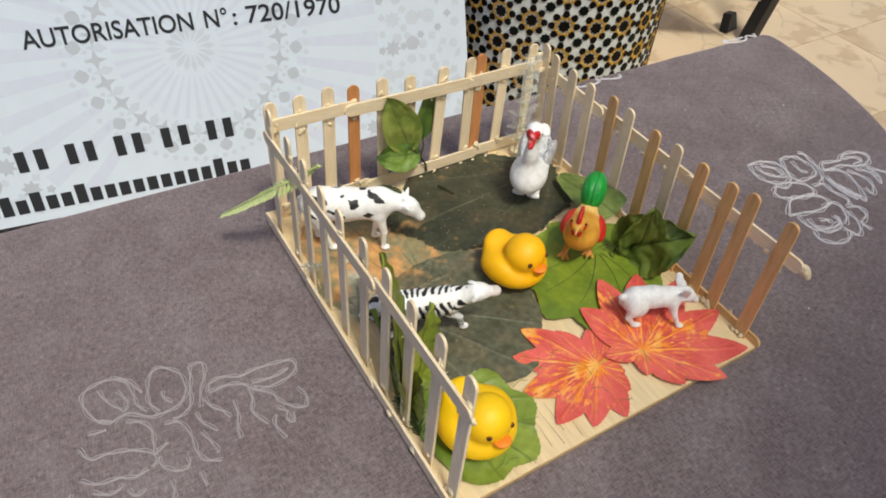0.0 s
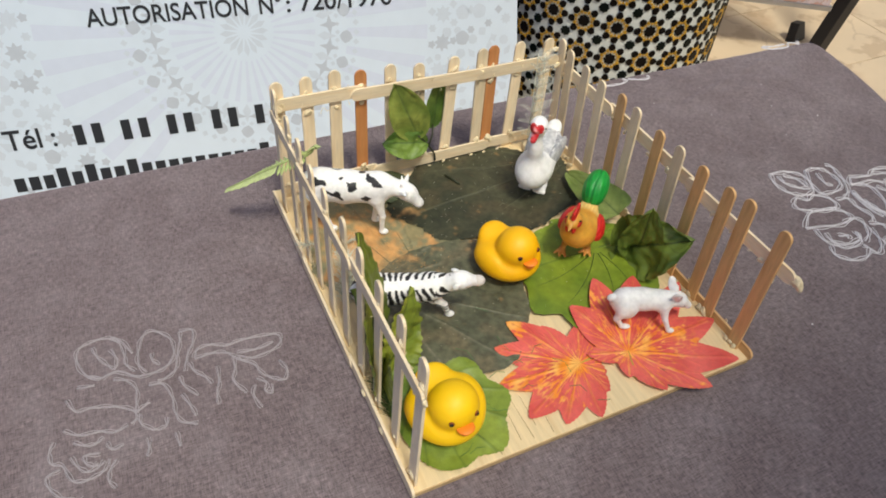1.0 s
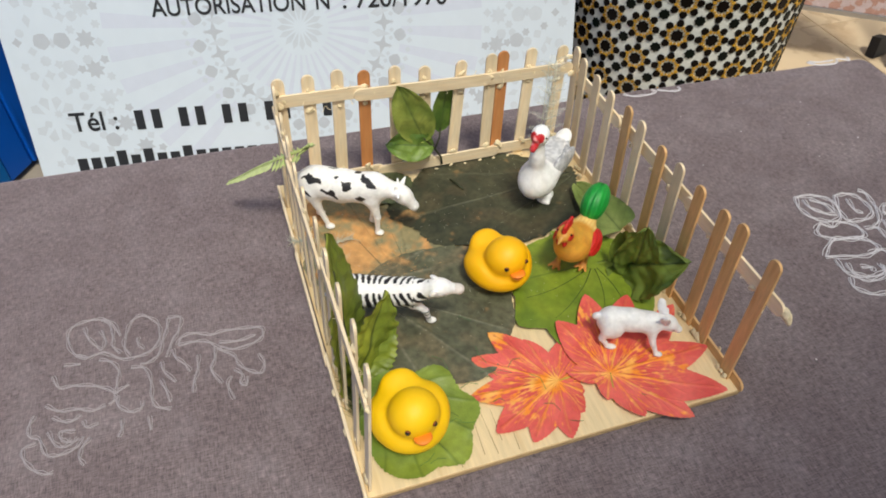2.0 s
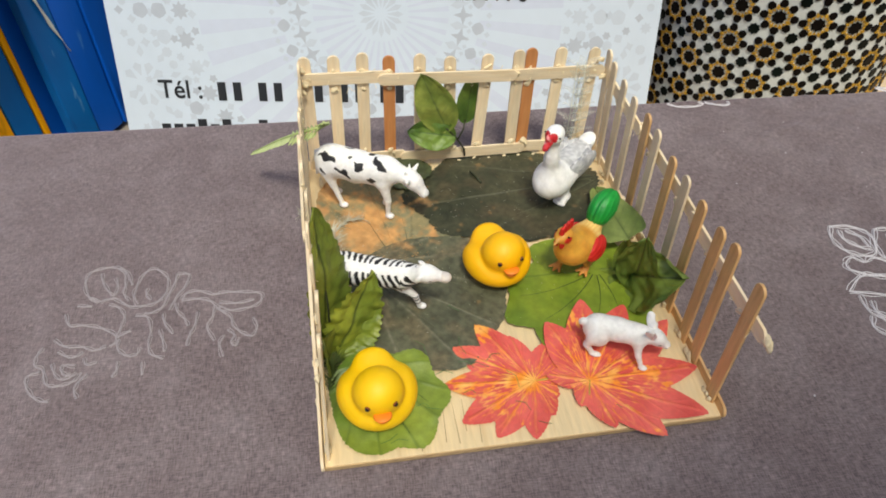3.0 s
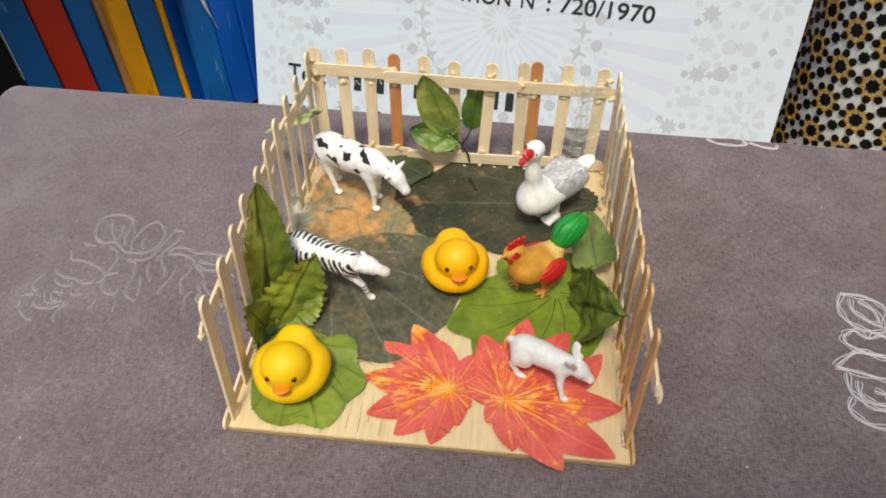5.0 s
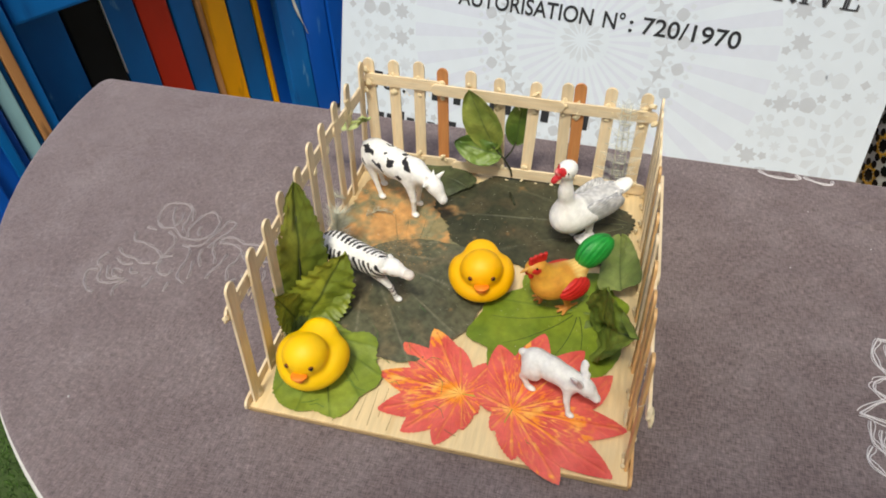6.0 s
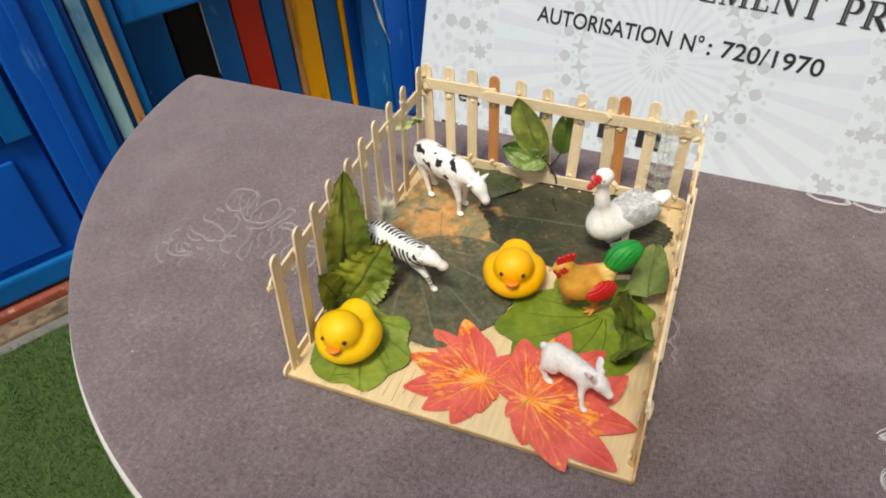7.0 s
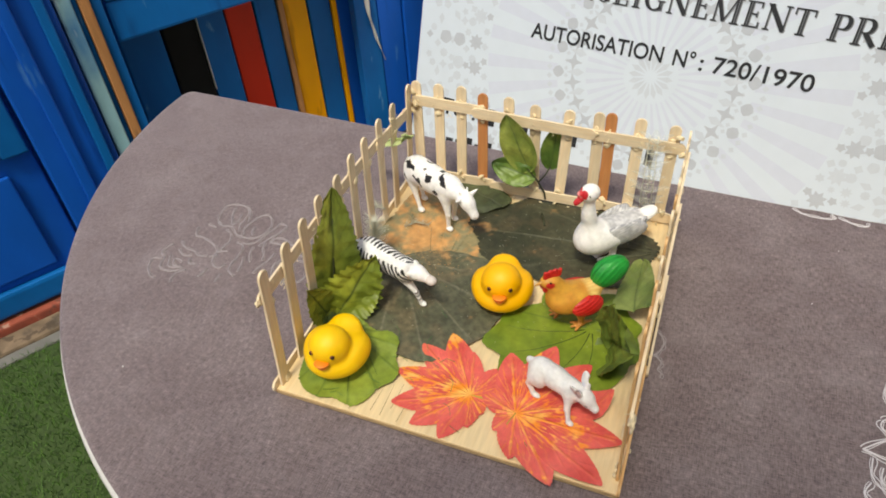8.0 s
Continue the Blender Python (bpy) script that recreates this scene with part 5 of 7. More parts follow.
flat_leaf("dark_leaf", "very dark green toothed cloth leaf on the plywood base", 0.167, 0.233, 0.091, 0.058, Z0 + 0.0012, 2, (lin(72, 72, 52), lin(48, 51, 36), lin(86, 86, 66), lin(80, 72, 52)), 2, 0.02, 64, 0.035, 0.0012, 9, (0.95, 0.1), 2.3, mat=LEAF_DARK, ribs=((0, 0.8), (-24, 0.5), (24, 0.55)), rib_mat=VEIN_PALE, dusting=((0.092, 0.225, 0.018, 0.018, 0.55),))
flat_leaf("dark_leaf", "dark green cloth leaf end behind the toy cow", 0.074, 0.270, 0.034, 0.020, Z0 + 0.0034, -22, (lin(84, 92, 60), lin(58, 66, 42), lin(76, 80, 56)), 2, 0.03, 26, 0.05, 0.0030, 7, (-0.95, 0.0), 3.4, mat=LEAF_DARK)
flat_leaf("dark_leaf", "dark grey-green veined cloth leaf on the plywood base", 0.084, 0.124, 0.066, 0.062, Z0 + 0.0022, -20, (lin(102, 102, 80), lin(76, 78, 60), lin(132, 130, 110), lin(112, 101, 77)), 2, 0.05, 30, 0.02, 0.0010, 9, (-0.9, 0.3), 4.1, mat=LEAF_DARK, ribs=((0, 0.85), (-22, 0.6), (20, 0.65)), rib_mat=VEIN_PALE, dusting=((0.080, 0.178, 0.030, 0.016, 0.7),))
flat_leaf("green_leaf", "fresh green cloth leaf with dark veins under the rooster", 0.215, 0.133, 0.055, 0.055, Z0 + 0.0026, 0, (lin(134, 152, 46), lin(100, 124, 34), lin(84, 108, 34)), 5, 0.0, 40, 0.014, 0.0008, 1, (0.0, 0.0), 5.6, warp=0.02, ribs=((210, 0.55), (234, 0.55), (268, 0.42), (290, 0.38)), rib_mat=VEIN_DARK, fan=((207, 0.088, 0.032), (229, 0.086, 0.032), (258, 0.068, 0.030), (190, 0.074, 0.026), (146, 0.056, 0.026), (288, 0.064, 0.030), (330, 0.048, 0.024), (20, 0.040, 0.022), (75, 0.045, 0.024), (110, 0.046, 0.022)))
flat_leaf("green_leaf", "small mid-green wavy cloth leaf beneath a yellow duck", 0.044, 0.039, 0.040, 0.039, Z0 + 0.0006, 10, (lin(144, 160, 62), lin(98, 124, 40), lin(94, 116, 44)), 7, 0.05, 90, 0.03, 0.0034, 9, (-0.2, 0.8), 7.7, ribs=((-30, 0.6), (34, 0.6), (0, 0.7)), rib_mat=VEIN_DARK, climb=(0.050, 0.018, 0.0036))
rq = random.Random(31)
grains = []
for i in range(900):
    gx, gy = rq.choice(((0.040, 0.206), (0.012, 0.262), (0.060, 0.180), (0.050, 0.225)))
    gx, gy, gz, gs = gx + rq.gauss(0, 0.015), gy + rq.gauss(0, 0.018), Z0 + 0.0034, rq.uniform(0.0002, 0.0005)
    if 0.006 < gx < 0.12 and 0.14 < gy < 0.28:
        grains.append(([(gx - gs, gy, gz), (gx + gs, gy - gs, gz), (gx + gs * 0.3, gy + gs, gz), (gx, gy, gz + gs)], [(0, 1, 3), (1, 2, 3), (2, 0, 3)]))
tagged(part("sand_grains", joined(grains), SAND), "loose orange sand grains on the leaves", "sand", kind="stuff")


def maple_leaf(label, cx, cy, z, lobes, seed, stalk, lift=None):
    """A red autumn leaf: broad pointed lobes from one node with fine teeth, orange flames along their veins.
    A lobe: its direction, length and half width; lift: direction, reach and height of a tip that curls up."""
    rings, n = 64, 640
    verts, faces = [(0.0, 0.0, 0.0)], []
    rim = lobed_rim(lobes, n, 0.010)
    run = np.cumsum(np.hypot(np.diff(rim, append=rim[0]), rim * 2 * math.pi / n))
    rim += 0.0011 * (np.abs((run / 0.0034) % 1 - 0.5) * 2 - 0.5) * (0.6 + 0.8 * noise_at(np.stack([run, run * 0, run * 0], 1), 260, seed))
    for k in range(1, rings + 1):
        for i in range(n):
            a = 2 * math.pi * i / n
            verts.append((rim[i] * k / rings * math.cos(a), rim[i] * k / rings * math.sin(a), 0))
    for i in range(n):
        faces.append((0, 1 + i, 1 + (i + 1) % n))
    for k in range(rings - 1):
        for i in range(n):
            a, b = 1 + k * n + i, 1 + k * n + (i + 1) % n
            faces.append((a, a + n, b + n, b))
    v = np.array(verts)
    near = np.full(len(v), 1.0)
    for turn, length, half in lobes:
        d = np.array([math.cos(radians(turn)), math.sin(radians(turn))])
        along, across = v[:, :2] @ d, v[:, 0] * d[1] - v[:, 1] * d[0]
        side = np.abs(np.abs(across) - 0.42 * np.mod(along, 0.017))
        dist = np.where(along > 0, np.minimum(np.abs(across), side * 1.5 + 0.0007), 1.0)
        near = np.minimum(near, np.where(along < length * 0.92, dist, 1.0))
    n1, n2 = noise_at(v, 50, seed), noise_at(v, 160, seed + 4)
    ang, rad = np.arctan2(v[:, 1], v[:, 0]), np.hypot(v[:, 0], v[:, 1])
    # flames: broken strokes that run outwards, wide near the node, and whole orange areas between some veins
    ray = np.stack([np.cos(ang) * 7, np.sin(ang) * 7, rad * 42], 1)
    ragged = noise_at(ray, 2.6, seed + 2) + 0.5 * noise_at(v, 420, seed + 6)
    where = np.clip(0.62 + 1.7 * noise_at(v, 26, seed + 8), 0, 1)
    stroke = np.clip((0.11 - np.abs(noise_at(ray, 1.25, seed) + 0.22 * ragged)) * 12, 0, 1) * where
    vein = np.clip((np.exp(-((near / 0.0011) ** 2)) + 0.7 * ragged - 0.45) * 4, 0, 1) * np.clip(0.25 + where, 0, 1)
    heart = np.clip((0.010 + 0.016 * n1 + 0.007 * ragged - rad) * 300, 0, 1)
    patch = np.clip((noise_at(v, 34, seed + 13) + 0.45 * ragged - 0.30) * 6, 0, 1)
    rimmed = np.clip((0.05 - rad) / 0.02, 0.25, 1)
    red = mixc(lin(230, 104, 94), lin(212, 80, 72), 0.5 + n1 + 0.4 * n2)
    mask = np.clip(np.maximum(np.maximum(stroke * 0.9, vein * 0.9) * rimmed, np.maximum(heart, patch * 0.9)), 0, 1)[:, None]
    gold = mixc(lin(244, 146, 36), lin(250, 184, 92), 0.4 + 1.6 * noise_at(v, 110, seed + 17))
    col = red * (1 - mask) + gold * mask
    v[:, 2] = 0.0010 * (n1 + 0.5) + 0.0006 * np.exp(-((near / 0.001) ** 2))
    if lift:
        d = np.array([math.cos(radians(lift[0])), math.sin(radians(lift[0]))])
        beyond = np.clip(v[:, :2] @ d - lift[1], 0, 1) * np.exp(-((v[:, 0] * d[1] - v[:, 1] * d[0]) / 0.016) ** 2)
        v[:, 2] += lift[2] * beyond / 0.014
        v[:, :2] -= np.outer(beyond * 0.45, d)
    v[:, 2] += 0.002 * np.clip(np.hypot(v[:, 0], v[:, 1]) / 0.06 - 0.7, 0, 1) * (0.5 + noise_at(v, 30, seed + 2))
    v[:, 2] -= v[:, 2].min()
    over = np.clip((cy + v[:, 1] - 0.052) / 0.024, 0, 1)
    v[:, 2] += 0.0030 * over * over * (3 - 2 * over)
    me = mesh_of("maple_leaf", v, faces)
    paint_on(me, col)
    ob = tagged(part("maple_leaf", me, LEAF_RED, None, "", pose(cx, cy, z), True), label, "artificial leaf", "red maple leaves")
    part("stalk", tube([(0, 0, 0.0002), (stalk[0] * 0.5, stalk[1] * 0.5, -0.0006), (stalk[0], stalk[1], -0.0022)], 0.0011, 7, (0.8, 1, 1.2)), STALK_YELLOW, ob, "short yellow-green stalk", smooth=True)
    return ob


maple_leaf("red cloth maple leaf with orange streaks, overlapped by another", 0.144, 0.042, Z0 + 0.0004, [(123, 0.060, 0.0135), (105, 0.039, 0.010), (148, 0.061, 0.0135), (176, 0.0625, 0.014), (-155, 0.060, 0.014), (-131, 0.051, 0.013), (-102, 0.044, 0.012), (-76, 0.029, 0.010), (-45, 0.020, 0.009), (60, 0.034, 0.010), (15, 0.030, 0.010)], 1.5, (0.022, 0.002))
maple_leaf("red cloth maple leaf with orange streaks, under the white rabbit", 0.181, 0.036, Z0 + 0.0026, [(110, 0.054, 0.015), (79, 0.069, 0.0155), (53, 0.072, 0.016), (26, 0.080, 0.016), (0, 0.0775, 0.016), (-27, 0.079, 0.0165), (-51, 0.0605, 0.015), (-80, 0.038, 0.012), (-122, 0.022, 0.009), (163, 0.030, 0.010), (-172, 0.016, 0.008)], 6.5, (-0.006, -0.020), (26, 0.060, 0.010))


def blade(name, label, foot, tip, face, width, colours, bend=0.1, cup=0.25, teeth=16, tooth=0.07, pinch=0.75, seed=0.0, parent=None, category="artificial leaf", group="", crumple=0.10, full=0.8, halves=0.25):
    """A leaf blade from its foot to its tip; face is the way its upper side looks."""
    foot, tip = Vector(foot), Vector(tip)
    y = tip - foot
    length = y.length
    y.normalize()
    z = (Vector(face) - y * y.dot(Vector(face))).normalized()
    nu, nv = 60, 14
    verts, faces, us, vs = [], [], [], []
    for i in range(nu + 1):
        s = i / nu
        w = width * (math.sin(math.pi * min(max(s, 0.002), 0.998) ** pinch) ** full)
        w *= 1 + tooth * (((s * teeth) % 1) - 0.5)
        for j in range(-nv, nv + 1):
            t = j / nv
            up = cup * width * abs(t) ** 1.5 + bend * length * (s * (1 - s)) * 4 * 0.5
            up += 0.2 * tooth * width * math.sin(s * teeth * math.pi) * abs(t) + crumple * width * noise.noise(Vector((s * 3 + seed, t * 1.5, seed))) + 0.4 * crumple * width * noise.noise(Vector((s * 8 + seed, t * 4, seed)))
            up -= 0.03 * width * math.exp(-((t / 0.05) ** 2))
            verts.append((t * w, s * length, up))
            us.append(s)
            vs.append(t)
    c = 2 * nv + 1
    for i in range(nu):
        for j in range(2 * nv):
            a = i * c + j
            faces.append((a, a + 1, a + c + 1, a + c))
    v, us, vs = np.array(verts), np.array(us), np.array(vs)
    slant = us * 7 - np.abs(vs) * 1.6
    rib = np.exp(-(((slant - np.round(slant)) / 0.07) ** 2)) * 0.6 * (np.abs(vs) < 0.95)
    mid = np.exp(-((vs / 0.05) ** 2))
    nz = noise_at(v, 60, seed + 5)
    col = mixc(colours[0], colours[1], 0.5 + 1.3 * nz + halves * vs)
    k = np.clip(np.maximum(rib * 0.6, mid), 0, 1)[:, None]
    col = col * (1 - k) + np.array(colours[2])[None, :] * k
    me = mesh_of(name, v, faces)
    paint_on(me, col)
    m = Matrix.Translation(foot) @ Matrix((y.cross(z), y, z)).transposed().to_4x4()
    ob = part(name, me, LEAF, parent, "", m, True)
    return tagged(ob, label, category, group) if parent is None else ob


GREEN = (lin(152, 160, 62), lin(104, 118, 44), lin(60, 72, 32))
ROSE = (lin(148, 158, 76), lin(106, 124, 52), lin(92, 108, 54))
ROSE_DARK = (lin(112, 136, 58), lin(76, 104, 42), lin(70, 92, 44))
DARKG = (lin(114, 132, 54), lin(70, 92, 36), lin(50, 66, 30))
OLIVE = (lin(128, 142, 78), lin(102, 120, 58), lin(86, 102, 50))
GREEN_LIGHT = (lin(158, 168, 60), lin(112, 128, 44), lin(66, 80, 36))
# large leaf standing against the left fence
tall = thing("standing_leaf", "large toothed green cloth leaf standing against the fence", "artificial leaf")
blade("leaf_blade", "", (0.007, 0.078, 0.0085), (0.008, 0.113, 0.120), (1.0, -0.62, 0.22), 0.0240, GREEN, 0.06, 0.12, 17, 0.14, 0.56, 0.4, tall, crumple=0.12, full=0.58, halves=0.9)
blade("leaf_blade", "", (0.010, 0.078, 0.0085), (0.041, 0.108, 0.064), (0.72, -0.68, 0.45), 0.025, GREEN_LIGHT, 0.08, 0.12, 13, 0.24, 0.72, 2.2, tall, crumple=0.10, halves=0.6)
blade("leaf_blade", "", (0.006, 0.077, 0.0085), (0.006, 0.056, 0.062), (1.0, -0.3, 0.2), 0.015, GREEN, 0.08, 0.15, 11, 0.18, 0.8, 3.1, tall, crumple=0.09)
blade("leaf_blade", "", (0.014, 0.080, 0.0085), (0.044, 0.106, 0.036), (0.6, -0.6, 0.8), 0.015, GREEN_LIGHT, 0.10, 0.2, 12, 0.18, 0.8, 4.7, tall, crumple=0.10, halves=0.6)
blade("leaf_blade", "", (0.0075, 0.086, 0.0085), (0.0065, 0.124, 0.058), (1.0, -0.25, 0.2), 0.024, DARKG, 0.05, 0.12, 11, 0.15, 0.7, 7.3, tall, crumple=0.09)
part("leaf_stalk", tube([(0.009, 0.072, 0.0085), (0.009, 0.079, 0.014), (0.0105, 0.090, 0.05), (0.0095, 0.105, 0.095)], 0.0010, 6, (1, 1, 0.7, 0.4)), STEM, tall, smooth=True)
# dark leaves curling up by the right fence
curl = thing("curled_leaves", "dark green cloth leaves curling up against the fence posts", "artificial leaf")
blade("leaf_blade", "", (0.231, 0.127, 0.012), (0.256, 0.077, 0.057), (-0.78, -0.45, 0.42), 0.0265, DARKG, 0.16, 0.16, 7, 0.07, 0.75, 1.2, curl, crumple=0.30, full=0.7)
blade("leaf_blade", "", (0.241, 0.114, 0.011), (0.232, 0.104, 0.074), (-0.62, -0.75, 0.15), 0.0170, DARKG, 0.10, 0.22, 5, 0.06, 0.70, 5.2, curl, crumple=0.28, full=0.6)
blade("leaf_blade", "", (0.2440, 0.147, 0.0270), (0.2410, 0.219, 0.0160), (-0.42, -0.05, 1.0), 0.0172, OLIVE, 0.06, 0.10, 5, 0.04, 0.34, 8.2, curl, crumple=0.12, full=0.42, halves=0.1)
# rose leaves on a wire stem, tied to the back fence
sprig = thing("leaf_sprig", "three green rose leaves on a stem tied to the fence", "artificial leaf")
blade("leaf_blade", "", (0.120, 0.2800, 0.044), (0.097, 0.2795, 0.103), (-0.15, -1.0, 0.35), 0.0168, ROSE, 0.05, 0.12, 14, 0.015, 0.80, 0.9, sprig, crumple=0.12, full=0.6)
blade("leaf_blade", "", (0.138, 0.2905, 0.043), (0.143, 0.2915, 0.092), (0.25, -1.0, 0.1), 0.0125, ROSE_DARK, 0.03, 0.08, 12, 0.015, 0.85, 3.9, sprig, crumple=0.06, full=0.6)
blade("leaf_blade", "", (0.127, 0.2785, 0.038), (0.084, 0.2760, 0.050), (0.2, -1.0, 0.5), 0.0140, ROSE_DARK, 0.06, 0.25, 12, 0.02, 0.85, 6.9, sprig, crumple=0.2, full=0.6)
part("stem", tube([(0.137, 0.2805, 0.014), (0.136, 0.2800, 0.022), (0.128, 0.2795, 0.036), (0.119, 0.2795, 0.047)], 0.0009, 6), STEM, sprig, smooth=True)
part("stem", tube([(0.130, 0.2795, 0.034), (0.135, 0.284, 0.040), (0.138, 0.2905, 0.046)], 0.0008, 6), STEM, sprig, smooth=True)
part("stem", tube([(0.128, 0.2795, 0.036), (0.120, 0.279, 0.036)], 0.0008, 6), STEM, sprig, smooth=True)


tagged(part("twig", tube([(0.139, 0.262, Z0 + 0.0036), (0.1425, 0.254, Z0 + 0.0040), (0.146, 0.246, Z0 + 0.0036)], 0.0012, 7, (0.8, 1, 0.9)), STEM, smooth=True), "short dark green twig lying on a dark leaf", "twig")


def needles(spine, length, count, radius, spread, seed, droop=0.0):
    """Fine needles round a spine, as one mesh."""
    r = random.Random(seed)
    pts = [Vector(p) for p in spine]
    pairs = []
    for i in range(count):
        s = i / count * (len(pts) - 1)
        k = int(s)
        p = pts[k].lerp(pts[min(k + 1, len(pts) - 1)], s - k)
        d = (pts[min(k + 1, len(pts) - 1)] - pts[k]).normalized()
        a = d.orthogonal().normalized()
        a.rotate(Matrix.Rotation(r.uniform(0, 6.283), 3, d))
        tip = p + (a * spread + d * 0.8).normalized() * length * r.uniform(0.7, 1.15) + Vector((0, 0, -droop))
        b = d.cross(a) * radius
        pairs.append(([p - b, p + b, tip, p + a.cross(b) * 0.5], [(0, 1, 2), (1, 3, 2), (3, 0, 2)]))
    return joined(pairs)


def frond(spine, length, count, half, droop=0.25):
    """Two rows of narrow folded leaflets along a spine, shorter towards the tip."""
    pts, pairs = [Vector(p) for p in spine], []
    for i in range(count):
        s = (i + 0.3) / count * (len(pts) - 1)
        k = min(int(s), len(pts) - 2)
        p, d = pts[k].lerp(pts[k + 1], s - k), (pts[k + 1] - pts[k]).normalized()
        side_way = d.cross(Vector((0, 0, 1))).normalized()
        for side in (1, -1):
            l = length * (1 - 0.75 * (i / count) ** 2.2) * (0.85 + 0.3 * abs(noise.noise(Vector((i * 1.7, side, 0)))))
            way = (side_way * side + d * 0.40 + Vector((0, 0, -droop + 0.25 * noise.noise(Vector((i, side * 3, 2)))))).normalized()
            w = way.cross(Vector((0, 0, 1))).normalized() * half
            mid, tip = p + way * l * 0.5, p + way * l
            fold = Vector((0, 0, -half * 0.7))
            pairs.append(([p, mid + w + fold, tip, mid - w + fold, mid, p + fold, tip + fold * 0.3], [(0, 1, 4), (1, 2, 4), (2, 3, 4), (3, 0, 4), (0, 5, 1), (5, 6, 1), (1, 6, 2), (2, 6, 3), (3, 6, 5), (3, 5, 0)]))
    return joined(pairs)


fern = thing("fern_sprig", "pale green plastic fern sprig poking out through the fence", "artificial plant")
FERN_LINE = [(0.012, 0.240, 0.086), (-0.008, 0.244, 0.078), (-0.022, 0.254, 0.066), (-0.036, 0.266, 0.051), (-0.047, 0.278, 0.038)]
part("spine", tube(FERN_LINE, 0.0011, 6, (1, 1, 0.9, 0.7, 0.4)), FERN, fern)
tagged(part("foliage", frond(FERN_LINE, 0.0130, 26, 0.0015), FERN, fern), kind="stuff")
FERN_TWO = [(0.012, 0.240, 0.086), (0.016, 0.236, 0.092), (0.017, 0.230, 0.098)]
part("spine", tube(FERN_TWO, 0.0009, 6), FERN, fern)
tagged(part("foliage", frond(FERN_TWO, 0.008, 9, 0.0016), FERN, fern), kind="stuff")
moss = thing("moss_tuft", "tuft of dark green moss at the fence foot by the duck", "artificial plant")
part("needles", needles([(0.006, 0.052, 0.008), (0.009, 0.066, 0.013), (0.010, 0.080, 0.010)], 0.013, 300, 0.0006, 1.4, 8), MOSS, moss)
fibre = thing("dried_fibre", "wispy tuft of pale dried plant fibre beside the zebra", "dried plant")
part("needles", needles([(0.010, 0.150, 0.012), (0.012, 0.156, 0.030), (0.014, 0.160, 0.050)], 0.017, 420, 0.00035, 1.3, 9), FIBRE, fibre)
fibre_two = thing("dried_fibre", "small pale dried sprig stuck through the fence", "dried plant")
part("needles", needles([(0.004, 0.200, 0.030), (-0.010, 0.204, 0.030)], 0.009, 60, 0.0004, 1.2, 10), FIBRE, fibre_two)
fibre_three = thing("dried_fibre", "pale dried sprig under the toy cow", "dried plant")
part("needles", needles([(0.018, 0.205, 0.009), (0.028, 0.212, 0.011), (0.040, 0.214, 0.010)], 0.010, 90, 0.0004, 1.2, 11), FIBRE, fibre_three)
# see-through plastic plant in the back corner
ghost = thing("clear_plant", "see-through plastic plant sprig in the corner of the pen", "artificial plant")
part("stem", tube([(0.231, 0.272, 0.0085), (0.231, 0.273, 0.05), (0.229, 0.274, 0.098)], 0.0011, 7), FILM, ghost)
part("base_cap", tube([(0.231, 0.272, 0.0080), (0.231, 0.272, 0.0130)], 0.006, 14), GLUE, ghost)
for k in range(7):
    z = 0.022 + 0.013 * k
    for q in range(5):
        a = q * 1.2566 + k * 0.7
        blade("film_leaf", "", (0.231, 0.273, z), (0.231 + (0.015 + 0.004 * (k < 3)) * math.cos(a), 0.270 + 0.009 * math.sin(a), z + 0.011), (-0.5 * math.cos(a), -0.5 * math.sin(a), 1), 0.0042, GREEN, 0.1, 0.2, 8, 0.1, 0.8, k + q, ghost)
for dx in (-0.0042, 0.0042):
    part("strand", tube([(0.231 + dx, 0.270, 0.012), (0.231 + dx * 1.1, 0.271, 0.060), (0.229 + dx * 0.8, 0.273, 0.108)], 0.00036, 5), FIBRE, ghost, smooth=True)
for k in range(11):
    z = 0.020 + 0.008 * k
    part("rung", tube([(0.2266, 0.2700, z), (0.231, 0.2685, z + 0.0016), (0.2352, 0.2700, z)], 0.00028, 5), FIBRE, ghost, smooth=True)
for ob in ghost.children:
    if ob.name.startswith("film_leaf"):
        ob.data.materials.clear()
        ob.data.materials.append(FILM)
rb = random.Random(21)
bits = []
for i in range(20):
    x, y = rb.choice(((0.06, 0.03), (0.09, 0.06), (0.08, 0.12), (0.14, 0.02), (0.12, 0.11), (0.2, 0.012)))
    x, y, a, l = x + rb.gauss(0, 0.018), abs(y + rb.gauss(0, 0.012)) + 0.002, rb.uniform(0, 6.3), rb.uniform(0.006, 0.018)
    z = Z0 + 0.0075 - (0.006 if y < 0.02 else 0)
    me = tube([(x, y, z), (x + l / 2 * math.cos(a), y + abs(l / 2 * math.sin(a)), z + 0.002), (x + l * math.cos(a + 0.3), y + abs(l * math.sin(a + 0.3)), z)], 0.00017, 4)
    bits.append(([v.co[:] for v in me.vertices], [p.vertices[:] for p in me.polygons]))
    bpy.data.meshes.remove(me)
dust = []
for i in range(280):
    gx, gy, gs = rb.uniform(0.03, 0.25), rb.uniform(0.085, 0.28), rb.uniform(0.0002, 0.00042) * (2.2 if rb.random() < 0.03 else 1)
    gz = Z0 + 0.0040
    dust.append(([(gx - gs, gy, gz), (gx + gs, gy - gs, gz), (gx + gs * 0.3, gy + gs, gz), (gx, gy, gz + gs)], [(0, 1, 3), (1, 2, 3), (2, 0, 3)]))
tagged(part("dust_specks", joined(dust), FIBRE), "pale dust specks scattered on the dark leaves", "dust", kind="stuff")
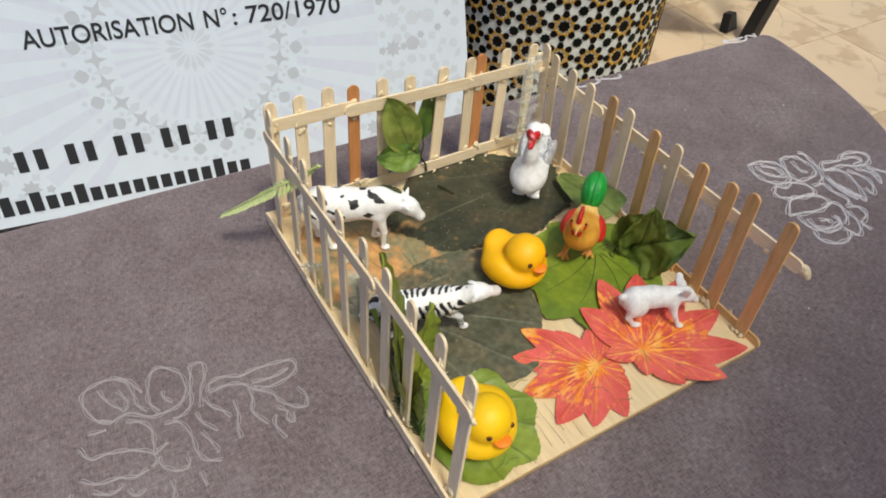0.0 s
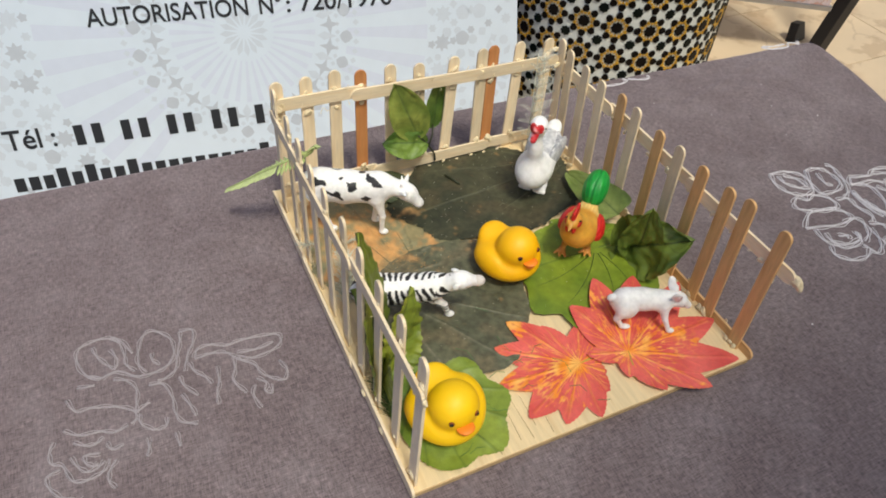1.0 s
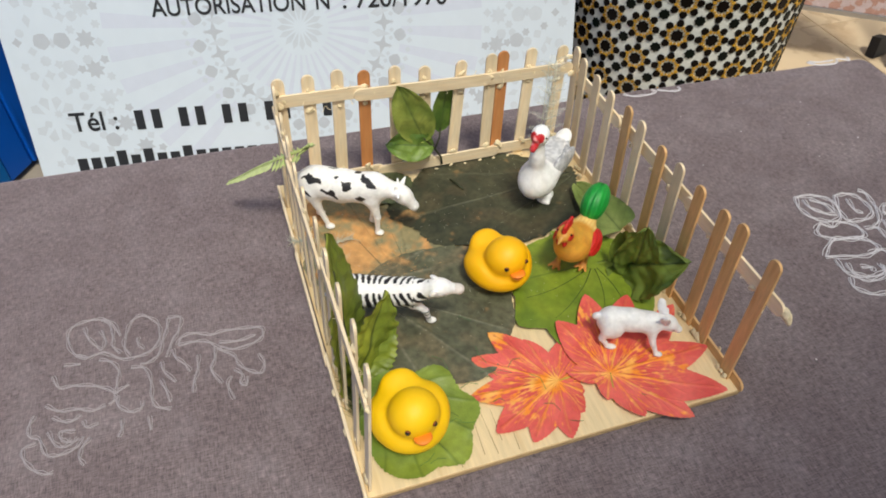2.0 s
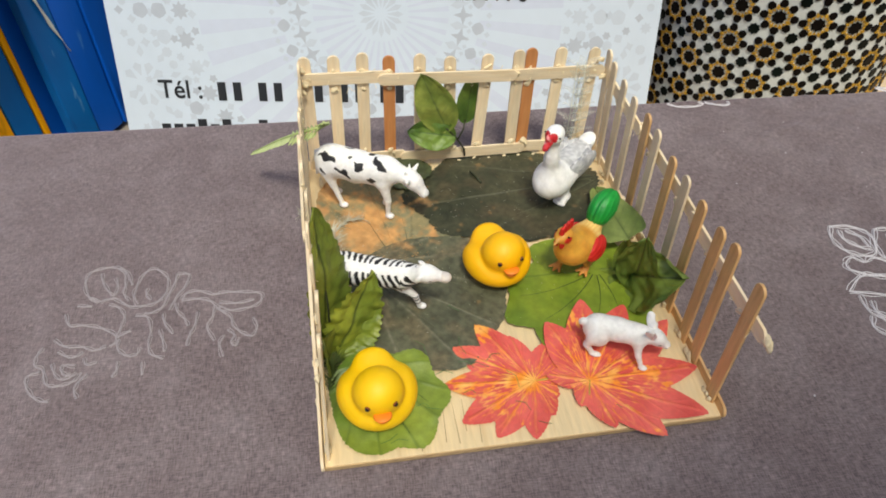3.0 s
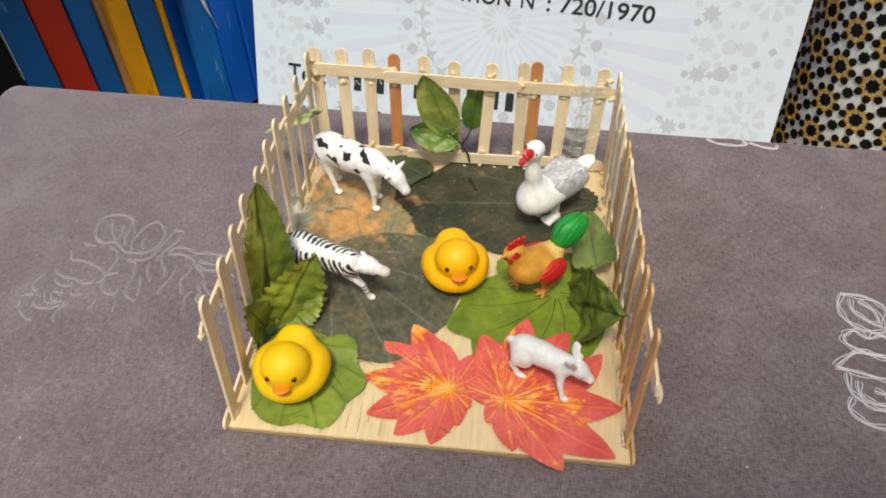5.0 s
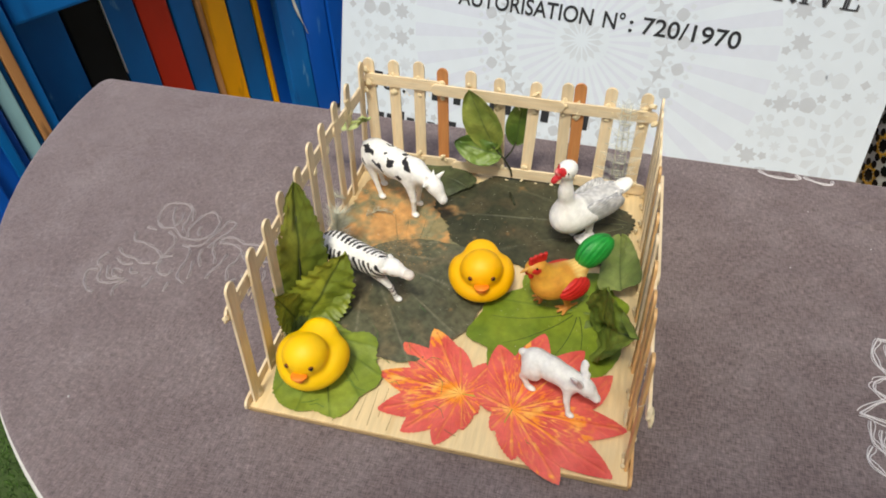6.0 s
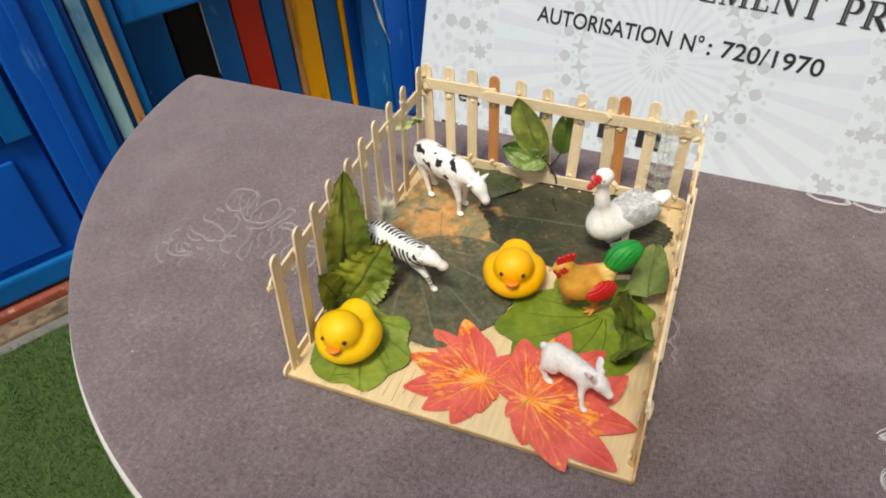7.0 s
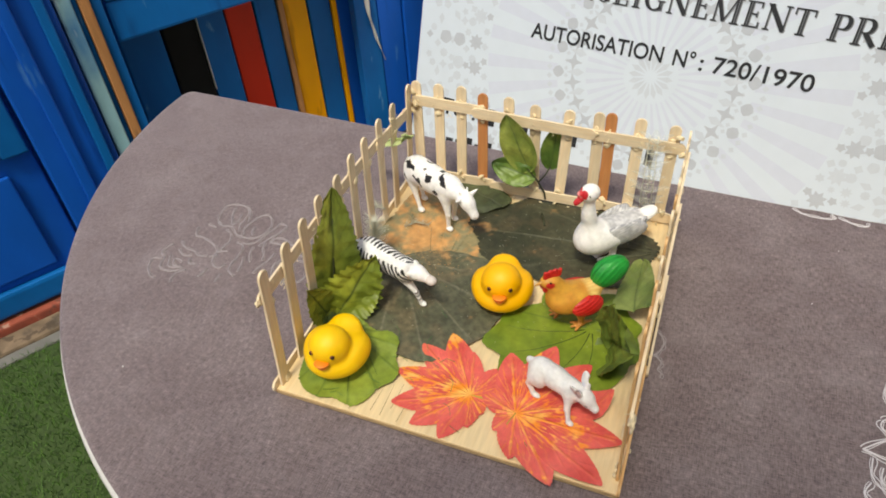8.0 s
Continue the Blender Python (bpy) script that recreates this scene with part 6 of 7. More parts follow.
tagged(part("thread_bits", joined(bits), STRAW), "loose green thread snippets scattered on the base", "thread snippets", kind="stuff")


# ---- modelled toys: soft unions of balls and limbs, meshed on a fine grid ----
class Clay:
    def __init__(self):
        self.forms = []

    def ball(self, centre, radii, turn=(0, 0, 0), blend=0.004, tone=0):
        self.forms.append(("ball", np.array(centre), np.array(radii), np.array(Euler([radians(a) for a in turn]).to_matrix()), blend, tone))
        return self

    def limb(self, p0, p1, r0, r1, blend=0.003, tone=0):
        self.forms.append(("limb", np.array(p0), np.array(p1), (r0, r1), blend, tone))
        return self

    def field(self, p):
        total, best, tone = None, None, None
        for form in self.forms:
            if form[0] == "ball":
                _, c, r, turn, k, t = form
                q = (p - c) @ turn
                a = np.linalg.norm(q / r, axis=-1)
                d = a * (a - 1) / np.maximum(np.linalg.norm(q / (r * r), axis=-1), 1e-6)
            else:
                _, p0, p1, (r0, r1), k, t = form
                axis = p1 - p0
                s = np.clip(((p - p0) @ axis) / (axis @ axis), 0, 1)
                d = np.linalg.norm(p - p0 - s[..., None] * axis, axis=-1) - (r0 + (r1 - r0) * s)
            if total is None:
                total, best, tone = d, d.copy(), np.full(d.shape, t)
            else:
                h = np.clip(0.5 + 0.5 * (total - d) / k, 0, 1)
                total = total * (1 - h) + d * h - k * h * (1 - h)
                tone = np.where(d < best, t, tone)
                best = np.minimum(best, d)
        return total, tone

    def mesh(self, name, step, carve=None):
        lo = np.min([np.minimum(f[1], f[2]) - max(f[3]) if f[0] == "limb" else f[1] - f[2].max() for f in self.forms], axis=0) - 3 * step
        hi = np.max([np.maximum(f[1], f[2]) + max(f[3]) if f[0] == "limb" else f[1] + f[2].max() for f in self.forms], axis=0) + 3 * step
        dims = np.ceil((hi - lo) / step).astype(int) + 1
        grid = np.stack(np.meshgrid(*[lo[i] + step * np.arange(dims[i]) for i in range(3)], indexing="ij"), -1)
        f, _ = self.field(grid)
        if carve is not None:
            f = carve(grid, f)
        cells = [n - 1 for n in f.shape]
        acc, cnt = np.zeros((*cells, 3)), np.zeros(cells)

        def corner(o):
            return f[o[0]:o[0] + cells[0], o[1]:o[1] + cells[1], o[2]:o[2] + cells[2]]

        for axis in range(3):
            for u in (0, 1):
                for w in (0, 1):
                    o = [0, 0, 0]
                    o[(axis + 1) % 3], o[(axis + 2) % 3] = u, w
                    e = list(o)
                    e[axis] = 1
                    fa, fb = corner(o), corner(e)
                    cross = (fa < 0) != (fb < 0)
                    t = np.where(cross, fa / np.where(cross, fa - fb, 1), 0)
                    for i in range(3):
                        acc[..., i] += np.where(cross, o[i] + (t if i == axis else 0), 0)
                    cnt += cross
        live = cnt > 0
        index = np.full(cells, -1)
        index[live] = np.arange(live.sum())
        verts = lo + step * (np.argwhere(live) + acc[live] / cnt[live][:, None])
        faces = []
        for axis in range(3):
            b, c = (axis + 1) % 3, (axis + 2) % 3
            g, ix = np.moveaxis(f, (axis, b, c), (0, 1, 2)), np.moveaxis(index, (axis, b, c), (0, 1, 2))
            inside = g < 0
            cross = inside[:-1, 1:-1, 1:-1] != inside[1:, 1:-1, 1:-1]
            i, j, k = np.nonzero(cross)
            quad = np.stack([ix[i, j, k], ix[i, j + 1, k], ix[i, j + 1, k + 1], ix[i, j, k + 1]], 1)
            flip = ~inside[i, j + 1, k + 1]
            quad[flip] = quad[flip][:, ::-1]
            faces.append(quad)
        faces = np.concatenate(faces)
        for _ in range(2):
            total, count = np.zeros_like(verts), np.zeros(len(verts))
            for a in range(4):
                np.add.at(total, faces[:, a], verts[faces[:, (a + 1) % 4]] + verts[faces[:, (a + 3) % 4]])
                np.add.at(count, faces[:, a], 2)
            verts = 0.55 * verts + 0.45 * total / count[:, None]
        me = mesh_of(name, verts.tolist(), faces.tolist())
        me.polygons.foreach_set("use_smooth", [True] * len(me.polygons))
        _, tone = self.field(verts)
        return me, verts, tone


def bead(r, squash=1.0):
    bm = bmesh.new()
    bmesh.ops.create_uvsphere(bm, u_segments=14, v_segments=9, radius=r)
    for v in bm.verts:
        v.co.x *= squash
    return bm


WHITE, GREYISH = np.array(lin(246, 245, 243)), np.array(lin(150, 150, 154))
BLACK = np.array(lin(30, 30, 34))


# yellow ducks
def duck(label, m, vinyl):
    ob = thing("rubber_duck", label, "rubber duck", m @ Matrix.Scale(0.96, 4), "yellow ducks")
    clay = Clay()
    clay.ball((-0.002, 0, 0.0150), (0.0270, 0.0262, 0.0150), blend=0.004)
    clay.ball((-0.004, 0.0175, 0.0190), (0.0150, 0.0085, 0.0095), (0, -12, 0), 0.005)
    clay.ball((-0.004, -0.0175, 0.0190), (0.0150, 0.0085, 0.0095), (0, -12, 0), 0.005)
    clay.ball((-0.0235, 0, 0.0235), (0.0085, 0.0120, 0.0060), (0, 35, 0), 0.008)
    clay.ball((0.0065, 0, 0.0315), (0.0162, 0.0168, 0.0155), blend=0.0035)
    me, v, tone = clay.mesh("duck_body", 0.0011, lambda g, f: np.maximum(f, 0.0008 - g[..., 2]))
    part("body", me, vinyl, ob)
    beak = Clay().ball((0.0230, 0, 0.0278), (0.0058, 0.0062, 0.0017), (0, -12, 0), 0.001).ball((0.0222, 0, 0.0255), (0.0050, 0.0048, 0.0015), (0, 14, 0), 0.0012)
    part("beak", beak.mesh("beak", 0.0006)[0], BEAK, ob, "small orange beak")
    for side in (1, -1):
        ring = part("eye_ring", bead(0.0020, 0.5), EYE_RING, ob, "", Matrix.Translation((0.0200, side * 0.0088, 0.0342)) @ Matrix.Rotation(side * 0.62, 4, "Z"), True)
        part("eye", bead(0.0015, 0.7), EYE, ring, "", Matrix.Translation((0.0007, 0, 0)), True)
    return ob


DUCK_Z = Z0 + 0.0036
duck("yellow vinyl duck sitting on a small green leaf", pose(0.0375, 0.0345, DUCK_Z, 0, 0, -86), DUCK)
duck("yellow vinyl duck sitting on the dark leaves", pose(0.1378, 0.1395, DUCK_Z, 0, 0, -78), DUCK_DEEP)


# spotted cow
def cow(m):
    ob = thing("toy_cow", "white plastic toy cow with black patches standing on sand", "toy animal", m)
    c = Clay()
    c.ball((-0.026, 0, 0.0420), (0.0165, 0.0125, 0.0145), blend=0.006)
    c.ball((-0.006, 0, 0.0420), (0.0230, 0.0130, 0.0140), blend=0.006)
    c.ball((0.016, 0, 0.0425), (0.0150, 0.0115, 0.0140), blend=0.006)
    c.limb((0.022, 0, 0.0470), (0.040, 0, 0.0425), 0.0085, 0.0058, 0.005)
    c.ball((0.0425, 0, 0.0400), (0.0085, 0.0066, 0.0070), (0, 30, 0), 0.004)
    c.limb((0.0435, 0, 0.0390), (0.0515, 0, 0.0300), 0.0056, 0.0042, 0.003)
    for side in (1, -1):
        c.limb((0.0395, side * 0.0050, 0.0435), (0.0420, side * 0.0128, 0.0475), 0.0030, 0.0009, 0.0015)
        c.limb((0.0385, side * 0.0030, 0.0465), (0.0375, side * 0.0050, 0.0520), 0.0018, 0.0007, 0.001)
        c.limb((0.019, side * 0.0062, 0.0350), (0.0200 - 0.003 * side, side * 0.0070, 0.0190), 0.0052, 0.0027, 0.004)
        c.limb((0.0200 - 0.003 * side, side * 0.0070, 0.0190), (0.0185 - 0.004 * side, side * 0.0070, 0.0040), 0.0025, 0.0020, 0.001)
        c.ball((0.0200 - 0.003 * side, side * 0.0070, 0.0186), (0.0029, 0.0027, 0.0032), blend=0.001)
        c.ball((0.0200 - 0.004 * side, side * 0.0070, 0.0022), (0.0040, 0.0031, 0.0024), blend=0.0012)
        c.limb((-0.030, side * 0.0065, 0.0370), (-0.0300 - 0.005 * side, side * 0.0072, 0.0210), 0.0064, 0.0030, 0.004)
        c.limb((-0.0300 - 0.005 * side, side * 0.0072, 0.0210), (-0.0250 - 0.006 * side, side * 0.0072, 0.0040), 0.0026, 0.0020, 0.001)
        c.ball((-0.0235 - 0.006 * side, side * 0.0072, 0.0022), (0.0042, 0.0031, 0.0024), blend=0.0012)
    c.limb((-0.0415, 0, 0.0480), (-0.0430, 0, 0.0240), 0.0016, 0.0013, 0.002)
    c.ball((-0.008, 0, 0.0300), (0.0080, 0.0060, 0.0040), blend=0.004)
    me, v, tone = c.mesh("cow_body", 0.0007)
    col = np.tile(WHITE, (len(v), 1))
    warp = 0.0034 * np.stack([noise_at(v, 210, 1), noise_at(v, 210, 4), noise_at(v, 210, 8)], 1)
    q = v + warp
    around = np.degrees(np.arctan2(q[:, 2] - 0.042, np.abs(q[:, 1])))
    # patches: along the body, angle up the flank, half length, half height, turn; the far flank shifted
    for x, up, a, b, turn in ((-0.0269, 46, 0.0086, 0.0036, -0.2), (-0.0300, 54, 0.0030, 0.0050, 0.2), (-0.0079, 64, 0.0034, 0.0022, -0.5), (0.0003, 42, 0.0050, 0.0040, 0.3), (-0.0135, 4, 0.0078, 0.0032, -0.5), (0.0130, 70, 0.0036, 0.0046, 0.0), (0.0175, 60, 0.0074, 0.0036, -0.4), (0.0115, -4, 0.0064, 0.0032, 0.2), (-0.0295, -12, 0.0036, 0.0024, -0.5)):
        dx, dz = q[:, 0] - x + np.where(v[:, 1] > 0, 0.006, 0.0), np.radians(around - up) * 0.0135
        ex, ez = dx * math.cos(turn) + dz * math.sin(turn), -dx * math.sin(turn) + dz * math.cos(turn)
        hit = (ex / a) ** 2 + (ez / b) ** 2 < 0.66
        col[hit & (v[:, 0] < 0.028) & (v[:, 2] > 0.028)] = BLACK
    for side in (1, -1):
        d = np.linalg.norm((v - np.array((0.0445, side * 0.0048, 0.0405))) / np.array((2.0, 1.5, 0.7)), axis=1)
        col[d < 0.0009] = GREYISH * 0.4
    col[(v[:, 0] > 0.0535)] *= 0.85
    paint_on(me, col)
    part("body", me, TOY, ob)
    return ob


cow(pose(0.0440, 0.2310, Z0 + 0.0016, 0, 0, -27))


# zebra
def zebra(m):
    ob = thing("toy_zebra", "white plastic toy zebra with black stripes, head lowered", "toy animal", m)
    c = Clay()
    c.ball((-0.0205, 0, 0.0405), (0.0152, 0.0132, 0.0136), blend=0.006)
    c.ball((-0.0030, 0, 0.0398), (0.0200, 0.0124, 0.0130), blend=0.006)
    c.ball((0.0140, 0, 0.0410), (0.0125, 0.0108, 0.0132), blend=0.006)
    c.limb((0.0180, 0, 0.0455), (0.0330, 0, 0.0560), 0.0090, 0.0060, 0.006)
    c.ball((0.0345, 0, 0.0570), (0.0072, 0.0066, 0.0066), blend=0.004)
    c.limb((0.0350, 0, 0.0568), (0.0455, 0, 0.0530), 0.0058, 0.0036, 0.003)
    c.ball((0.0462, 0, 0.0527), (0.0038, 0.0042, 0.0036), blend=0.002)
    for side in (1, -1):
        c.ball((0.0305, side * 0.0066, 0.0610), (0.0024, 0.0014, 0.0036), (side * 30, 30, 0), 0.001)
        # the legs of the low side are spread out sideways, those of the other hang under the body
        out, low = (0.0066, 0.0030) if side > 0 else (0.0145, 0.0090)
        c.limb((0.0150, side * 0.0060, 0.0340), (0.0225 - 0.003 * side, side * (out + 0.0060) / 2, low + 0.0140), 0.0050, 0.0026, 0.003)
        c.limb((0.0225 - 0.003 * side, side * (out + 0.0060) / 2, low + 0.0140), (0.0245 - 0.004 * side, side * out, low), 0.0024, 0.0019, 0.001)
        c.ball((0.0225 - 0.003 * side, side * (out + 0.0060) / 2, low + 0.0138), (0.0026, 0.0024, 0.0028), blend=0.001)
        c.ball((0.0258 - 0.004 * side, side * out, low - 0.0010), (0.0036, 0.0029, 0.0022), blend=0.001)
        c.limb((-0.0250, side * 0.0066, 0.0350), (-0.0275 - 0.003 * side, side * (out + 0.0066) / 2, low + 0.0170), 0.0064, 0.0030, 0.003)
        c.limb((-0.0275 - 0.003 * side, side * (out + 0.0066) / 2, low + 0.0170), (-0.0250 - 0.003 * side, side * out, low), 0.0026, 0.0020, 0.001)
        c.ball((-0.0235 - 0.003 * side, side * out, low - 0.0010), (0.0038, 0.0029, 0.0022), blend=0.001)
    c.limb((-0.0345, 0, 0.0460), (-0.0385, 0, 0.0300), 0.0016, 0.0013, 0.002)
    c.ball((-0.0388, 0, 0.0270), (0.0018, 0.0016, 0.0042), blend=0.002)
    me, v, tone = c.mesh("zebra_body", 0.00058)
    col = np.tile(WHITE, (len(v), 1))
    ay = np.abs(v[:, 1])
    # bold tapering stripes on both flanks, none along the spine; they lean back over the rump
    spine = np.where(v[:, 0] > 0.018, 0.0455 + (v[:, 0] - 0.018) * 0.7, 0.042)
    lean = np.clip((v[:, 0] + 0.010) / -0.020, -0.5, 1.0)
    bend = v[:, 0] + 0.0022 * noise_at(v, 120, 2) + (v[:, 2] - spine) * (0.15 - 0.85 * lean) * np.where(v[:, 1] > 0, 1.0, 0.85)
    wave = np.sin(bend * 2 * math.pi / 0.0052 + np.where(v[:, 1] > 0, 0.0, 1.1)) + 0.6 * noise_at(v, 230, 6)
    off = np.abs(v[:, 1] + 0.0008) + 0.55 * np.clip(spine + 0.008 - v[:, 2], 0, 1) + 0.0016 * noise_at(v, 180, 9)
    taper = -0.12 + 0.80 * np.clip((0.0062 - off) / 0.0035, 0, 1) + 0.8 * np.clip((0.034 - v[:, 2]) / 0.007, 0, 1)
    body = (v[:, 2] > 0.026) & (v[:, 0] < 0.0275) & (off > 0.0036)
    col[(wave > taper) & body] = BLACK
    legs = (v[:, 2] < 0.026) & (v[:, 2] > 0.011) & (np.sin(v[:, 2] * 2 * math.pi / 0.0046) > 0.72)
    col[legs] = GREYISH * 0.35
    col[v[:, 2] < np.where(v[:, 1] > 0, 0.0030, 0.0085)] = GREYISH * 0.3
    col[v[:, 0] > 0.0440] = np.array(lin(222, 214, 207))
    for side in (1, -1):
        d = np.linalg.norm((v - np.array((0.0372, side * 0.0056, 0.0580))) / np.array((1.5, 1.5, 0.9)), axis=1)
        col[d < 0.0010] = GREYISH * 0.35
    paint_on(me, col)
    part("body", me, TOY, ob)
    return ob


zebra(pose(0.0500, 0.1385, Z0 + 0.0040, 0, 0, -18) @ Matrix.Rotation(radians(26), 4, "X") @ Matrix.Diagonal((1.08, 0.90, 0.90, 1)))


# white goose
def goose(m):
    ob = thing("toy_goose", "white plastic toy goose with grey wings and red face", "toy animal", m)
    c = Clay()
    c.ball((0.0090, 0, 0.0284), (0.0208, 0.0160, 0.0148), (0, 10, 0), 0.006)
    c.ball((-0.0120, 0, 0.0300), (0.0220, 0.0140, 0.0120), (0, 16, 0), 0.007)
    c.limb((-0.0250, 0, 0.0335), (-0.0380, 0, 0.0375), 0.0082, 0.0048, 0.006)
    c.ball((-0.0400, 0, 0.0385), (0.0095, 0.0068, 0.0034), (0, 22, 0), 0.005)
    c.limb((0.0150, 0, 0.0340), (0.0196, 0, 0.0580), 0.0096, 0.0049, 0.010)
    c.limb((0.0192, 0, 0.0550), (0.0200, 0, 0.0760), 0.0050, 0.0047, 0.005)
    c.ball((0.0205, 0, 0.0790), (0.0088, 0.0072, 0.0078), blend=0.003)
    me, v, tone = c.mesh("goose_body", 0.0009)
    col = np.tile(WHITE, (len(v), 1))
    back = np.clip((v[:, 2] - 0.0375 - 0.10 * np.abs(v[:, 0] + 0.012)) * 500 + 2 * noise_at(v, 300, 4), 0, 1) * np.clip((0.004 - v[:, 0]) * 300, 0, 1) * np.clip((v[:, 0] + 0.034) * 300, 0, 1)
    col = col * (1 - 0.8 * back[:, None]) + mixc(lin(156, 157, 162), lin(208, 208, 209), 0.5 + noise_at(v, 330, 6)) * 0.8 * back[:, None]
    for side in (1, -1):
        d = np.linalg.norm((v - np.array((0.0275, side * 0.0030, 0.0805))) / np.array((1.1, 0.9, 1.15)), axis=1)
        col[d < 0.0036 + 0.0005 * noise_at(v, 500, 3)] = np.array(lin(200, 34, 44))
    paint_on(me, col)
    part("body", me, TOY, ob)
    for side in (1, -1):
        w = Clay().ball((-0.0085, side * 0.0112, 0.0330), (0.0235, 0.0038, 0.0108), (0, 12, side * -8), 0.002).limb((-0.0220, side * 0.0095, 0.0370), (-0.0340, side * 0.0062, 0.0395), 0.0045, 0.0018, 0.004)
        wm, wv, _ = w.mesh("goose_wing", 0.0006, lambda g, f: f + 0.00022 * np.sin(g[..., 0] * 1500) * np.sin(g[..., 2] * 1700 + g[..., 0] * 600))
        rows = np.sin((wv[:, 0] * 0.7 + wv[:, 2] * 1.5) * 2300 + 6 * noise_at(wv, 130, 5))
        paint_on(wm, mixc(lin(150, 151, 156), lin(212, 212, 213), 0.5 + 0.35 * rows + 0.7 * noise_at(wv, 260, 7)))
        part("wing", wm, TOY, ob, "grey streaked wing")
        foot = Clay().limb((-0.0055, side * 0.0060, 0.0160), (-0.0050, side * 0.0066, 0.0030), 0.0034, 0.0028, 0.002)
        for a in (-20, 0, 20):
            foot.limb((-0.0065, side * 0.0066, 0.0017), (-0.0065 + 0.0120 * math.cos(radians(a)), side * 0.0066 + 0.0120 * math.sin(radians(a)), 0.0014), 0.0022, 0.0019, 0.004)
        fm, fv, _ = foot.mesh("goose_foot", 0.0007)
        paint_on(fm, np.tile(WHITE * 0.95, (len(fv), 1)))
        part("foot", fm, TOY, ob)
        part("eye", bead(0.0008, 0.7), EYE, ob, "", pose(0.0242, side * 0.0066, 0.0805))
    bill = Clay().limb((0.0270, 0, 0.0770), (0.0325, 0, 0.0725), 0.0034, 0.0025, 0.002).ball((0.0285, 0, 0.0805), (0.0036, 0.0030, 0.0028), blend=0.002)
    bm_, bv2, _ = bill.mesh("goose_bill", 0.0007)
    paint_on(bm_, mixc(lin(206, 40, 50), lin(236, 150, 150), np.clip(noise_at(bv2, 300, 2) * 2, 0, 1)))
    part("bill", bm_, TOY, ob, "red and pink bill")
    return ob


goose(pose(0.2062, 0.2192, Z0 + 0.0030, 0, 0, -138))


# rooster
def rooster(m):
    ob = thing("toy_rooster", "tan plastic toy rooster with red comb and green tail", "toy animal", m)
    c = Clay()
    c.ball((0.0005, 0, 0.0270), (0.0170, 0.0132, 0.0130), (0, -14, 0), 0.005)
    c.ball((0.0085, 0, 0.0275), (0.0095, 0.0115, 0.0110), blend=0.005)
    aside = Vector((-0.0010, -0.0036, 0.0020))
    turned = Matrix.Translation(aside)
    c.limb((0.0095, -0.0006, 0.0310), Vector((0.0172, 0, 0.0462)) + aside, 0.0104, 0.0060, 0.006)
    c.ball(Vector((0.0190, 0, 0.0478)) + aside, (0.0066, 0.0058, 0.0056), blend=0.002)
    c.limb((-0.0100, 0, 0.0310), (-0.0200, 0, 0.0390), 0.0080, 0.0048, 0.005)
    me, v, tone = c.mesh("rooster_body", 0.0009)
    streak = np.sin(v[:, 1] * 2400 + 3 * noise_at(v, 160, 2))
    tan = mixc(lin(222, 164, 62), lin(204, 138, 50), 0.5 + noise_at(v, 120, 4))
    saddle = np.clip((-0.004 - v[:, 0]) * 260, 0, 1) * np.clip((v[:, 2] - 0.024) * 300, 0, 1) * (0.75 + 0.25 * streak)
    tan = tan * (1 - saddle[:, None]) + np.array(lin(238, 204, 124)) * saddle[:, None]
    for side in (1, -1):
        d = np.linalg.norm((v - np.array(aside) - np.array((0.0205, side * 0.0045, 0.0480))), axis=1)
        tan[d < 0.0030] = np.array(lin(206, 40, 34))
    paint_on(me, tan)
    part("body", me, TOY, ob)
    tail = Clay().ball((-0.0230, 0, 0.0455), (0.0115, 0.0092, 0.0142), (0, -36, 0), 0.003).limb((-0.0190, 0, 0.0390), (-0.0300, 0, 0.0490), 0.0066, 0.0056, 0.004)

    def feathers(p):
        """Furrows that run along the tail."""
        up = (p[..., 0] + 0.0230) * 0.67 + (p[..., 2] - 0.0455) * 0.74
        a = np.arctan2(p[..., 1], up + 0.004)
        return 0.55 * np.sin(23 * a + 180 * (p[..., 2] - p[..., 0])) - 2.2 * np.exp(-(p[..., 1] / 0.0007) ** 2)

    tm, tv2, _ = tail.mesh("rooster_tail", 0.0007, lambda g, f: f - 0.0004 * feathers(g))
    paint_on(tm, mixc(lin(34, 164, 60), lin(12, 122, 46), np.clip(0.45 - 0.3 * feathers(tv2) + 0.4 * noise_at(tv2, 150, 2), 0, 1)))
    part("tail", tm, TOY, ob, "glossy green feathered tail")
    red_a, red_b = lin(214, 44, 34), lin(184, 26, 26)
    comb = Clay()
    for k in range(4):
        comb.limb((0.0130 + 0.0030 * k, 0, 0.0530), (0.0120 + 0.0034 * k, 0, 0.0588 - 0.0007 * abs(k - 1.5)), 0.0019, 0.0013, 0.0018)
    cm, cv, _ = comb.mesh("comb", 0.0005)
    paint_on(cm, mixc(red_a, red_b, 0.5 + noise_at(cv, 300, 1)))
    part("comb", cm, TOY, ob, "red comb", turned)
    wattle = Clay().ball((0.0225, 0.0022, 0.0430), (0.0022, 0.0018, 0.0046), blend=0.001).ball((0.0225, -0.0022, 0.0430), (0.0022, 0.0018, 0.0046), blend=0.001)
    wm, wv, _ = wattle.mesh("wattle", 0.0005)
    paint_on(wm, mixc(red_a, red_b, 0.5 + noise_at(wv, 300, 2)))
    part("wattle", wm, TOY, ob, "red wattles", turned)
    beak = Clay().limb((0.0230, 0, 0.0492), (0.0290, 0, 0.0472), 0.0022, 0.0007, 0.001)
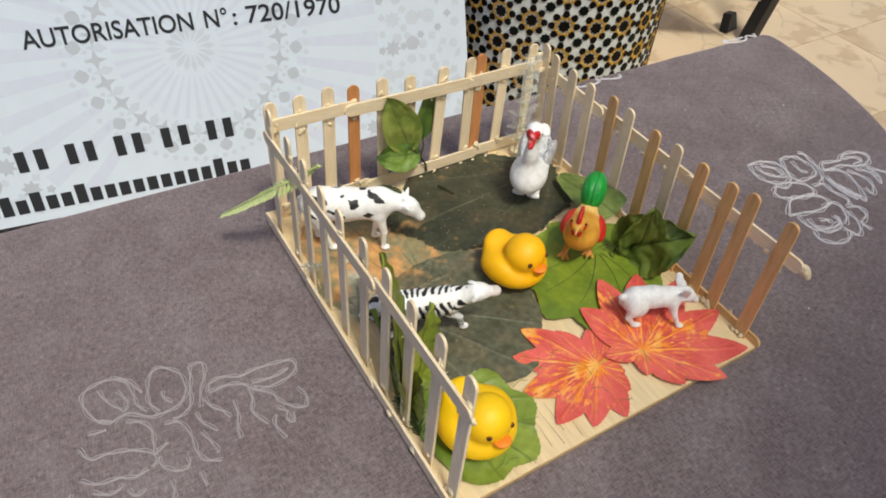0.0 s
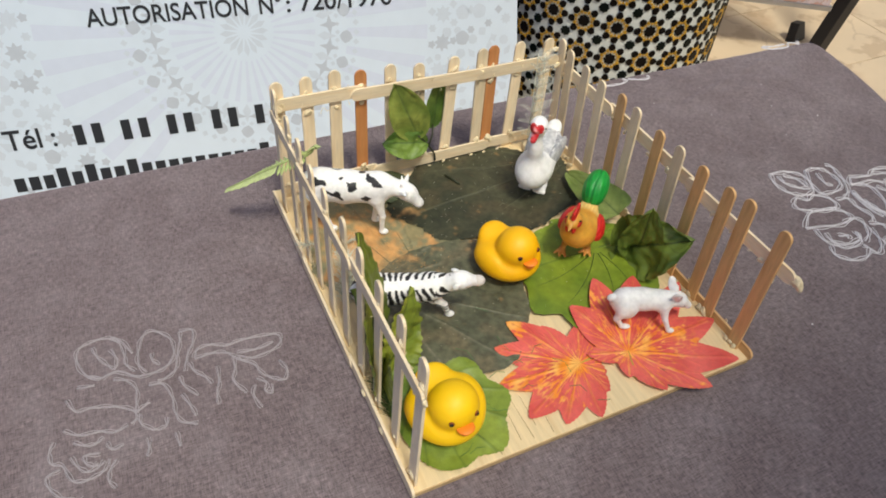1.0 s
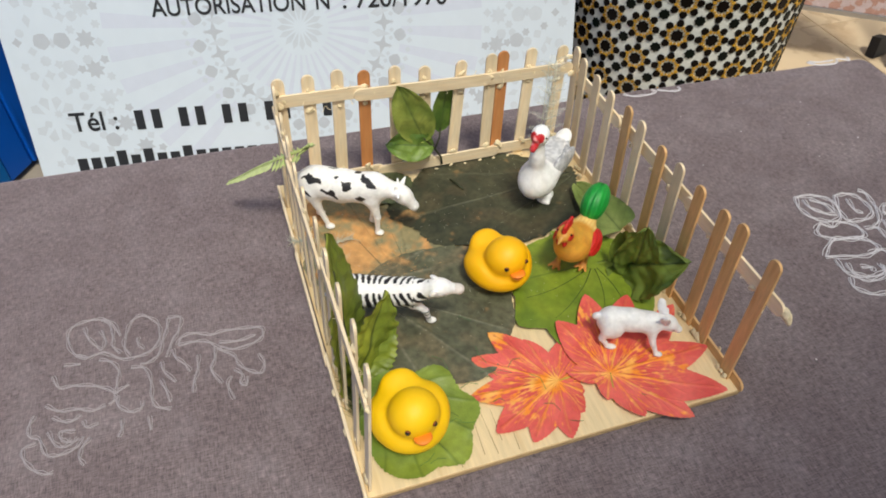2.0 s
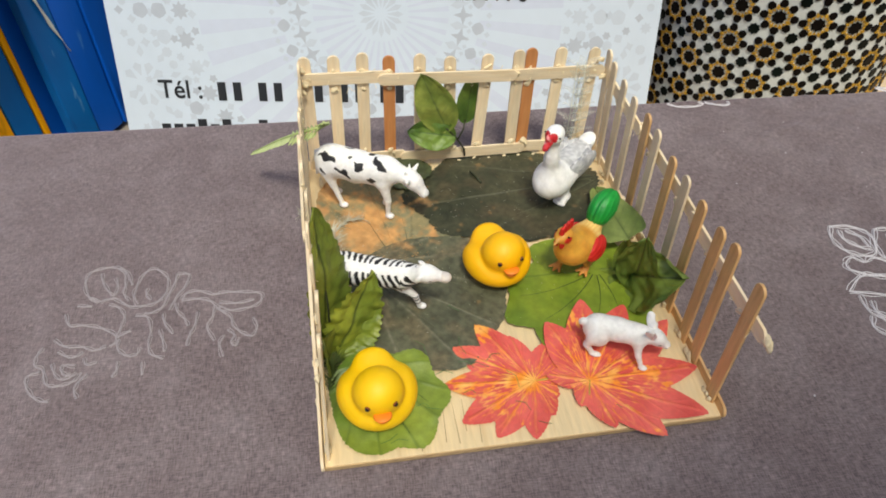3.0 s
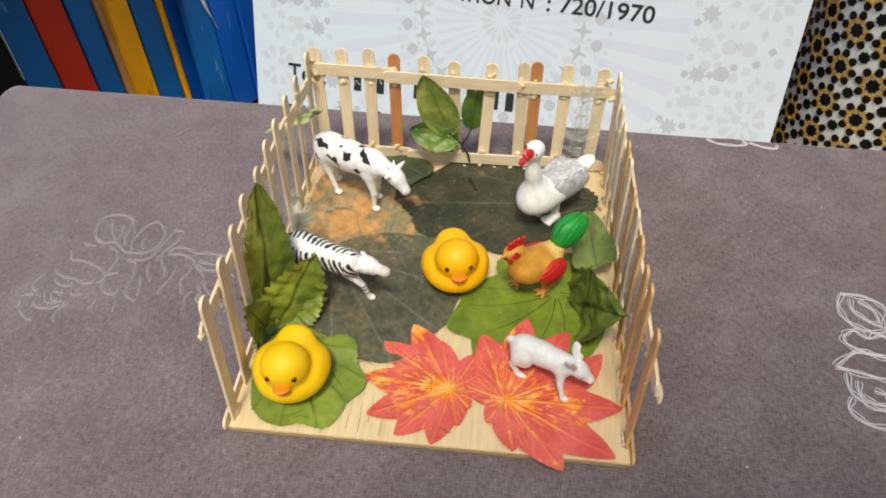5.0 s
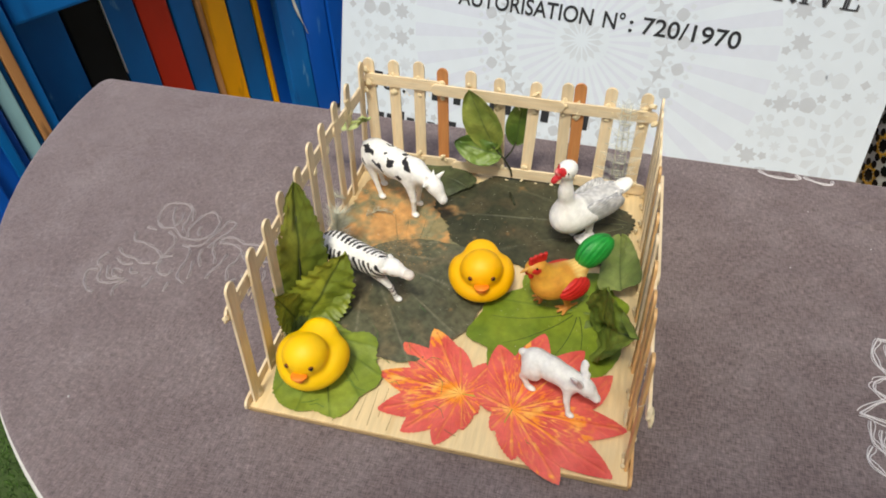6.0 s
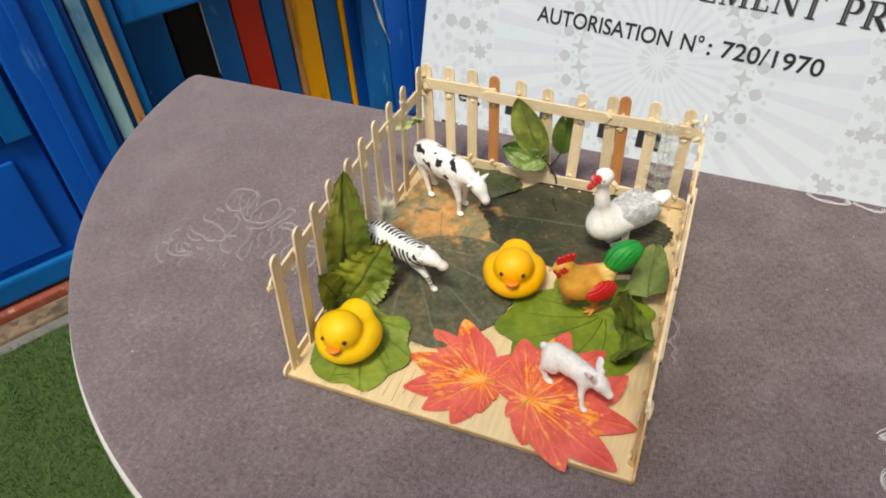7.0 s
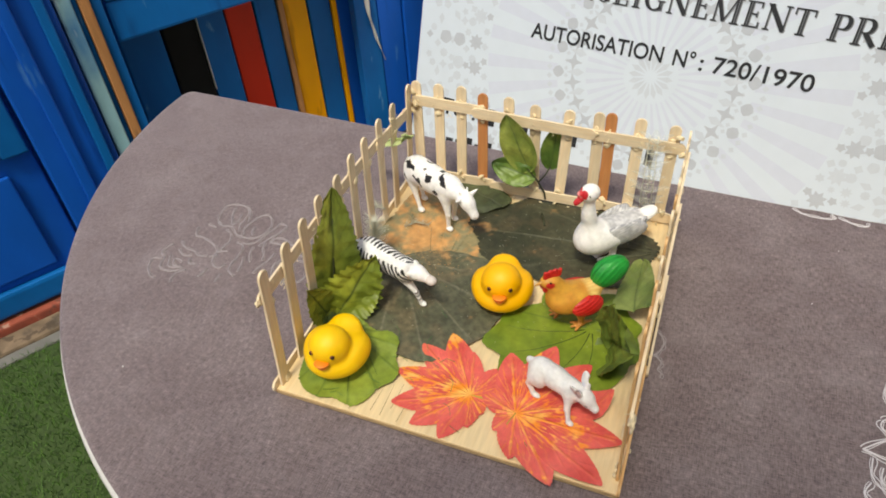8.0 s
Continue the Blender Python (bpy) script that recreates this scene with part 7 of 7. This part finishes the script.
    km, kv, _ = beak.mesh("beak", 0.0005)
    paint_on(km, np.tile(lin(206, 150, 70), (len(kv), 1)))
    part("beak", km, TOY, ob, "", turned)
    for side in (1, -1):
        w = Clay().ball((-0.0034, side * 0.0112, 0.0262), (0.0122, 0.0052, 0.0092), (side * 18, -14, side * 4), 0.001)
        wm2, wv2, _ = w.mesh("rooster_wing", 0.0007, lambda g, f: f + 0.0003 * np.sin(g[..., 2] * 2200 + g[..., 0] * 700))
        paint_on(wm2, mixc(red_a, red_b, 0.5 + 0.4 * np.sin(wv2[:, 2] * 2200 + wv2[:, 0] * 700)))
        part("wing", wm2, TOY, ob, "red wing")
        step = 0.0020 - 0.0040 * side
        leg = Clay().limb((step * 0.6, side * 0.0060, 0.0180), (step, side * 0.0085, 0.0030), 0.0042, 0.0018, 0.002)
        for a in (-35, 0, 35, 180):
            leg.limb((step, side * 0.0085, 0.0022), (step + 0.0072 * math.cos(radians(a)), side * 0.0085 + 0.0072 * math.sin(radians(a)), 0.0013), 0.0017, 0.0010, 0.0014)
        lm, lv, _ = leg.mesh("rooster_leg", 0.0006)
        paint_on(lm, mixc(lin(216, 150, 70), lin(190, 120, 50), 0.5 + noise_at(lv, 200, 3)))
        part("leg", lm, TOY, ob)
        part("eye", bead(0.0009, 0.7), EYE, ob, "", turned @ pose(0.0205, side * 0.0050, 0.0508))
    return ob


rooster(pose(0.1990, 0.1374, Z0 + 0.0062, 0, 0, -139) @ Matrix.Diagonal((1.21, 1.06, 0.94, 1)))


# white rabbit
def rabbit(m):
    ob = thing("toy_rabbit", "white plastic toy rabbit with head low on a red leaf", "toy animal", m)
    c = Clay()
    c.ball((-0.0195, 0, 0.0180), (0.0110, 0.0090, 0.0108), (0, 18, 0), 0.005)
    c.ball((-0.0050, 0, 0.0202), (0.0155, 0.0086, 0.0092), (0, 4, 0), 0.005)
    c.ball((0.0110, 0, 0.0190), (0.0104, 0.0076, 0.0086), (0, 18, 0), 0.005)
    c.limb((0.0155, 0, 0.0215), (0.0225, 0, 0.0215), 0.0052, 0.0048, 0.003)
    c.ball((0.0248, 0, 0.0205), (0.0074, 0.0056, 0.0058), (0, 28, 0), 0.003)
    c.limb((0.0275, 0, 0.0185), (0.0335, 0, 0.0148), 0.0042, 0.0030, 0.002)
    c.ball((-0.0305, 0, 0.0215), (0.0040, 0.0026, 0.0030), (0, -20, 0), 0.0015)
    for side in (1, -1):
        c.limb((0.0120, side * 0.0040, 0.0170), (0.0165 + 0.002 * side, side * 0.0085, 0.0080), 0.0044, 0.0025, 0.003)
        c.limb((0.0165 + 0.002 * side, side * 0.0085, 0.0080), (0.0205 + 0.002 * side, side * 0.0115, 0.0004), 0.0024, 0.0018, 0.001)
        c.ball((0.0222 + 0.002 * side, side * 0.0118, -0.0006), (0.0038, 0.0023, 0.0018), blend=0.001)
        c.ball((-0.0180, side * 0.0068, 0.0155), (0.0088, 0.0042, 0.0082), (0, 30, 0), 0.0014)
        c.limb((-0.0215, side * 0.0070, 0.0140), (-0.0245, side * 0.0076, 0.0070), 0.0042, 0.0026, 0.002)
        c.limb((-0.0245, side * 0.0076, 0.0070), (-0.0195, side * 0.0085, 0.0004), 0.0024, 0.0020, 0.0015)
        c.ball((-0.0165, side * 0.0088, -0.0004), (0.0050, 0.0024, 0.0018), blend=0.001)
    me, v, tone = c.mesh("rabbit_body", 0.00065)
    col = np.tile(WHITE, (len(v), 1)) * (0.88 + 0.05 * noise_at(v, 200, 3)[:, None])
    for side in (1, -1):
        d = np.linalg.norm((v - np.array((0.0275, side * 0.0045, 0.0185))) / np.array((1.8, 1, 0.7)), axis=1)
        col[d < 0.0011] = GREYISH * 0.4
    col[np.linalg.norm(v - np.array((0.0345, 0, 0.0140)), axis=1) < 0.0018] = np.array(lin(186, 150, 150))
    paint_on(me, col)
    part("body", me, TOY, ob)
    for side in (1, -1):
        ear = Clay().ball((0.0188, side * 0.0058, 0.0290), (0.0040, 0.0016, 0.0080), (side * -28, -22, side * 12), 0.001).limb((0.0215, side * 0.0032, 0.0235), (0.0205, side * 0.0045, 0.0275), 0.0022, 0.0020, 0.002)
        em, ev, _ = ear.mesh("rabbit_ear", 0.0005, lambda g, f: np.maximum(f, 0.0018 - np.linalg.norm((g - np.array((0.0218, side * 0.0074, 0.0296))) / np.array((1, 1, 4.2)), axis=-1)))
        hollow = np.linalg.norm((ev - np.array((0.0218, side * 0.0074, 0.0296))) / np.array((1, 1, 4.2)), axis=1)
        paint_on(em, mixc(lin(196, 176, 174), lin(228, 226, 226), np.clip((hollow - 0.0018) * 1400, 0, 1)))
        part("ear", em, TOY, ob)
    return ob


rabbit(pose(0.2075, 0.0575, Z0 + 0.0056, 0, 0, -23) @ Matrix.Diagonal((0.9, 1, 1, 1)))

# ---- floor tiles, with fine dark joints ----
TILE = 0.40
tile_me = bpy.data.meshes.new("floor_tile")
tb = box((0.0015, 0.0015, FLOOR - 0.004), (TILE - 0.0015, TILE - 0.0015, FLOOR), 0.0012, 1)
tb.to_mesh(tile_me)
tb.free()
tile_me.materials.append(MARBLE)
for i in range(9):
    for j in range(9):
        part("floor_tile", tile_me, None, floor_base, m=pose(0.3 + i * TILE, -0.9 + j * TILE, 0, 0, 0, 0))
